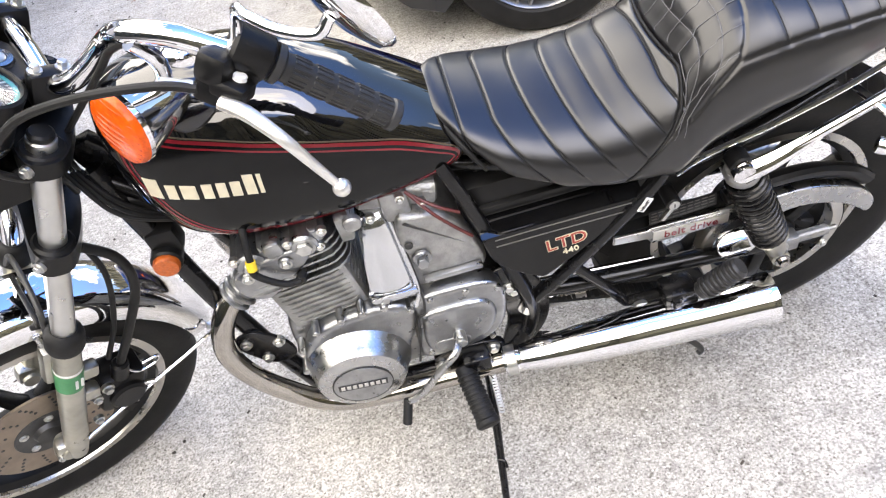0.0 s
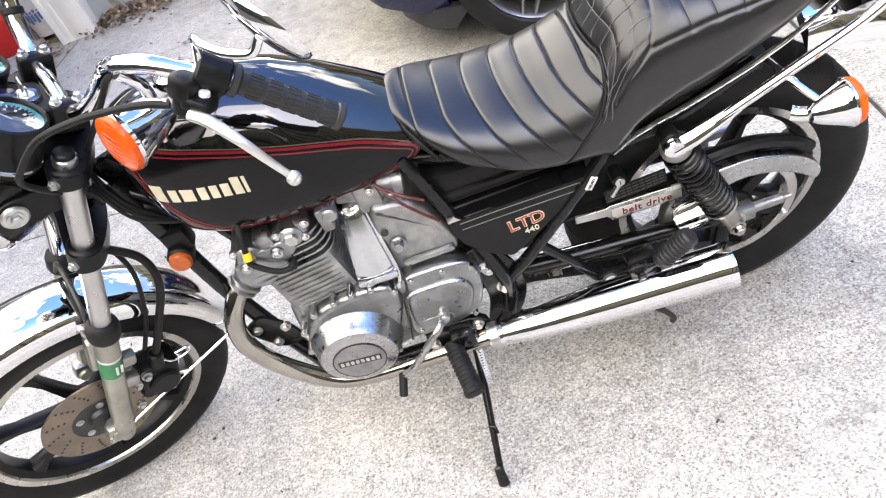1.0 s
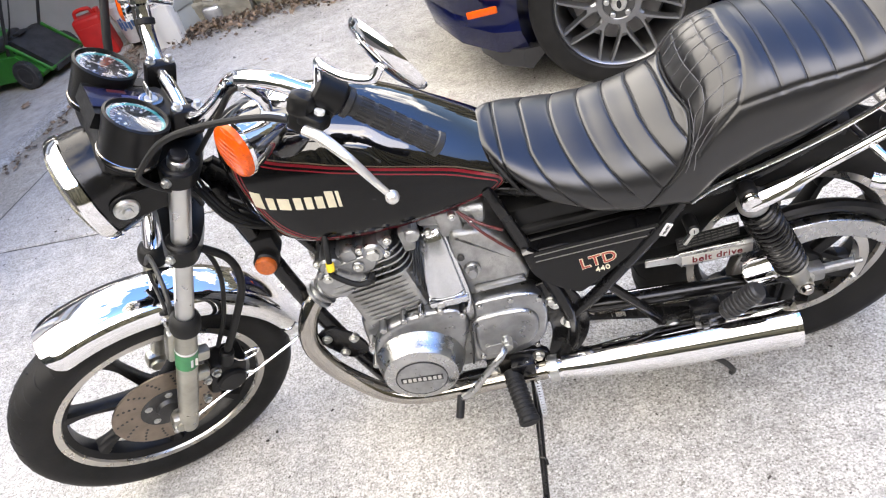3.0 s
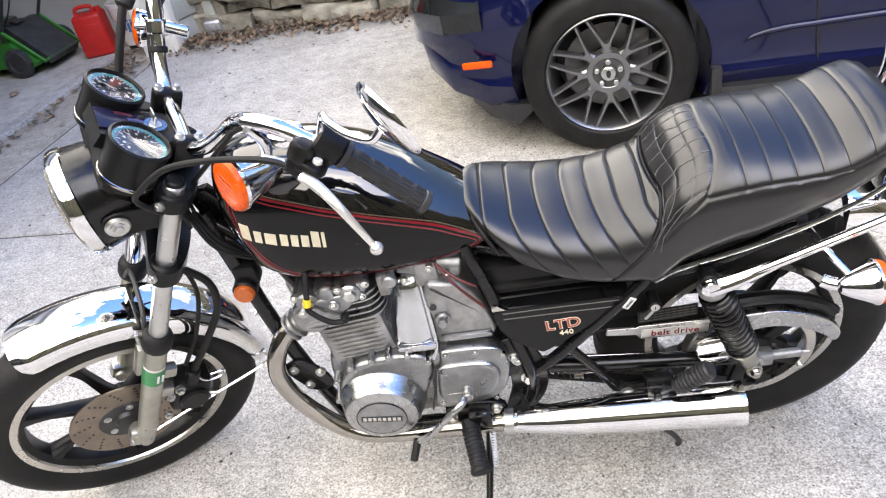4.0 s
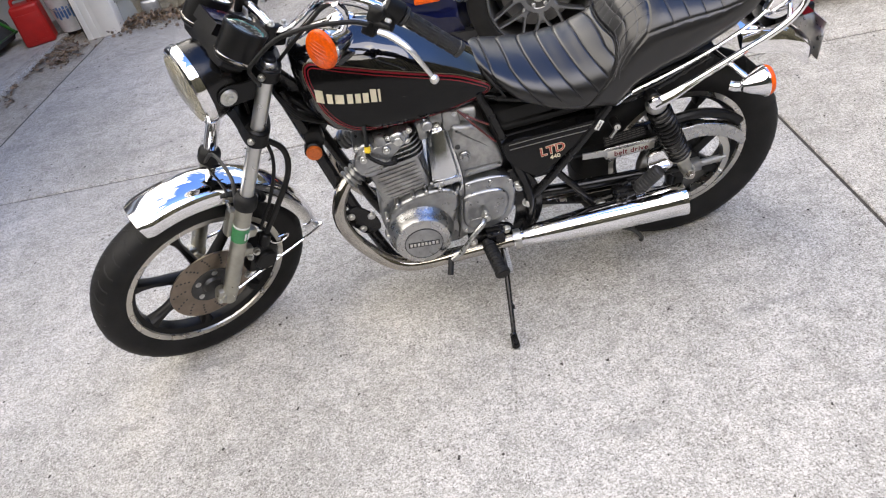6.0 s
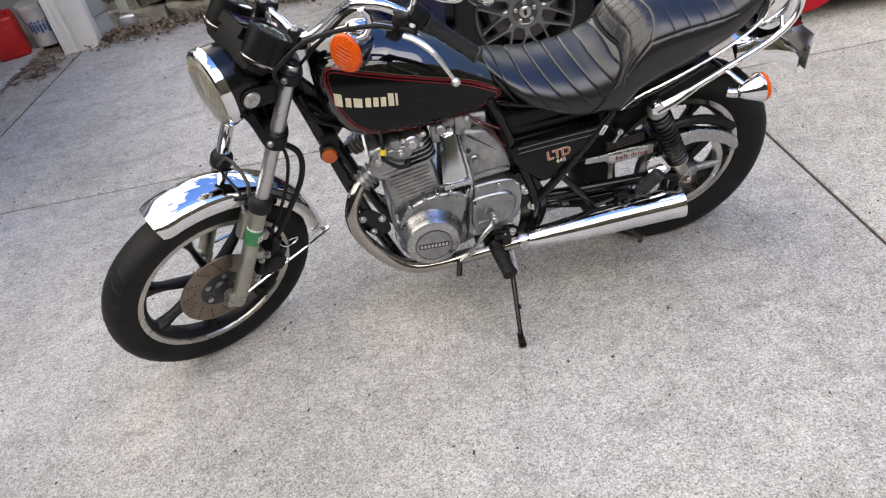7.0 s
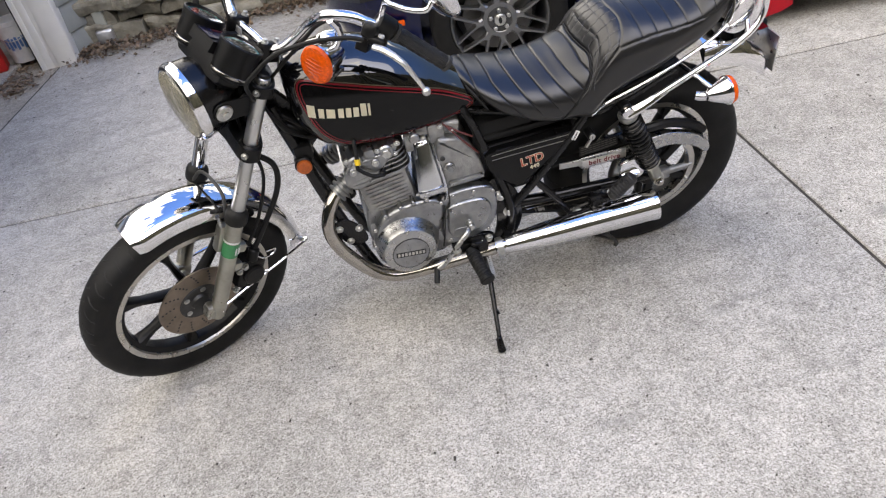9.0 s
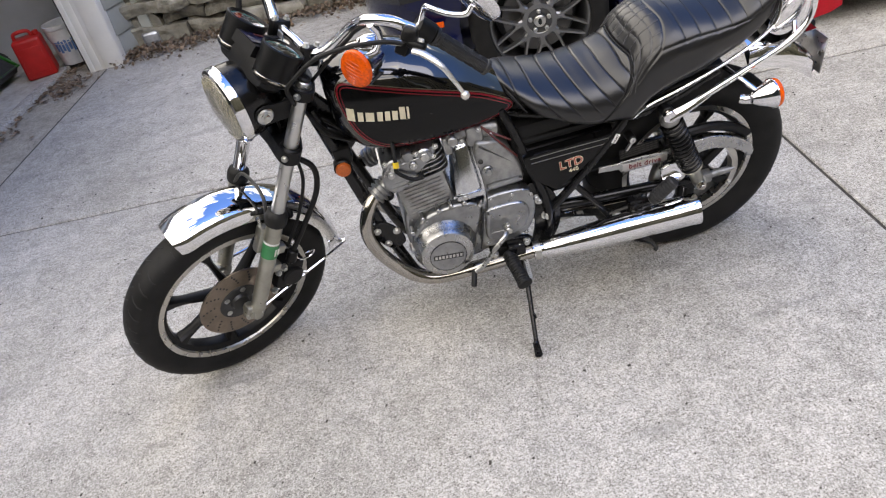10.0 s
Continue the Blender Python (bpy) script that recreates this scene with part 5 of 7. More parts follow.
gb = part("gearbox_top", plate(rounded([(-0.035, 0.48), (-0.030, 0.635), (0.0, 0.648), (0.05, 0.628), (0.085, 0.56), (0.090, 0.49), (0.02, 0.478)], 4), -0.118, 0.118, 0.012), ALLOY_DULL, bike, "sand-cast gearbox housing")
part("breather_cap", join(cyl((-0.006, -0.118, 0.558), (-0.006, -0.126, 0.558), 0.016, 24, 0.002), cyl((-0.006, -0.124, 0.558), (-0.006, -0.142, 0.564), 0.0095, 6, 0.001)), ALLOY, gb)
part("housing_screw", cyl((-0.020, -0.118, 0.592), (-0.020, -0.123, 0.592), 0.007, 16, 0.001), STEEL_DARK, gb)
part("housing_step", box((0.035, -0.124, 0.505), (0.10, 0.012, 0.012), 0.003), ALLOY, gb)
# carburettor and intake under the tank
cb = part("carburettor", join(cyl((-0.075, -0.07, 0.685), (0.045, -0.07, 0.655), 0.026, 24, 0.004), box((-0.02, -0.08, 0.665), (0.045, 0.05, 0.06), 0.008), cyl((-0.025, -0.075, 0.69), (-0.025, -0.075, 0.715), 0.024, 24, 0.004)), ALLOY_DULL, bike, "dull alloy carburettor under the tank")
for p in ((-0.06, -0.118, 0.672), (-0.01, -0.112, 0.690), (0.02, -0.11, 0.668)):
    part("carb_screw", bolt(p, (0, -1, 0), 0.005, 0.008), BOLT, cb)
part("fuel_tap", join(box((-0.10, -0.118, 0.672), (0.022, 0.02, 0.05), 0.005), cyl((-0.085, -0.125, 0.690), (-0.085, -0.14, 0.690), 0.014, 18, 0.003)), ALLOY_DULL, bike, "alloy fuel tap")
part("wire", tube([(0.0, -0.10, 0.69), (0.03, -0.125, 0.655), (0.055, -0.13, 0.62), (0.08, -0.13, 0.585)], 0.0028, 7, 6), WIRE_RED, bike, "dull red wire")
part("wire", tube([(-0.01, -0.09, 0.69), (0.035, -0.12, 0.665), (0.07, -0.125, 0.64)], 0.0028, 7, 6), WIRE_RED, bike, "dull red wire")
part("air_box", box((0.165, 0, 0.525), (0.19, 0.20, 0.26), 0.02), SATIN, bike, "black air box and battery box")
part("underseat_tray", box((0.30, 0, 0.605), (0.40, 0.22, 0.02), 0.006), SATIN, bike, "black seat base")

# side covers
for s in (-1, 1):
    o = rounded([(0.104, 0.577), (0.20, 0.579), (0.345, 0.575), (0.340, 0.552), (0.205, 0.452), (0.168, 0.446), (0.112, 0.500), (0.096, 0.548)], 3)
    cover = part("side_cover", plate(o, s * 0.138, s * 0.118, 0.004), PAINT_SIDE, bike, "black side cover with a red and white badge")
    rows = []
    for x, zt in ((0.092, 0.690), (0.12, 0.668), (0.16, 0.643), (0.20, 0.622), (0.25, 0.606), (0.30, 0.594), (0.352, 0.584)):
        rows.append([(x, s * (0.139 - 0.066 * u), 0.578 + min(0.020, zt + 0.012 - 0.578) * u) for u in (0, 0.15, 0.35, 0.55, 0.75, 1.0)] + [(x, s * 0.06, 0.575), (x, s * 0.10, 0.572)])
    part("cover_ledge", loft(rows), PAINT, cover, "glossy upper face of the cover", smooth=50)
    for dz in (0.0, 0.011):
        part("cover_line", tube([(0.112, s * 0.1385, 0.568 - dz * 1.4), (0.2, s * 0.1385, 0.569 - dz * 1.5), (0.335, s * 0.1385, 0.567 - dz * 1.5)], 0.0011, 6, 3), PIN_GREY, cover)
part("model_badge", text_bm("LTD", 0.038, face_left(0.224, -0.1388, 0.519, 0, 0, 4), 0.0009, 1.0, 0.0), LETTER_RED, bike, "red lettering on the side cover")
part("model_badge_edge", text_bm("LTD", 0.038, face_left(0.2246, -0.1384, 0.5185, 0, 0, 4), 0.0006, 1.0, 0.0014), LETTER, bike, "")
part("model_number", text_bm("440", 0.018, face_left(0.230, -0.1388, 0.494, 0, 0, 4), 0.0009, 1.05, 0.0002), LETTER, bike, "ivory number on the side cover")

# exhausts
for s in (-1, 1):
    P = [(-0.262, s * 0.078, 0.588), (-0.318, s * 0.093, 0.562), (-0.352, s * 0.113, 0.527), (-0.371, s * 0.130, 0.470), (-0.357, s * 0.140, 0.402), (-0.312, s * 0.146, 0.322), (-0.260, s * 0.153, 0.272), (-0.19, s * 0.160, 0.254), (-0.04, s * 0.166, 0.256), (0.09, s * 0.170, 0.262)]
    pipe = part("exhaust_pipe", tube(P, 0.0195, 20, 10), CHROME_OLD, bike, "chrome exhaust pipe")
    a, b = Vector((-0.262, s * 0.078, 0.588)), Vector((-0.334, s * 0.098, 0.552))
    collar = part("pipe_collar", cyl(a, a.lerp(b, 0.80), 0.024, 20), ALLOY_DULL, bike, "finned alloy exhaust collar")
    for k in range(4):
        q = a.lerp(b, 0.22 + 0.17 * k)
        part("collar_fin", cyl(q, q + (b - a).normalized() * 0.008, (0.0325, 0.031, 0.032, 0.0305)[k], 24, 0.003), ALLOY, collar)
    ma, mb = Vector((0.075, s * 0.170, 0.262)), Vector((0.572, s * 0.195, 0.272))
    q = (mb - ma).to_track_quat("Z", "Y").to_matrix().to_4x4()
    L_ = (mb - ma).length
    muf = part("muffler", lathe([(0.018, 0.0), (0.026, 0.002), (0.026, 0.03), (0.024, 0.034), (0.029, 0.06), (0.0335, 0.10), (0.038, 0.16), (0.0425, 0.26), (0.0455, L_ - 0.02), (0.047, L_ - 0.014), (0.047, L_), (0.044, L_), (0.040, L_ - 0.012), (0.0, L_ - 0.014)], 48, "z"), CHROME, bike, "tapered chrome muffler", Matrix.Translation(ma) @ q)
    part("muffler_clamp", join(lathe([(0.0265, 0.005), (0.0285, 0.006), (0.0285, 0.024), (0.0265, 0.025)], 32, "z"), cyl((0.0, -0.034, 0.015), (0.0, -0.026, 0.015), 0.007, 8)), BOLT, muf)
    part("muffler_hanger", join(box((0.42, s * 0.185, 0.222), (0.02, 0.012, 0.05), 0.003), tube([(0.405, s * 0.19, 0.215), (0.43, s * 0.20, 0.195), (0.445, s * 0.205, 0.170), (0.44, s * 0.205, 0.16)], 0.006, 10, 4)), STEEL_DARK, bike, "black muffler hanger")

# pegs, levers and stand
pb = part("peg_bracket", join(plate(rounded([(-0.045, 0.30), (0.0, 0.315), (0.075, 0.305), (0.085, 0.27), (0.04, 0.245), (-0.03, 0.26)], 3), -0.150, -0.135, 0.003), box((0.03, -0.165, 0.292), (0.05, 0.04, 0.04), 0.006)), FRAME, bike, "black footpeg bracket")
for x, z in ((-0.035, 0.276), (0.065, 0.292)):
    part("bracket_bolt", bolt((x, -0.152, z), (0, -1, 0), 0.009, 0.010), BOLT, pb)
p0, p1 = Vector((0.002, -0.170, 0.286)), Vector((0.020, -0.279, 0.249))
peg = part("footpeg", cyl(p0, p1, 0.0175, 24, 0.004, r2=0.0195), RUBBER, bike, "ribbed black rubber footpeg")
d = (p1 - p0).normalized()
for k in range(11):
    q = p0 + d * (0.02 + 0.009 * k)
    part("peg_rib", cyl(q, q + d * 0.005, 0.0205, 20, 0.001), RUBBER, peg)
part("peg_end", cyl(p1 - d * 0.012, p1 + d * 0.002, 0.0222, 24, 0.003), RUBBER, peg)
part("shift_lever", tube([(0.012, -0.165, 0.375), (0.0, -0.195, 0.375), (-0.03, -0.205, 0.352), (-0.075, -0.21, 0.305), (-0.108, -0.212, 0.285)], 0.0055, 10, 6, flat=1.3), ALLOY_POL, bike, "bright shift lever")
part("shift_shaft", join(cyl((0.014, -0.13, 0.375), (0.014, -0.182, 0.375), 0.011, 18, 0.002), bolt((0.014, -0.175, 0.392), (0, -1, 0), 0.005, 0.006)), BOLT, bike, "shift shaft clamp")
part("shift_toe", cyl((-0.108, -0.205, 0.288), (-0.122, -0.240, 0.258), 0.0085, 14, 0.002), RUBBER, bike, "black rubber toe piece")
tip = pose(0, BIKE_Y, 0, LEAN, 0, 0).inverted() @ Vector((0.003, 0.004, 0.012))
stand = part("side_stand", tube([(0.045, -0.150, 0.268), (0.040, -0.20, 0.228), tip + Vector((0.012, 0.05, 0.05)), tip + Vector((0.004, 0.01, 0.012))], [0.009, 0.0085, 0.007, 0.007], 12, 6), FRAME, bike, "black side stand resting on the concrete")
part("stand_foot", cyl((0, 0, -0.024), (0, 0, 0.026), 0.0095, 16, 0.004, r2=0.0075), FRAME, stand, "", Matrix.Translation(tip + Vector((0.004, 0.006, 0.016))) @ Matrix.Rotation(radians(-30), 4, "X") @ Matrix.Diagonal((1.25, 0.7, 1, 1)))
part("stand_tab", tube([tip + Vector((0.012, 0.085, 0.085)), tip + Vector((0.024, 0.08, 0.085)), tip + Vector((0.026, 0.07, 0.075))], 0.003, 8, 4), FRAME, stand)
bm = bmesh.new()
a, b = Vector((0.050, -0.155, 0.285)), Vector((0.048, -0.235, 0.205))
pts = []
for k in range(121):
    u = k / 120
    c = a.lerp(b, u)
    an = 2 * math.pi * 20 * u
    pts.append(c + Vector((math.cos(an), math.sin(an) * 0.7, math.sin(an) * 0.7)) * 0.0058)
tube(pts, 0.0013, 6, straight=True, bm=bm)
part("stand_spring", bm, BOLT, stand, "bright coil spring")
part("spring_hook", tube([(0.048, -0.17, 0.300), (0.040, -0.178, 0.312), (0.033, -0.176, 0.300), (0.036, -0.18, 0.27), (0.048, -0.19, 0.25)], 0.0022, 8, 6), CHROME, stand)
pp = part("passenger_peg", cyl((0.435, -0.190, 0.345), (0.495, -0.205, 0.413), 0.0165, 20, 0.004, r2=0.019), GRIP_RUBBER, bike, "ribbed black passenger peg folded up")
for k in range(8):
    q = Vector((0.435, -0.190, 0.345)).lerp(Vector((0.495, -0.205, 0.413)), 0.15 + 0.1 * k)
    e = Vector((0.060, -0.015, 0.068)).normalized()
    part("peg_rib", cyl(q, q + e * 0.005, 0.0205, 18, 0.001), GRIP_RUBBER, pp)
part("peg_clevis", join(box((0.41, -0.155, 0.318), (0.06, 0.05, 0.035), 0.007), bolt((0.40, -0.182, 0.318), (0, -1, 0), 0.008, 0.008), tube([(0.325, -0.13, 0.285), (0.37, -0.14, 0.30), (0.41, -0.15, 0.315)], 0.010, 10, 4)), FRAME, bike, "black passenger peg bracket")
part("peg_stay_bolt", bolt((0.345, -0.152, 0.288), (0, -1, 0), 0.010, 0.012), BOLT, bike, "")
# swingarm, belt drive and shocks
for s in (-1, 1):
    arm = part("swingarm", tube([(0.14, s * 0.085, 0.345), (0.25, s * 0.098, 0.338), (0.50, s * 0.105, 0.320), (0.625, s * 0.105, 0.312)], 0.017, 14, 5), FRAME, bike, "black swingarm")
    part("axle_adjuster", join(box((0.628, s * 0.112, 0.311), (0.05, 0.03, 0.034), 0.005), cyl((0.65, s * 0.112, 0.311), (0.712, s * 0.112, 0.311), 0.0105, 14, 0.002), cyl((0.70, s * 0.112, 0.311), (0.728, s * 0.112, 0.311), 0.005, 10)), ALLOY_DULL, arm, "dull alloy belt adjuster")
    part("axle_nut", bolt((0.6125, s * 0.127, 0.311), (0, s, 0), 0.013, 0.012), BOLT, arm)
    t, b = Vector((0.489, s * 0.158, 0.618)), Vector((0.604, s * 0.140, 0.318))
    u = (b - t).normalized()
    sh = part("shock_absorber", cyl(t + u * 0.02, b - u * 0.075, 0.0225, 24, 0.002), SATIN, bike, "shock absorber with a black coil spring")
    L_ = (b - t).length
    q = u.to_track_quat("Z", "Y").to_matrix().to_4x4()
    bm = bmesh.new()
    pts = []
    for k in range(241):
        v = k / 240
        an = 2 * math.pi * 13 * v
        pts.append((0.0270 * math.cos(an), 0.0270 * math.sin(an), 0.044 + (L_ - 0.125) * v))
    tube(pts, 0.0060, 10, straight=True, bm=bm)
    bm.transform(Matrix.Translation(t) @ q)
    part("coil_spring", bm, FRAME, sh, "black coil spring")
    part("spring_cap", lathe([(0.0, 0.014), (0.022, 0.016), (0.027, 0.022), (0.028, 0.036), (0.025, 0.042), (0.0, 0.042)], 32, "z", m=Matrix.Translation(t) @ q), ALLOY_DULL, sh, "grey metal spring cap")
    part("damper_body", lathe([(0.0, L_ - 0.085), (0.031, L_ - 0.085), (0.031, L_ - 0.077), (0.0185, L_ - 0.074), (0.0185, L_ - 0.022), (0.014, L_ - 0.014), (0.0, L_ - 0.014)], 32, "z", m=Matrix.Translation(t) @ q), SLIDER, sh, "silver damper body")
    for p, r in ((t, 0.017), (b, 0.0165)):
        part("shock_eye", cyl(p + Vector((0, -0.016, 0)), p + Vector((0, 0.016, 0)), r, 22, 0.003), SATIN if p is t else SLIDER, sh)
        part("eye_nut", bolt(p + Vector((0, s * 0.017, 0)), (0, s, 0), 0.0095, 0.010), CHROME_OLD, sh)

pulley = part("belt_pulley", lathe([(0.116, -0.098), (0.134, -0.098), (0.137, -0.094), (0.137, -0.070), (0.116, -0.070), (0.116, -0.098)], 64, "y", m=Matrix.Translation(R_AXLE)), RIM_LIP, bike, "large machined rear belt pulley")
bm = bmesh.new()
for k in range(5):
    a = 2 * math.pi * k / 5 + 0.5
    box((0.082, -0.084, 0), (0.08, 0.018, 0.028), 0.005, m=Matrix.Translation(R_AXLE) @ Matrix.Rotation(a, 4, "Y"), bm=bm)
part("pulley_web", join(bm, lathe([(0.0, -0.10), (0.045, -0.098), (0.05, -0.09), (0.05, -0.07), (0.0, -0.07)], 32, "y", m=Matrix.Translation(R_AXLE))), SATIN, pulley, "black pulley spider")
for k in range(5):
    a = 2 * math.pi * k / 5 + 0.5
    part("pulley_bolt", bolt(R_AXLE + Vector((0.125 * math.cos(a), -0.098, -0.125 * math.sin(a))), (0, -1, 0), 0.006, 0.006), BOLT, pulley)
bm = bmesh.new()
fp, rp, fr, rr_ = Vector((0.075, 0, 0.385)), R_AXLE, 0.048, 0.135
d = rp - fp
base = math.atan2(d.z, d.x)
off = math.asin((rr_ - fr) / d.length)
loop = []
for k in range(41):
    a = base + math.pi / 2 + off - (math.pi + 2 * off) * k / 40
    loop.append(rp + Vector((math.cos(a), 0, math.sin(a))) * rr_)
for k in range(21):
    a = base - math.pi / 2 - off - (math.pi - 2 * off) * k / 20
    loop.append(fp + Vector((math.cos(a), 0, math.sin(a))) * fr)
n = len(loop)
rings = []
for i in range(n):
    t = (loop[(i + 1) % n] - loop[i - 1]).normalized()
    o = Vector((t.z, 0, -t.x))
    rings.append([loop[i] + Vector((0, -0.096, 0)) - o * 0.003, loop[i] + Vector((0, -0.072, 0)) - o * 0.003, loop[i] + Vector((0, -0.072, 0)) + o * 0.004, loop[i] + Vector((0, -0.096, 0)) + o * 0.004])
belt = part("drive_belt", loft(rings + [rings[0]], caps=False), RUBBER, bike, "black toothed drive belt")
bm = bmesh.new()
lo0 = loop[40]
lo1 = loop[41]
for k in range(30):
    q = lo0.lerp(lo1, k / 29)
    box((q.x, -0.084, q.z + 0.005), (0.007, 0.023, 0.006), 0.001, bm=bm, segs=1)
part("belt_tooth", bm, RUBBER, belt)
ug = part("belt_guard", plate([(0.312, 0.428), (0.314, 0.446), (0.372, 0.442), (0.380, 0.446), (0.545, 0.440), (0.575, 0.450), (0.575, 0.405), (0.545, 0.402), (0.382, 0.405), (0.372, 0.420)], -0.107, -0.099, 0.003), ALLOY_POL, bike, "polished belt guard with dark red lettering")
part("guard_label", box((0, 0, 0), (0.135, 0.0016, 0.022), 0.0004, m=Matrix.Translation((0.450, -0.1076, 0.422)) @ Matrix.Rotation(radians(2), 4, "Y")), LETTER_GREY, ug)
part("guard_lettering", text_bm("belt drive", 0.0225, face_left(0.450, -0.1086, 0.421, 0, 0, -2), 0.0004, 1.1, 0.0004), PIN_RED, ug, "dark red lettering")
part("guard_decal", box((0, 0, 0), (0.118, 0.0016, 0.034), 0.0004, m=Matrix.Translation((0.436, -0.1, 0.469)) @ Matrix.Rotation(radians(-3), 4, "Y")), SATIN, ug, "dark caution label")
bm = bmesh.new()
for k in range(4):
    for j in range(9):
        box((-0.050 + 0.0125 * j, -0.0012, 0.011 - 0.0075 * k), (0.0085 + 0.002 * ((j + k) % 2), 0.0012, 0.0018), 0, m=Matrix.Translation((0.436, -0.1, 0.469)) @ Matrix.Rotation(radians(-3), 4, "Y"), bm=bm)
part("decal_line", bm, PIN_GREY, ug)
o = [(0.545, 0.456), (0.60, 0.462), (0.655, 0.459), (0.72, 0.435), (0.755, 0.408), (0.774, 0.383), (0.776, 0.362), (0.766, 0.352), (0.750, 0.366), (0.725, 0.386), (0.68, 0.408), (0.63, 0.418), (0.581, 0.410), (0.560, 0.412), (0.545, 0.430)]
lg = part("belt_guard", plate(rounded(o, 4), -0.126, -0.104, 0.004), ALLOY_POL, bike, "curved polished guard over the rear pulley")
part("guard_lip", tube([(0.505, -0.105, 0.474), (0.54, -0.105, 0.481), (0.60, -0.105, 0.486), (0.66, -0.105, 0.480), (0.72, -0.105, 0.455), (0.755, -0.105, 0.425)], 0.014, 10, 6, flat=1.6), SATIN, lg, "black upper guard")
part("chrome_bracket", join(plate(rounded([(0.49, 0.40), (0.545, 0.41), (0.565, 0.36), (0.54, 0.335), (0.50, 0.345)], 3), -0.135, -0.126, 0.002), box((0.53, -0.128, 0.35), (0.05, 0.016, 0.012), 0.003)), CHROME, bike, "chrome bracket by the shock")
lock = part("helmet_lock", cyl((0.400, -0.108, 0.541), (0.400, -0.146, 0.541), 0.0125, 24, 0.002), SATIN, bike, "small black lock with a bright key face")
part("key_face", cyl((0.400, -0.145, 0.541), (0.400, -0.1475, 0.541), 0.0088, 20, 0.0006), BOLT, lock)
part("key_slot", box((0.400, -0.1477, 0.541), (0.0018, 0.001, 0.008), 0, m=None), DIAL, lock)
part("lock_hook", box((0, 0, 0), (0.007, 0.008, 0.026), 0.001, m=Matrix.Translation((0.389, -0.143, 0.522)) @ Matrix.Rotation(radians(35), 4, "Y")), BOLT, lock)
tag = part("label_tag", box((0, 0, 0), (0.030, 0.002, 0.013), 0.0005, m=Matrix.Translation((0.351, -0.1485, 0.565)) @ Matrix.Rotation(radians(-58), 4, "Y")), WHITE_PL, bike, "white tag on the frame tube")
part("tag_print", text_bm("HELMET", 0.0068, face_left(0.351, -0.1497, 0.565, 0, 0, 58), 0.0004, 1.0, 0.0001), DIAL, tag)
part("rear_linkage", join(cyl((0.15, -0.08, 0.30), (0.45, -0.09, 0.285), 0.007, 10), cyl((0.15, -0.06, 0.33), (0.40, -0.07, 0.31), 0.006, 10)), CHROME_OLD, bike, "bright brake rod")
bm = bmesh.new()
for k in range(46):
    u = k / 45
    box((0.16 + 0.10 * u, -0.09, 0.285), (0.0016, 0.01, 0.01), 0, bm=bm)
part("return_spring", bm, BOLT, bike, "small coil spring")
part("centre_stand", tube([(0.12, -0.10, 0.225), (0.22, -0.12, 0.205), (0.33, -0.13, 0.20), (0.39, -0.14, 0.20)], 0.009, 10, 5), FRAME, bike, "black centre stand folded up")

# tail
rings = []
for k in range(41):
    a = radians(150 - 74 * k / 40)
    ring = []
    sec = [(-1.0, -1.0), (-1.02, -0.6), (-0.88, -0.22), (-0.5, -0.04), (0, 0), (0.5, -0.04), (0.88, -0.22), (1.02, -0.6), (1.0, -1.0)]
    sec += [(x * 0.96, y - 0.06 if y > -0.9 else y) for x, y in reversed(sec)]
    for x, y in sec:
        rr2 = 0.372 + y * 0.045
        ring.append((R_AXLE.x - 0.01 + rr2 * math.cos(a), x * 0.082, R_AXLE.z - 0.005 + rr2 * math.sin(a)))
    rings.append(ring)
rf = part("rear_fender", loft(rings), SATIN, bike, "black rear mudguard", smooth=50)
tail = loft([[(x, s * w, z) for s, z in ((-1.03, z0 - 0.070), (-1.02, z0 - 0.020), (-0.8, z0), (0, z0 + 0.006), (0.8, z0), (1.02, z0 - 0.020), (1.03, z0 - 0.070), (0.6, z0 - 0.012), (0, z0 - 0.006), (-0.6, z0 - 0.012))] for x, w, z0 in ((0.745, 0.104, 0.706), (0.77, 0.106, 0.704), (0.80, 0.108, 0.698), (0.86, 0.108, 0.680), (0.905, 0.106, 0.648), (0.935, 0.102, 0.622), (0.945, 0.096, 0.612))])
part("fender_tail", tail, CHROME, rf, "chrome rear fender tail", smooth=60)
tl = part("tail_light", loft([[(x, s * w, z) for s, z in ((-1, z0), (-1, z1), (1, z1), (1, z0))] for x, w, z0, z1 in ((0.880, 0.090, 0.712, 0.868), (0.902, 0.096, 0.708, 0.872), (0.906, 0.096, 0.708, 0.872))]), CHROME, bike, "square red tail light in a chrome frame", smooth=20)
bm = loft([[(x, s * w, z) for s, z in ((-1, z0), (-1, z1), (1, z1), (1, z0))] for x, w, z0, z1 in ((0.906, 0.093, 0.728, 0.866), (0.972, 0.091, 0.733, 0.860), (1.006, 0.086, 0.742, 0.838), (1.012, 0.078, 0.752, 0.824))])
part("red_lens", bm, RED_LENS, tl, "red plastic lens", smooth=20)
part("number_plate", box((0, 0, 0), (0.004, 0.15, 0.108), 0.003, m=Matrix.Translation((0.970, -0.025, 0.607)) @ Matrix.Rotation(radians(4), 4, "Y")), STEEL_BROWN, bike, "dark bare metal back of a number plate")
part("plate_bracket", join(box((0.955, 0, 0.665), (0.05, 0.06, 0.03), 0.006)), SATIN, bike, "black plate bracket")
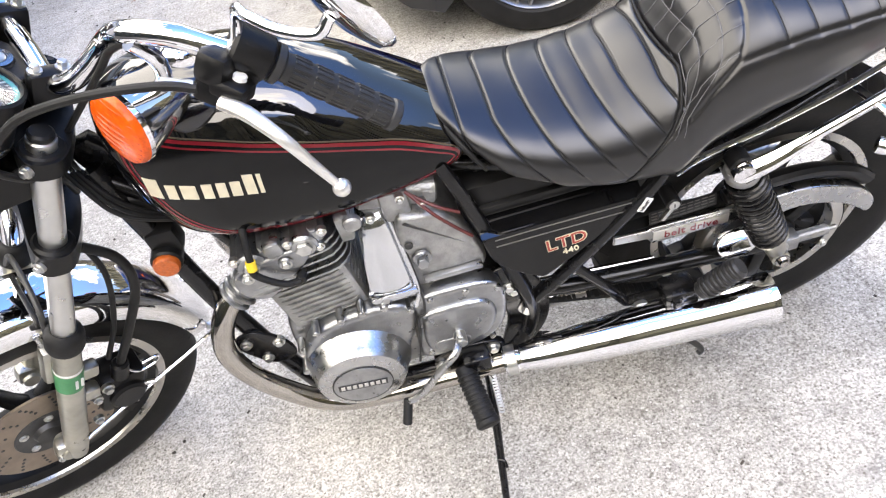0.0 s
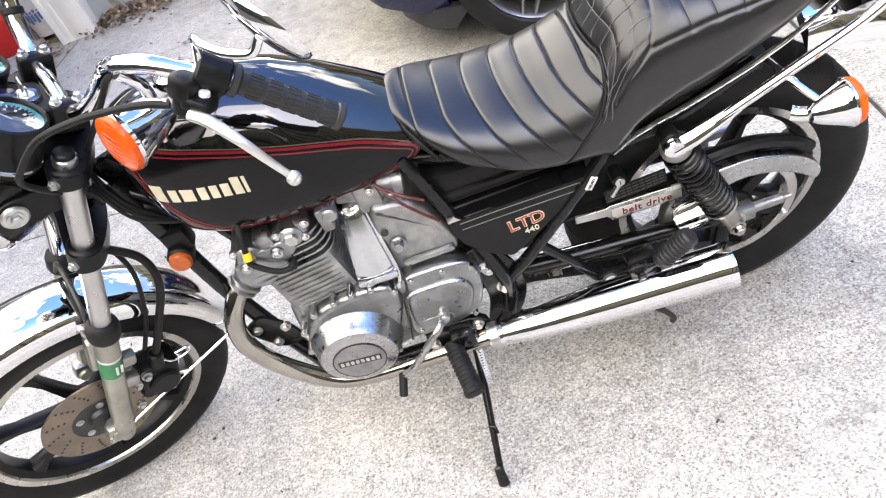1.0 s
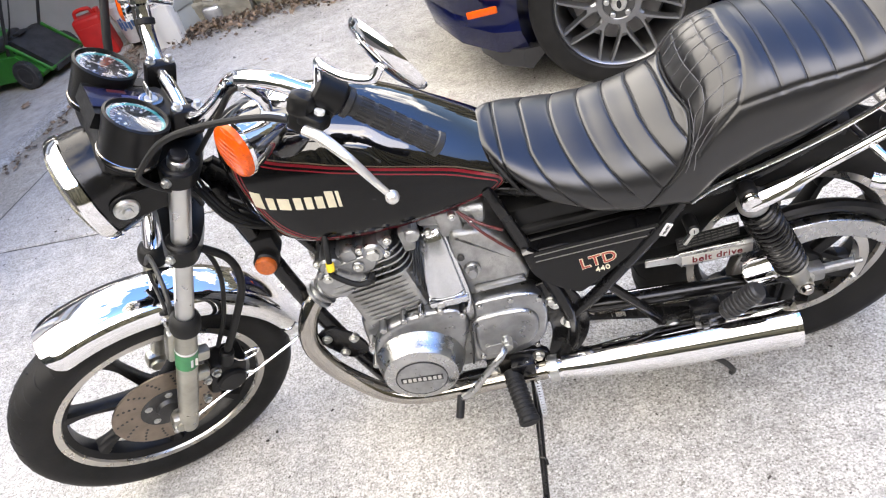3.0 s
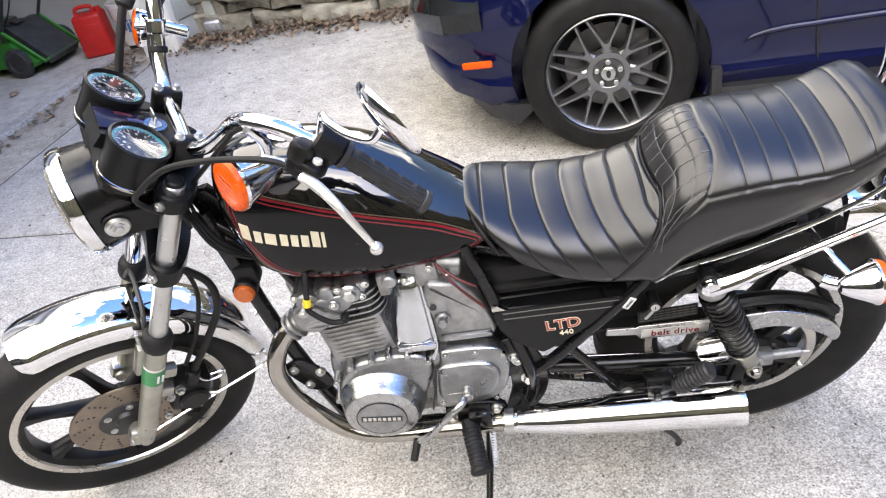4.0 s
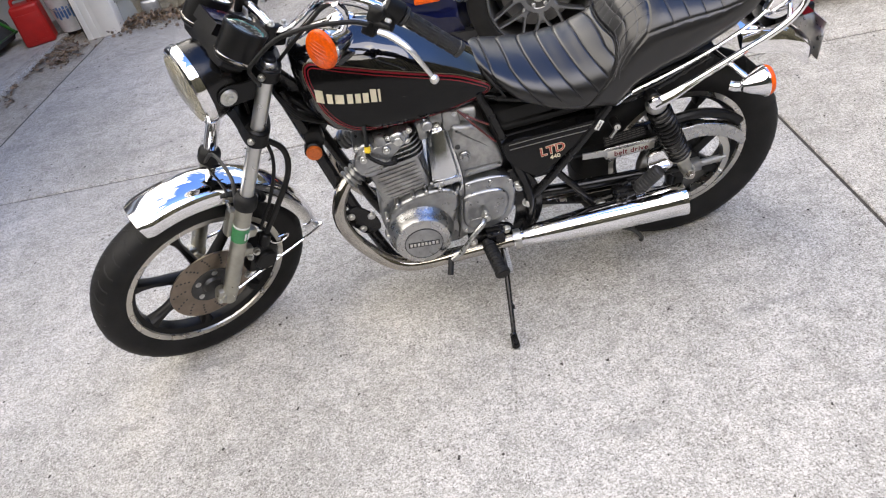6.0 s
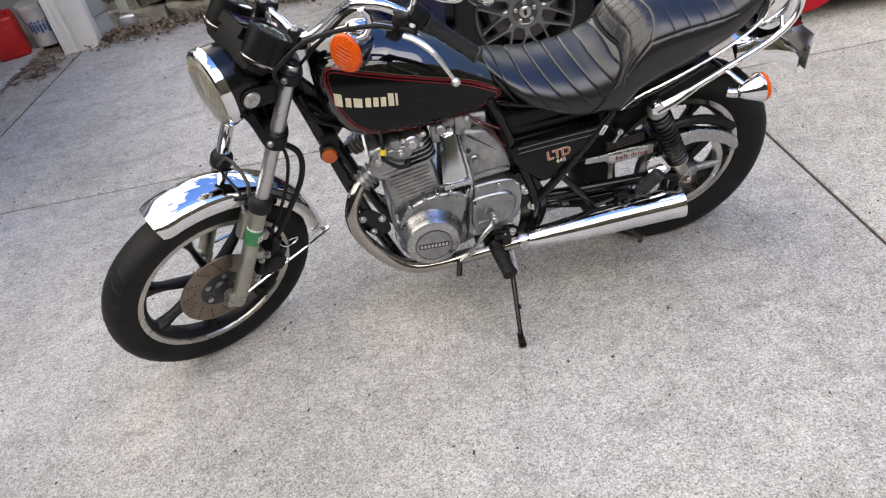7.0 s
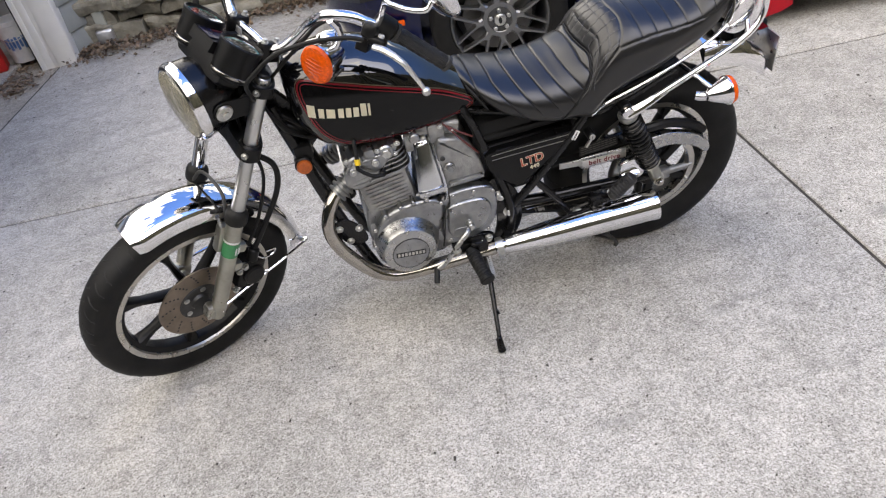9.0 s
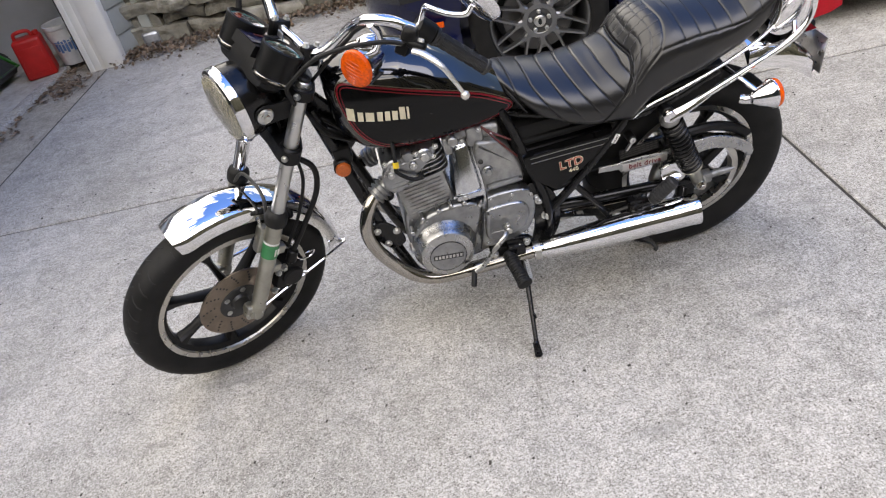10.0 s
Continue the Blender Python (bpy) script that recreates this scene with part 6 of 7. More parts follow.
rail = [(0.493, -0.172, 0.607), (0.525, -0.175, 0.618), (0.60, -0.172, 0.645), (0.70, -0.166, 0.680), (0.80, -0.158, 0.715), (0.855, -0.150, 0.745), (0.882, -0.144, 0.785), (0.885, -0.138, 0.84), (0.872, -0.128, 0.90), (0.862, -0.10, 0.945), (0.858, -0.05, 0.965), (0.857, 0, 0.968)]
path = smooth_path(rail, 8)
full = path + [Vector((p.x, -p.y, p.z)) for p in reversed(path[:-1])]
gr = part("grab_rail", tube(full, 0.0088, 14, straight=True), CHROME, bike, "looped chrome grab rail")
for s in (-1, 1):
    part("rail_end", join(tube([(0.488, s * 0.176, 0.606), (0.53, s * 0.178, 0.620), (0.60, s * 0.174, 0.646)], [0.016, 0.014, 0.009], 12, 5, flat=0.55), cyl((0.489, s * 0.168, 0.612), (0.489, s * 0.186, 0.612), 0.017, 20, 0.002)), CHROME, gr)
part("rail_brace", tube([(0.84, -0.146, 0.735), (0.86, -0.10, 0.77), (0.88, -0.05, 0.81), (0.87, 0.0, 0.85)], 0.006, 10, 5), CHROME, gr)
part("tail_plate", loft([[(0.80, -0.11, 0.70), (0.80, -0.105, 0.695), (0.93, -0.10, 0.70), (0.93, -0.105, 0.706)], [(0.80, 0.11, 0.70), (0.80, 0.105, 0.695), (0.93, 0.10, 0.70), (0.93, 0.105, 0.706)]]), CHROME, bike, "chrome plate under the tail", smooth=20)
ob_ = rounded([(0.786, 0.744), (0.797, 0.785), (0.826, 0.824), (0.856, 0.838), (0.878, 0.820), (0.880, 0.777), (0.860, 0.736), (0.822, 0.722)], 4)
rb = part("rail_bracket", plate(ob_, -0.120, -0.108, 0.005), CHROME, bike, "oval dished chrome bracket beside the tail light")
part("bracket_dish", plate([(0.833 + (x - 0.833) * 0.72, 0.78 + (z - 0.78) * 0.72) for x, z in ob_], -0.1235, -0.119, 0.003), CHROME, rb)
part("tail_light_base", box((0.868, 0, 0.775), (0.05, 0.15, 0.13), 0.015), SATIN, bike, "black tail light base")
rs = Vector((0.735, -0.236, 0.638))
sig = part("rear_turn_signal", lathe([(0.0, -0.058), (0.013, -0.057), (0.018, -0.051), (0.026, -0.036), (0.035, -0.014), (0.041, 0.0), (0.044, 0.002), (0.044, 0.006), (0.0, 0.006)], 40, "x"), CHROME, bike, "chrome rear turn signal with an amber lens", Matrix.Translation(rs) @ Matrix.Diagonal((0.9, 0.9, 0.9, 1)))
part("lens", lathe([(0.0425, 0.004), (0.043, 0.010), (0.040, 0.020), (0.030, 0.026), (0.0, 0.029), (0.0, 0.006), (0.0425, 0.004)], 40, "x"), AMBER, sig, "amber lens")
for k in range(-4, 5):
    z = 0.0085 * k
    hw = math.sqrt(0.038 ** 2 - z * z)
    part("lens_rib", tube([(0.0285 - 0.008 * (y * y + z * z) / 0.0015, y, z) for y in np.linspace(-hw, hw, 7)], 0.0014, 6, straight=True), AMBER_DEEP, sig)
part("signal_stem", tube([(-0.03, 0.0, -0.005), (-0.06, 0.02, -0.012), (-0.075, 0.03, -0.010)], 0.014, 14, 5), CHROME, sig)
part("signal_arm", tube([(-0.035, 0.005, 0.015), (-0.06, 0.06, 0.035), (-0.075, 0.13, 0.04)], 0.007, 10, 5), CHROME, sig)


# ---- ground ----
ASPH = mat("earth_and_lawn", (0.10, 0.10, 0.06), 0.9, 0.0, 0.4, 3, grain=0.004, grain_scale=60)
JOINT = mat("joint_dirt", (0.05, 0.044, 0.038), 0.95, 0.0, 0.4, 40)
SIDING = mat("grey_siding", (0.30, 0.31, 0.29), 0.6, 0.0, 0.08, 8)
TRIM = mat("white_trim_paint", (0.84, 0.82, 0.77), 0.5, 0.0, 0.06, 6)
WALL_IN = mat("garage_wall_paint", (0.44, 0.44, 0.43), 0.8, 0.0, 0.10, 3)
STONE = mat("fieldstone", (0.13, 0.118, 0.09), 0.88, 0.0, 0.3, 11, grain=0.012, grain_scale=45, color2=(0.37, 0.345, 0.28), island=0.22)
EARTH = mat("dark_earth", (0.05, 0.042, 0.034), 0.95, 0.0, 0.4, 20)
LEAF = mat("dry_leaves", (0.085, 0.055, 0.036), 0.8, 0.0, 0.4, 25, color2=(0.21, 0.15, 0.10), island=0.75)
SPOUT = mat("downspout_paint", (0.42, 0.43, 0.38), 0.5, 0.0, 0.1, 10)
ZINC = mat("crumpled_metal", (0.5, 0.5, 0.5), 0.4, 0.8, 0.2, 20)

ground = part("ground", box((0, 0, -0.36), (400, 400, 0.40), 0), ASPH, None, "", smooth=0)
tagged(ground, "grassy earth round the driveway", "ground", kind="structure")


def slab(name, poly, z0, z1, material, parent, edge=0.007):
    """A cast slab with worn edges over a polygon in plan."""
    bm = bmesh.new()
    lo = [bm.verts.new((x, y, z0)) for x, y in poly]
    hi = [bm.verts.new((x, y, z1)) for x, y in poly]
    n = len(poly)
    bm.faces.new(lo[::-1])
    bm.faces.new(hi)
    for i in range(n):
        j = (i + 1) % n
        bm.faces.new((lo[i], lo[j], hi[j], hi[i]))
    bmesh.ops.recalc_face_normals(bm, faces=bm.faces)
    if edge:
        rim = [e for e in bm.edges if all(abs(v.co.z - z1) < 1e-6 for v in e.verts)]
        bmesh.ops.bevel(bm, geom=rim, offset=edge, segments=3, affect="EDGES", profile=0.5)
    return part(name, bm, material, parent, smooth=40)


def jh(x):
    return 1.505 - 0.133 * x


def jr(y):
    return 1.160 + 0.064 * y


def jl(y):
    return -2.45 + 0.176 * (y - 2.0)


def jl2(y):
    return -2.75 + 0.195 * (y - 2.6)


g = 0.006
driveway = tagged(part("driveway", box((0, 0, -0.0765), (18, 18, 0.14), 0), JOINT, None, smooth=0), "pale concrete driveway cast in large slabs", "driveway", kind="structure")
near, far = -8.0, 8.8


def corner(fx, fy):
    """Where a joint running away meets a joint running across."""
    y = 1.5
    for _ in range(20):
        y = fy(fx(y))
    return fx(y), y


cl, cr = corner(jl, jh), corner(jr, jh)
slab("slab", [(jl(near) + g + 0.005, near), (jr(near) - g, near), (cr[0] - g, cr[1] - g), (cl[0] + g + 0.005, cl[1] - g)], -0.1, 0.0, CONCRETE, driveway)
slab("slab", [(cl[0] + g + 0.005, cl[1] + g), (cr[0] - g, cr[1] + g), (jr(far) - g, far), (jl(far) + g + 0.005, far)], -0.1, 0.0, CONCRETE, driveway)
slab("slab", [(jr(near) + g, near), (8.8, near), (8.8, jh(8.8) - g), (cr[0] + g, cr[1] - g)], -0.1, 0.0, CONCRETE, driveway)
slab("slab", [(cr[0] + g, cr[1] + g), (8.8, jh(8.8) + g), (8.8, far), (jr(far) + g, far)], -0.1, 0.0, CONCRETE, driveway)
slab("apron", [(jl2(1.0), 1.0), (jl(1.0) - g, 1.0), (jl(4.32) - g, 4.32), (jl2(4.32), 4.32)], -0.1, -0.004, CONCRETE_TAN, driveway)
slab("garage_lip", [(jl2(1.0) - 0.10, 1.0), (jl2(1.0), 1.0), (jl2(4.3), 4.3), (jl2(4.3) - 0.10, 4.3)], -0.1, 0.026, CONCRETE, driveway, 0.010)
gfloor = tagged(slab("garage_floor", [(-8.5, 1.0), (jl2(1.0) - 0.104, 1.0), (jl2(4.75) - 0.104, 4.75), (-8.5, 4.75)], -0.1, 0.022, CONCRETE_DARK, None, 0.012), "dark worn concrete garage floor", "floor", kind="structure")

# ---- house ----
def structure(name, bm, material, label, category, smooth=35):
    return tagged(part(name, bm, material, None, smooth=smooth), label, category, kind="structure")


structure("wall_north", box((-5.35, 4.83, 1.25), (6.3, 0.12, 2.9), 0), WALL_IN, "plain grey inner garage wall", "wall", 0)
structure("wall_west", box((-8.45, 2.6, 1.25), (0.12, 4.6, 2.9), 0), WALL_IN, "plain grey garage wall", "wall", 0)
structure("wall_south", box((-5.5, 1.02, 1.25), (5.8, 0.12, 2.9), 0), WALL_IN, "plain grey garage wall", "wall", 0)
structure("ceiling", box((-5.35, 2.9, 2.95), (6.4, 4.0, 0.10), 0), WALL_IN, "plain garage ceiling", "ceiling", 0)
structure("lintel", box((-2.38, 2.58, 2.72), (0.20, 3.2, 0.46), 0.004, m=Matrix.Translation((0, 0, 0))), TRIM, "white board over the garage opening", "trim", 0)
jm = Matrix.Translation((-2.07, 4.055, 0)) @ Matrix.Rotation(radians(-6), 4, "Z")
post = structure("door_jamb", box((-0.01, 0.10, 1.34), (0.27, 0.20, 2.7), 0.004), TRIM, "white painted garage door jamb", "trim")
post.matrix_basis = jm
for x, w, d in ((-0.125, 0.035, 0.014), (-0.075, 0.04, 0.006), (0.050, 0.14, 0.012)):
    part("moulding", box((x, -d / 2 + 0.001, 1.2), (w, d, 2.7), 0.002), TRIM, post)
part("stop_strip", box((-0.158, 0.06, 1.2), (0.025, 0.06, 2.7), 0.003), FRAME, post, "black weather strip")
SIDE_M = Matrix.Translation((-1.965, 4.105, 0)) @ Matrix.Rotation(radians(-32), 4, "Z")
sd = structure("siding_wall", box((-0.06, 0.17, 1.75), (0.12, 0.34, 3.7), 0), SIDING, "grey lap siding beside the garage", "wall", 0)
sd.matrix_basis = SIDE_M
for k in range(19):
    part("siding_board", box((0, 0, 0), (0.016, 0.30, 0.20), 0.002, m=Matrix.Translation((0.008, 0.16, 0.10 + 0.185 * k)) @ Matrix.Rotation(radians(-3.5), 4, "Y")), SIDING, sd)
part("corner_board", box((0.006, 0.345, 1.75), (0.05, 0.075, 3.6), 0.004), TRIM, sd, "white corner board")
structure("wall_east", box((-2.18, 5.58, 1.75), (0.16, 2.0, 3.7), 0), SIDING, "grey house wall", "wall", 0)
nj = structure("door_jamb_near", box((-2.49, 1.16, 1.2), (0.20, 0.16, 2.7), 0.006), TRIM, "white painted garage door jamb", "trim")
# unseen wall, added to close the garage front and keep off some sky
structure("added_gable", box((-2.50, 2.9, 3.30), (0.12, 3.9, 0.72), 0), SIDING, "unseen grey house wall added over the garage opening", "wall", 0)

ds = thing("downspout", "pale green-grey metal downspout with a crumpled foot", "downspout")
part("pipe", box((-1.745, 4.262, 1.75), (0.075, 0.055, 3.3), 0.010), SPOUT, ds)
bm = box((-1.740, 4.235, 0.06), (0.12, 0.11, 0.13), 0.02, segs=3)
for v in bm.verts:
    v.co += noise.noise_vector(v.co * 30) * 0.014
part("foot", bm, ZINC, ds, "crumpled bare metal foot")
part("strap", box((-1.745, 4.232, 0.62), (0.10, 0.012, 0.03), 0.003), SPOUT, ds)

# unseen woods round the plot, raised towards -y to dim sky and reflections
WOODS = mat("autumn_woods", (0.024, 0.025, 0.017), 0.9, 0.0, 0.5, 0.9, color2=(0.12, 0.112, 0.075))
rng = random.Random(21)
bm = bmesh.new()
n = 240
rows = []
for i in range(n):
    a = 2 * math.pi * i / n
    r0 = 13.5 + 1.5 * math.sin(3 * a + 1) + rng.uniform(-0.5, 0.5)
    top = 6.4 - 3.0 * math.sin(a) + 1.4 * noise.noise((6 * math.cos(a), 6 * math.sin(a), 0)) + 0.9 * rng.random()
    rows.append([(r0 + rng.uniform(-0.35, 0.35) + 0.9 * u * u) * 1.0 for u in (0, 0.2, 0.4, 0.6, 0.8, 1.0)] + [top, a])
for row in rows:
    row.append([bm.verts.new((row[j] * math.cos(row[7]), row[j] * math.sin(row[7]), -0.2 + row[6] * u)) for j, u in enumerate((0, 0.2, 0.4, 0.6, 0.8, 1.0))])
for i in range(n):
    p, q = rows[i][8], rows[(i + 1) % n][8]
    for j in range(5):
        bm.faces.new((p[j], q[j], q[j + 1], p[j + 1]))
structure("backdrop", bm, WOODS, "unseen bank of autumn woods added to dim low sky and darken reflections", "woods", 0)

# stone wall
wallm = Matrix.Translation((-1.96, 4.28, 0)) @ Matrix.Rotation(radians(-9.0), 4, "Z")
stone_wall = structure("stone_wall", box((4.2, 0.42, 0.55), (8.6, 0.50, 1.1), 0.02), EARTH, "low dry-laid fieldstone retaining wall", "wall")
stone_wall.matrix_basis = wallm
rng = random.Random(5)
z = 0.0
while z < 1.05:
    hgt = rng.uniform(0.07, 0.17)
    x = rng.uniform(-0.2, 0.05)
    while x < 8.3:
        wdt = rng.uniform(0.16, 0.62)
        tall = hgt * rng.uniform(0.86, 1.05)
        dep = rng.uniform(0.26, 0.36)
        bm = bmesh.new()
        bmesh.ops.create_cube(bm, size=1)
        bmesh.ops.subdivide_edges(bm, edges=list(bm.edges), cuts=6, use_grid_fill=True)
        off = Vector((rng.uniform(0, 90), rng.uniform(0, 90), rng.uniform(0, 90)))
        shear = rng.uniform(-0.35, 0.35)
        for v in bm.verts:
            c = v.co.copy()
            r = c.length / 0.5
            p = Vector(((c.x + shear * c.z * min(1, hgt / wdt)) * wdt, c.y * dep, c.z * (tall - 0.008))) * (1.0 - 0.09 * max(0, r - 1.0))
            ledge = 0.016 * round(noise.noise(Vector((p.x * 3, p.z * 16, 0)) + off) * 3) / 3
            v.co = p + noise.noise_vector(p * 4 + off) * 0.040 + noise.noise_vector(p * 13 + off) * 0.016 + noise.noise_vector(p * 31 + off) * 0.007 + Vector((0, ledge, 0))
        part("stone", bm, STONE, stone_wall, m=Matrix.Translation((x + wdt / 2, 0.14 + rng.uniform(-0.045, 0.035), z + tall / 2)) @ Matrix.Rotation(rng.uniform(-0.10, 0.10), 4, "Y"), smooth=22)
        x += wdt + rng.uniform(0.0, 0.012)
    z += hgt * 0.96

# leaf litter
def leaf_mesh(bm, p, size, rz, tilt):
    m_ = Matrix.Translation(p) @ Euler((tilt[0], tilt[1], rz)).to_matrix().to_4x4()
    pts = [(0, -0.5), (0.16, -0.28), (0.34, -0.22), (0.20, -0.02), (0.38, 0.16), (0.12, 0.18), (0.0, 0.5), (-0.12, 0.18), (-0.38, 0.16), (-0.20, -0.02), (-0.34, -0.22), (-0.16, -0.28)]
    c = bm.verts.new(m_ @ Vector((0, 0, 0.10 * size)))
    vs = [bm.verts.new(m_ @ Vector((x * size, y * size, size * 0.18 * (abs(x) * 2) ** 2 * (1 if i % 2 else -0.3)))) for i, (x, y) in enumerate(pts)]
    for i in range(12):
        bm.faces.new((c, vs[i], vs[(i + 1) % 12]))


bm = bmesh.new()
rng = random.Random(9)
for k in range(3600):
    t = rng.random() ** 1.3
    x = -2.02 + 6.0 * t
    y = 4.27 - 0.158 * (x + 2.0) - abs(rng.gauss(0, 0.10)) - 0.0
    if x < -1.4:
        y -= abs(rng.gauss(0, 0.07))
    leaf_mesh(bm, (x, y, 0.008 + rng.random() * 0.05), rng.uniform(0.018, 0.048), rng.uniform(0, 6.3), (rng.gauss(0, 0.6), rng.gauss(0, 0.6)))
for k in range(170):
    y = rng.uniform(2.4, 4.3) if k % 3 else rng.uniform(3.7, 4.25)
    x = jl2(y) + abs(rng.gauss(0, 0.06)) + 0.02
    leaf_mesh(bm, (x, y, 0.012), rng.uniform(0.02, 0.055), rng.uniform(0, 6.3), (rng.gauss(0, 0.3), rng.gauss(0, 0.3)))
for k in range(170):
    leaf_mesh(bm, (-2.36 + abs(rng.gauss(0, 0.09)), 3.80 + rng.gauss(0, 0.10), 0.010 + 0.02 * rng.random()), rng.uniform(0.018, 0.045), rng.uniform(0, 6.3), (rng.gauss(0, 0.4), rng.gauss(0, 0.4)))
lt = tagged(part("leaf_litter", bm, LEAF, None, smooth=0), "dry brown leaves swept against the stone wall", "leaves", kind="stuff")
for k, (x, y) in enumerate(((-2.964, 3.632), (-2.2, 3.75), (-1.2, 3.2), (-2.35, 3.0))):
    bm = bmesh.new()
    leaf_mesh(bm, (0, 0, 0.012), 0.10 if k == 0 else 0.05, 1.2 * k, (0.1, 0.15))
    tagged(part("fallen_leaf", bm, LEAF, None, m=Matrix.Translation((x, y, 0.024 if x < -2.7 else 0.0)), smooth=0), "curled dry brown oak leaf on the concrete", "leaf", "fallen leaves")
bm = bmesh.new()
rng = random.Random(3)
for k in range(1300):
    x, y = rng.uniform(-2.4, 2.6), -1.2 + 5.2 * rng.random() ** 0.6
    s = rng.uniform(0.0015, 0.0045) * (1.6 if rng.random() < 0.12 else 1)
    box((0, 0, 0), (s * rng.uniform(1, 2.4), s, s * 0.6), 0, m=Matrix.Translation((x, y, s * 0.25)) @ Matrix.Rotation(rng.uniform(0, 3), 4, "Z"), bm=bm)
tagged(part("grit", bm, EARTH, None, smooth=0), "dark grit and twigs on the driveway", "grit", kind="stuff")

# ---- lawn mower, can and bucket ----
GREEN = mat("green_mower_paint", (0.024, 0.17, 0.02), 0.4, 0.0, 0.15, 10)
GREEN_DK = mat("dusty_black_plastic", (0.03, 0.03, 0.03), 0.6, 0.0, 0.4, 14)
RED_PL = mat("red_plastic", (0.45, 0.015, 0.012), 0.4, 0.0, 0.12, 12)
LABEL_BL = mat("blue_print", (0.10, 0.20, 0.42), 0.5)

mw = thing("lawn_mower", "green lawn mower with a black folded handle and grass flap", "lawn mower", pose(-3.22, 4.26, 0.022, 0, 0, -14) @ Matrix.Diagonal((0.88, 0.88, 0.88, 1)))
deck = part("deck", loft([[(x, y * w, z) for x, z in ((-0.36, 0.10), (-0.33, 0.24), (-0.1, 0.27), (0.22, 0.26), (0.40, 0.10), (0.38, 0.07), (-0.34, 0.07))] for y, w in ((-0.25, 1), (-0.22, 1), (0.22, 1), (0.25, 1))]), GREEN, mw, "green deck", smooth=30)
part("motor_cover", lathe([(0.0, 0.42), (0.12, 0.41), (0.16, 0.36), (0.17, 0.27), (0.17, 0.24), (0.0, 0.24)], 28, "z", m=Matrix.Translation((-0.14, 0, 0))), GREEN, mw)
part("motor", box((-0.14, 0, 0.33), (0.36, 0.30, 0.10), 0.03), GREEN_DK, mw)
fl = part("rear_flap", loft([[(x, y, z) for x, z in ((0.14, 0.36), (0.20, 0.36), (0.48, 0.10), (0.46, 0.06), (0.16, 0.26))] for y in (-0.17, 0.17)]), GREEN_DK, mw, "dusty black rear flap", smooth=25)
part("flap_frame", tube([(0.18, -0.215, 0.345), (0.46, -0.215, 0.10), (0.46, 0.215, 0.10), (0.18, 0.215, 0.345)], 0.015, 10, 1, straight=True), GREEN, fl)
part("flap_catch", box((0.20, -0.04, 0.375), (0.07, 0.10, 0.02), 0.006), GREEN_DK, fl)
for x, y in ((-0.30, -0.27), (0.26, -0.27), (-0.30, 0.27), (0.26, 0.27)):
    wh = part("mower_wheel", lathe([(0.0, -0.022), (0.06, -0.022), (0.07, -0.030), (0.10, -0.030), (0.112, -0.020), (0.112, 0.020), (0.10, 0.030), (0.0, 0.030)], 36, "y", m=Matrix.Translation((x, y, 0.112))), GREEN_DK, mw, "dusty black wheel")
    bm = bmesh.new()
    for k in range(24):
        a = 2 * math.pi * k / 24
        box((0.112, 0, 0), (0.008, 0.044, 0.012), 0.002, m=Matrix.Translation((x, y, 0.112)) @ Matrix.Rotation(a, 4, "Y"), bm=bm, segs=1)
    part("wheel_lug", bm, GREEN_DK, wh)
for s in (-1, 1):
    part("handle_bar", tube([(0.10, s * 0.20, 0.22), (0.36, s * 0.22, 0.62), (0.62, s * 0.22, 0.98)], 0.013, 10, 3), GREEN_DK, mw, "black handle")
part("handle_grip", tube([(0.62, -0.22, 0.98), (0.66, -0.15, 1.03), (0.66, 0.15, 1.03), (0.62, 0.22, 0.98)], 0.015, 10, 3), GREEN_DK, mw)
part("control_cable", tube([(0.60, -0.18, 0.97), (0.42, -0.10, 0.75), (0.30, -0.16, 0.50), (0.12, -0.10, 0.36)], 0.006, 8, 6), GREEN_DK, mw)

can = thing("fuel_can", "red plastic fuel can standing on the garage floor", "fuel can", pose(-2.585, 4.235, 0.022, 0, 0, 10) @ Matrix.Diagonal((0.78, 0.85, 0.86, 1)))
bm = box((0, 0, 0.17), (0.28, 0.20, 0.34), 0.03, segs=4)
for v in bm.verts:
    if v.co.z > 0.25:
        v.co.x *= 0.93
part("body", bm, RED_PL, can)
part("handle", tube([(-0.10, 0, 0.33), (-0.08, 0, 0.385), (0.04, 0, 0.385), (0.06, 0, 0.33)], 0.016, 10, 4), RED_PL, can)
part("cap", cyl((0.10, 0, 0.335), (0.10, 0, 0.375), 0.028, 20, 0.004), RED_PL, can)
part("panel", box((0, -0.101, 0.16), (0.20, 0.006, 0.22), 0.01), RED_PL, can)

bk = thing("bucket", "white plastic bucket with blue print", "bucket", pose(-2.37, 4.40, 0.022, 0, 0, 0))
part("pail", lathe([(0.0, 0.004), (0.105, 0.0), (0.128, 0.27), (0.136, 0.275), (0.136, 0.30), (0.130, 0.305), (0.124, 0.30), (0.102, 0.012), (0.0, 0.012)], 36, "z"), WHITE_PL, bk)
bm = bmesh.new()
for k in range(9):
    a = radians(-120 + 12 * k)
    box((0.1195, 0, 0.15), (0.003, 0.018, 0.10 if k % 2 else 0.07), 0.0005, m=Matrix.Rotation(a, 4, "Z"), bm=bm)
part("print", bm, LABEL_BL, bk, "blue print")
part("bail", tube([(-0.134, 0, 0.285), (-0.10, -0.09, 0.20), (0.0, -0.14, 0.17), (0.10, -0.09, 0.20), (0.134, 0, 0.285)], 0.003, 8, 6), BOLT, bk)

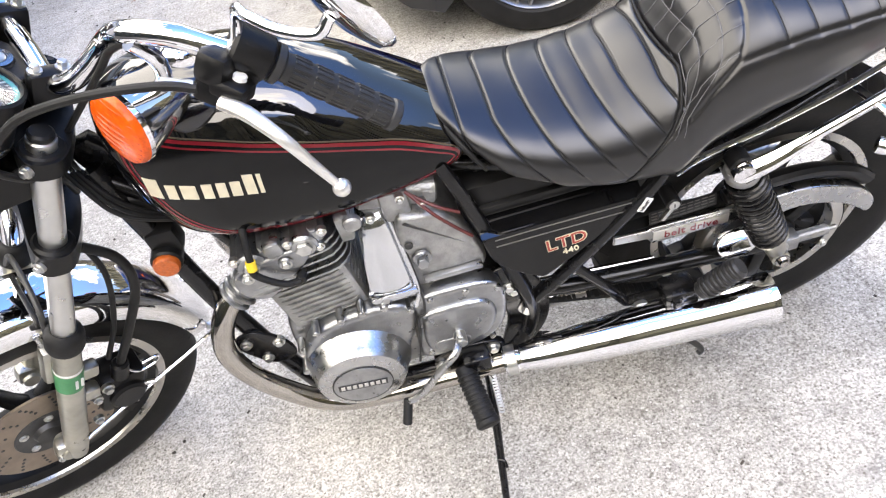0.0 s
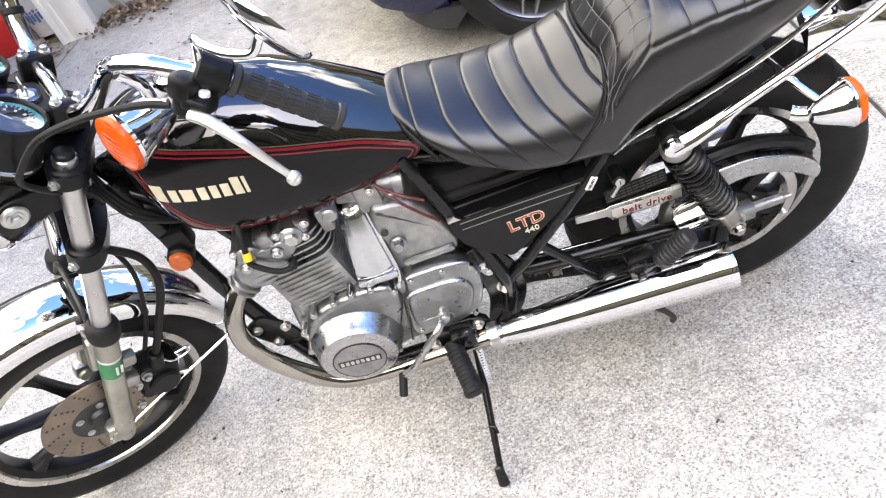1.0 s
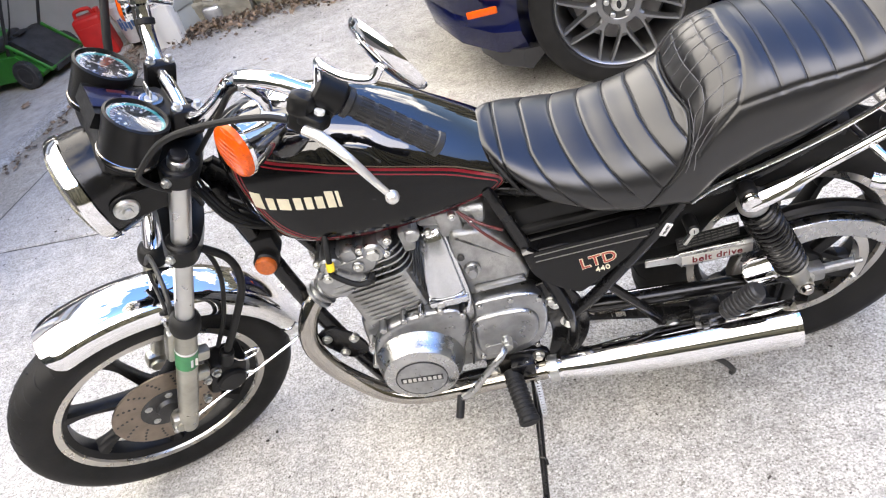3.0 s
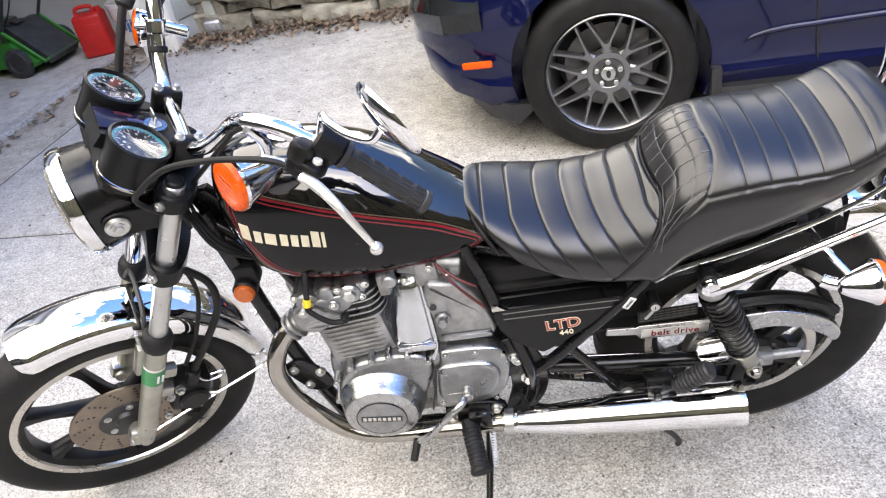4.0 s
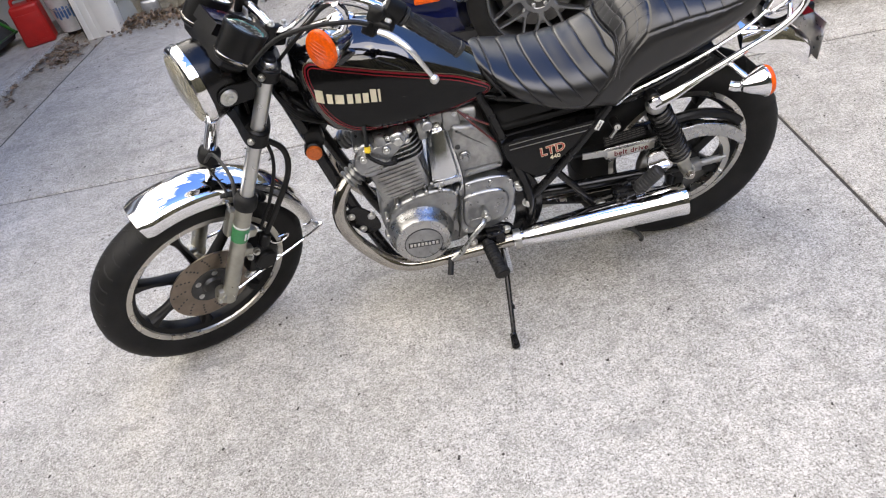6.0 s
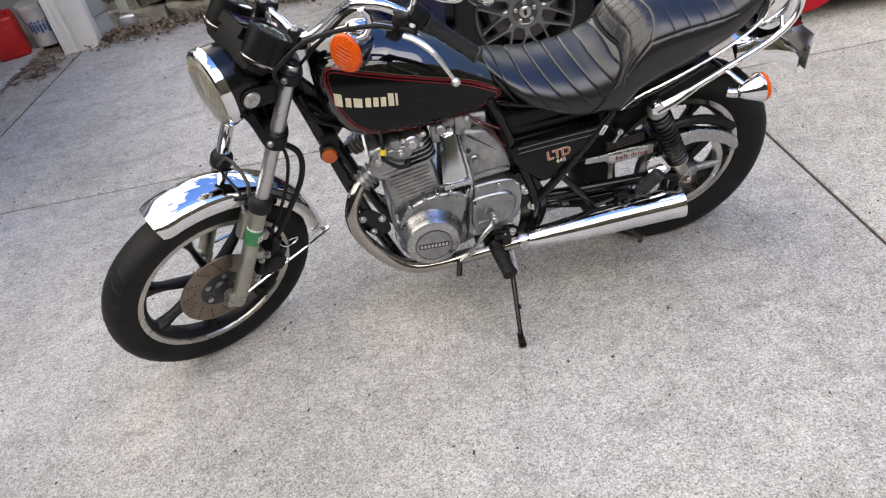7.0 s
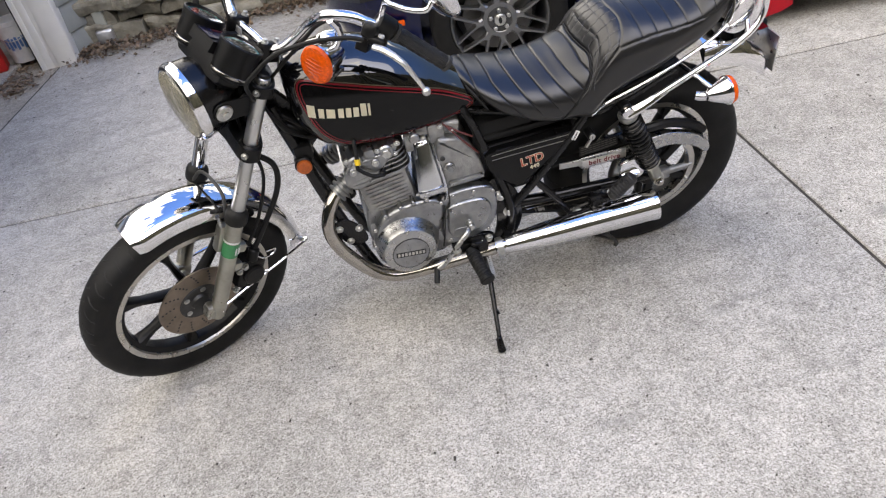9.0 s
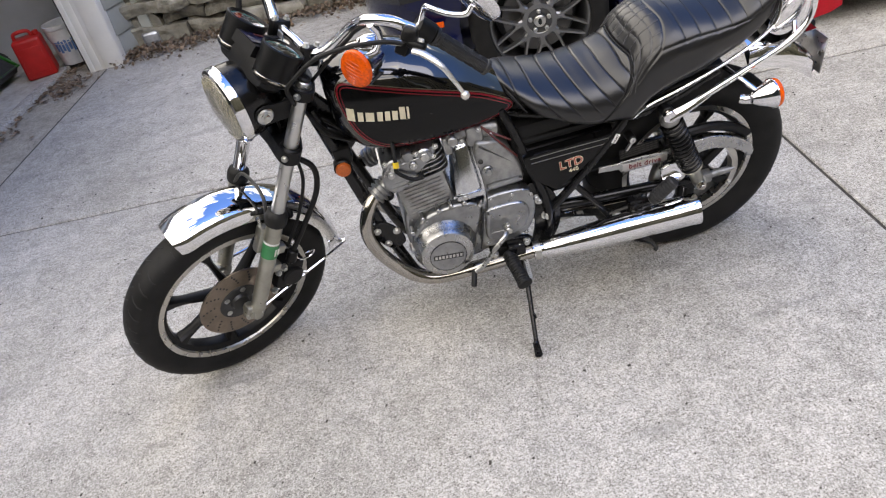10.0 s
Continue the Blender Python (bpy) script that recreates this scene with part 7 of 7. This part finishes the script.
# ---- car ----
CARP = mat("dark_blue_car_paint", (0.0034, 0.0054, 0.034), 0.12, 0.0, 0.08, 3, coat=0.75, spec=0.05)
# wheel paint darkened to carry the shade of the recessed hub
WHEEL_HUB = mat("shaded_hub_paint", (0.10, 0.10, 0.10), 0.35, 0.8, 0.15, 20)
CARBLACK = mat("black_car_plastic", (0.015, 0.015, 0.016), 0.5, 0.0, 0.2, 10)
CARGLASS = mat("tinted_glass", (0.012, 0.013, 0.014), 0.04, 0.0, spec=0.4)
WHEELP = mat("dark_silver_wheel_paint", (0.24, 0.24, 0.242), 0.32, 0.9, 0.06, 10)
BRAKE = mat("car_brake_iron", (0.16, 0.155, 0.15), 0.4, 0.9, 0.15, 15)
car = thing("car", "dark blue coupe parked on the driveway behind the motorcycle", "car", pose(0.574, 1.745, 0, 0, 0, -9) @ Matrix.Diagonal((0.945, 0.945, 0.945, 1)))
W = 1.86
#        x     inset bot   side   shoulder hood
ST = [(-0.90, 0.62, 0.46, 0.62, 0.66), (-0.86, 0.42, 0.43, 0.66, 0.70), (-0.78, 0.24, 0.33, 0.70, 0.75), (-0.66, 0.11, 0.265, 0.74, 0.80), (-0.50, 0.045, 0.215, 0.78, 0.84), (-0.30, 0.012, 0.20, 0.82, 0.88), (0.0, -0.005, 0.20, 0.86, 0.92), (0.40, -0.005, 0.20, 0.89, 0.95),
      (0.75, 0.015, 0.20, 0.91, 0.98), (1.2, 0.02, 0.20, 0.92, 1.0), (2.0, 0.015, 0.20, 0.94, 1.0), (2.6, -0.005, 0.21, 0.97, 1.0), (3.1, 0.0, 0.24, 0.98, 1.0), (3.5, 0.05, 0.30, 0.97, 1.0), (3.75, 0.20, 0.38, 0.92, 0.95)]
rings = []
for x, ins, zb, zs, zh in ST:
    half = [(ins + 0.14, zb - 0.03), (ins + 0.05, zb), (ins + 0.02, zb + 0.10), (ins + 0.035, zb + 0.14), (ins + 0.015, 0.46), (ins, zs - 0.24), (ins + 0.008, zs - 0.12), (ins + 0.03, zs - 0.03), (ins + 0.09, zs + 0.02), (ins + 0.35 * (1 - ins), zh)]
    half = [(y, min(z_, zh)) for y, z_ in half]
    ring = [(x, y + 0.012, z_) for y, z_ in half] + [(x, W - y - 0.012, z_) for y, z_ in reversed(half)]
    rings.append(ring)
bm = loft(rings)
me = bpy.data.meshes.new("shell")
bmesh.ops.recalc_face_normals(bm, faces=bm.faces)
bm.to_mesh(me)
bm.free()
shell_ob = new("shell", me)
cut = bmesh.new()
for cx in (0.0, 2.72):
    for y0 in (-0.1, W - 0.28):
        cyl((cx, y0, 0.345), (cx, y0 + 0.38, 0.345), 0.392, 56, bm=cut)
cme = bpy.data.meshes.new("cutter")
bmesh.ops.recalc_face_normals(cut, faces=cut.faces)
cut.to_mesh(cme)
cut.free()
cutter = new("cutter", cme)
md = shell_ob.modifiers.new("arches", "BOOLEAN")
md.object, md.operation, md.solver = cutter, "DIFFERENCE", "EXACT"
bm = bmesh.new()
bm.from_mesh(bpy.data.meshes.new_from_object(shell_ob.evaluated_get(bpy.context.evaluated_depsgraph_get())))
bpy.data.objects.remove(shell_ob)
bpy.data.objects.remove(cutter)
body = part("body", bm, CARP, car, "dark blue painted body", smooth=32)
rings = []
for x, zr, ins in ((0.95, 1.0, 0.24), (1.25, 1.16, 0.27), (1.65, 1.34, 0.32), (2.1, 1.38, 0.34), (2.6, 1.32, 0.36), (3.1, 1.12, 0.34), (3.35, 1.0, 0.3)):
    rings.append([(x, 0.13, 0.96), (x, ins - 0.02, zr - 0.05 if zr > 1.05 else 0.98), (x, ins + 0.10, zr), (x, W - ins - 0.10, zr), (x, W - ins + 0.02, zr - 0.05 if zr > 1.05 else 0.98), (x, W - 0.13, 0.96)])
part("cabin", loft(rings), CARGLASS, body, "tinted windows", smooth=25)
part("roof", loft([[(x, W / 2 - w, z_), (x, W / 2 - w, z_ + 0.012), (x, W / 2 + w, z_ + 0.012), (x, W / 2 + w, z_)] for x, w, z_ in ((1.62, 0.50, 1.335), (2.1, 0.50, 1.38), (2.65, 0.47, 1.315))]), CARP, body, smooth=25)
for y in (0.0, W):
    s = -1 if y == 0 else 1
    part("sill_skirt", loft([[(x, y - s * 0.06, 0.145), (x, y - s * 0.005, 0.150), (x, y + s * 0.002, 0.20), (x, y - s * 0.010, 0.245), (x, y - s * 0.08, 0.25)] for x in (0.42, 0.60, 1.6, 2.30)]), CARBLACK, body, "black sill skirt", smooth=25)
    part("splash_guard", box((0.408, y - s * 0.055, 0.232), (0.040, 0.11, 0.19), 0.006), CARBLACK, body)
    part("door_gap", tube([(0.784, y - s * 0.060, 0.25), (0.760, y - s * 0.043, 0.44), (0.748, y - s * 0.031, 0.59), (0.735, y - s * 0.020, 0.80), (0.725, y - s * 0.05, 0.90)], 0.004, 6, 4), CARBLACK, body)
    part("side_marker", box((-0.525, y - s * 0.050, 0.420), (0.125, 0.014, 0.030), 0.006, m=None), AMBER, body, "amber side marker lamp")
    part("body_crease", tube([(0.50, y - s * 0.036, 0.405), (0.54, y - s * 0.034, 0.432), (0.63, y - s * 0.036, 0.449), (0.756, y - s * 0.040, 0.455), (1.0, y - s * 0.042, 0.466), (1.6, y - s * 0.04, 0.49), (2.3, y - s * 0.03, 0.52)], [0.002, 0.010, 0.012, 0.012, 0.012, 0.010, 0.004], 10, 6), CARP, body, "pressed crease along the door")
    if s < 0:
        part("engine_badge", text_bm("5.0", 0.060, face_left(0.580, 0.009, 0.624, -4, 0, 0) @ Matrix.Diagonal((1.45, 1, 1, 1)), 0.003, 1.1, 0.002), CHROME, body, "bright raised engine size badge")
    part("headlamp", loft([[(x, y - s * (i_ + 0.018), z0), (x, y - s * (i_ + 0.006), (z0 + z1) / 2), (x, y - s * (i_ + 0.06), z1), (x, y - s * (i_ + 0.12), (z0 + z1) / 2)] for x, i_, z0, z1 in ((-0.87, 0.43, 0.515, 0.650), (-0.80, 0.262, 0.525, 0.680), (-0.66, 0.102, 0.535, 0.708), (-0.485, 0.034, 0.560, 0.720))]), CARGLASS, body, "smoked headlamp", smooth=25)
part("front_lip", loft([[(x, y, z_) for x, z_ in ((x0, 0.135), (x0 - 0.03, 0.15), (x0 - 0.02, 0.225), (x0 + 0.1, 0.225))] for x0, y in ((-0.38, 0.06), (-0.48, 0.13), (-0.58, 0.30), (-0.66, 0.6), (-0.66, W - 0.6), (-0.58, W - 0.30), (-0.48, W - 0.13), (-0.38, W - 0.06))]), CARBLACK, body, "black front lip", smooth=30)


def car_wheel(m):
    w = part("car_wheel", lathe([(0.0, 0.026), (0.046, 0.026), (0.060, 0.022), (0.066, 0.030), (0.068, 0.10), (0.0, 0.10)], 36, "y"), WHEEL_HUB, car, "dark silver multi-spoke alloy wheel", m)
    part("tyre", lathe([(0.236, 0.02), (0.243, 0.004), (0.256, -0.006), (0.300, -0.006), (0.325, 0.004), (0.340, 0.022), (0.345, 0.05), (0.345, 0.19), (0.338, 0.225), (0.30, 0.24), (0.24, 0.22)], 72, "y"), TYRE, w, "black low-profile tyre")
    part("rim", lathe([(0.246, 0.001), (0.241, -0.003), (0.233, 0.006), (0.228, 0.03), (0.222, 0.06), (0.215, 0.22), (0.235, 0.22), (0.246, 0.001)], 72, "y"), WHEELP, w, "machined rim")
    part("brake_disc", lathe([(0.08, 0.11), (0.175, 0.11), (0.175, 0.13), (0.08, 0.13), (0.08, 0.11)], 48, "y"), BRAKE, w, "iron brake disc")
    # black disc closing the rim stands in for shade behind the spokes
    part("shade_disc", lathe([(0.0, 0.20), (0.21, 0.20), (0.21, 0.21), (0.0, 0.21)], 40, "y"), CARBLACK, w)
    part("caliper", box((0.12, 0.115, 0.08), (0.09, 0.06, 0.14), 0.02), BRAKE, w)
    part("hub_face", lathe([(0.052, 0.050), (0.058, 0.026), (0.064, 0.021), (0.084, 0.020), (0.088, 0.028), (0.088, 0.075)], 40, "y"), WHEELP, w)
    for k in range(8):
        a = 2 * math.pi * k / 8 + 0.03
        for s, arm in ((0, ((0.078, 0.0, 0.050, 0.023, 0.045), (0.098, 0.0, 0.036, 0.020, 0.044), (0.122, 0.0, 0.034, 0.017, 0.042))),
                       (-1, ((0.104, 0.055, 0.019, 0.0195, 0.040), (0.125, 0.112, 0.0160, 0.016, 0.038), (0.160, 0.192, 0.0145, 0.012, 0.036), (0.200, 0.252, 0.0135, 0.008, 0.036), (0.236, 0.292, 0.0145, 0.004, 0.044))),
                       (1, ((0.104, 0.055, 0.019, 0.0195, 0.040), (0.125, 0.112, 0.0160, 0.016, 0.038), (0.160, 0.192, 0.0145, 0.012, 0.036), (0.200, 0.252, 0.0135, 0.008, 0.036), (0.236, 0.292, 0.0145, 0.004, 0.044)))):
            rings = []
            for r, da, ww, y0, th in arm:
                ring = []
                c, n = a + s * da, a + s * (da + 0.38)
                for u, v in ((-0.5, 1), (-0.5, 0.18), (-0.28, 0), (0.28, 0), (0.5, 0.18), (0.5, 1)):
                    ring.append((r * math.cos(c) - u * ww * math.sin(n), y0 + v * th, r * math.sin(c) + u * ww * math.cos(n)))
                rings.append(ring)
            part("spoke", loft(rings), WHEELP, w)
    part("centre_cap", lathe([(0.0, 0.006), (0.022, 0.007), (0.029, 0.012), (0.031, 0.025), (0.0, 0.025)], 36, "y"), BOLT, w, "silver centre cap")
    part("cap_mark", lathe([(0.0, 0.0045), (0.012, 0.005), (0.014, 0.0075), (0.0, 0.0075)], 24, "y", m=Matrix.Diagonal((0.7, 1, 1.25, 1))), CARGLASS, w)
    for k in range(5):
        a = 2 * math.pi * k / 5 + math.pi / 2
        part("lug_nut", cyl((0.048 * math.cos(a), 0.028, 0.048 * math.sin(a)), (0.048 * math.cos(a), 0.006, 0.048 * math.sin(a)), 0.0105, 12, 0.002), BOLT, w)
    return w


car_wheel(Matrix.Translation((0, 0.0, 0.345)))
car_wheel(Matrix.Translation((2.72, 0.0, 0.345)))
car_wheel(Matrix.Translation((0, W, 0.345)) @ Matrix.Rotation(math.pi, 4, "Z"))
car_wheel(Matrix.Translation((2.72, W, 0.345)) @ Matrix.Rotation(math.pi, 4, "Z"))
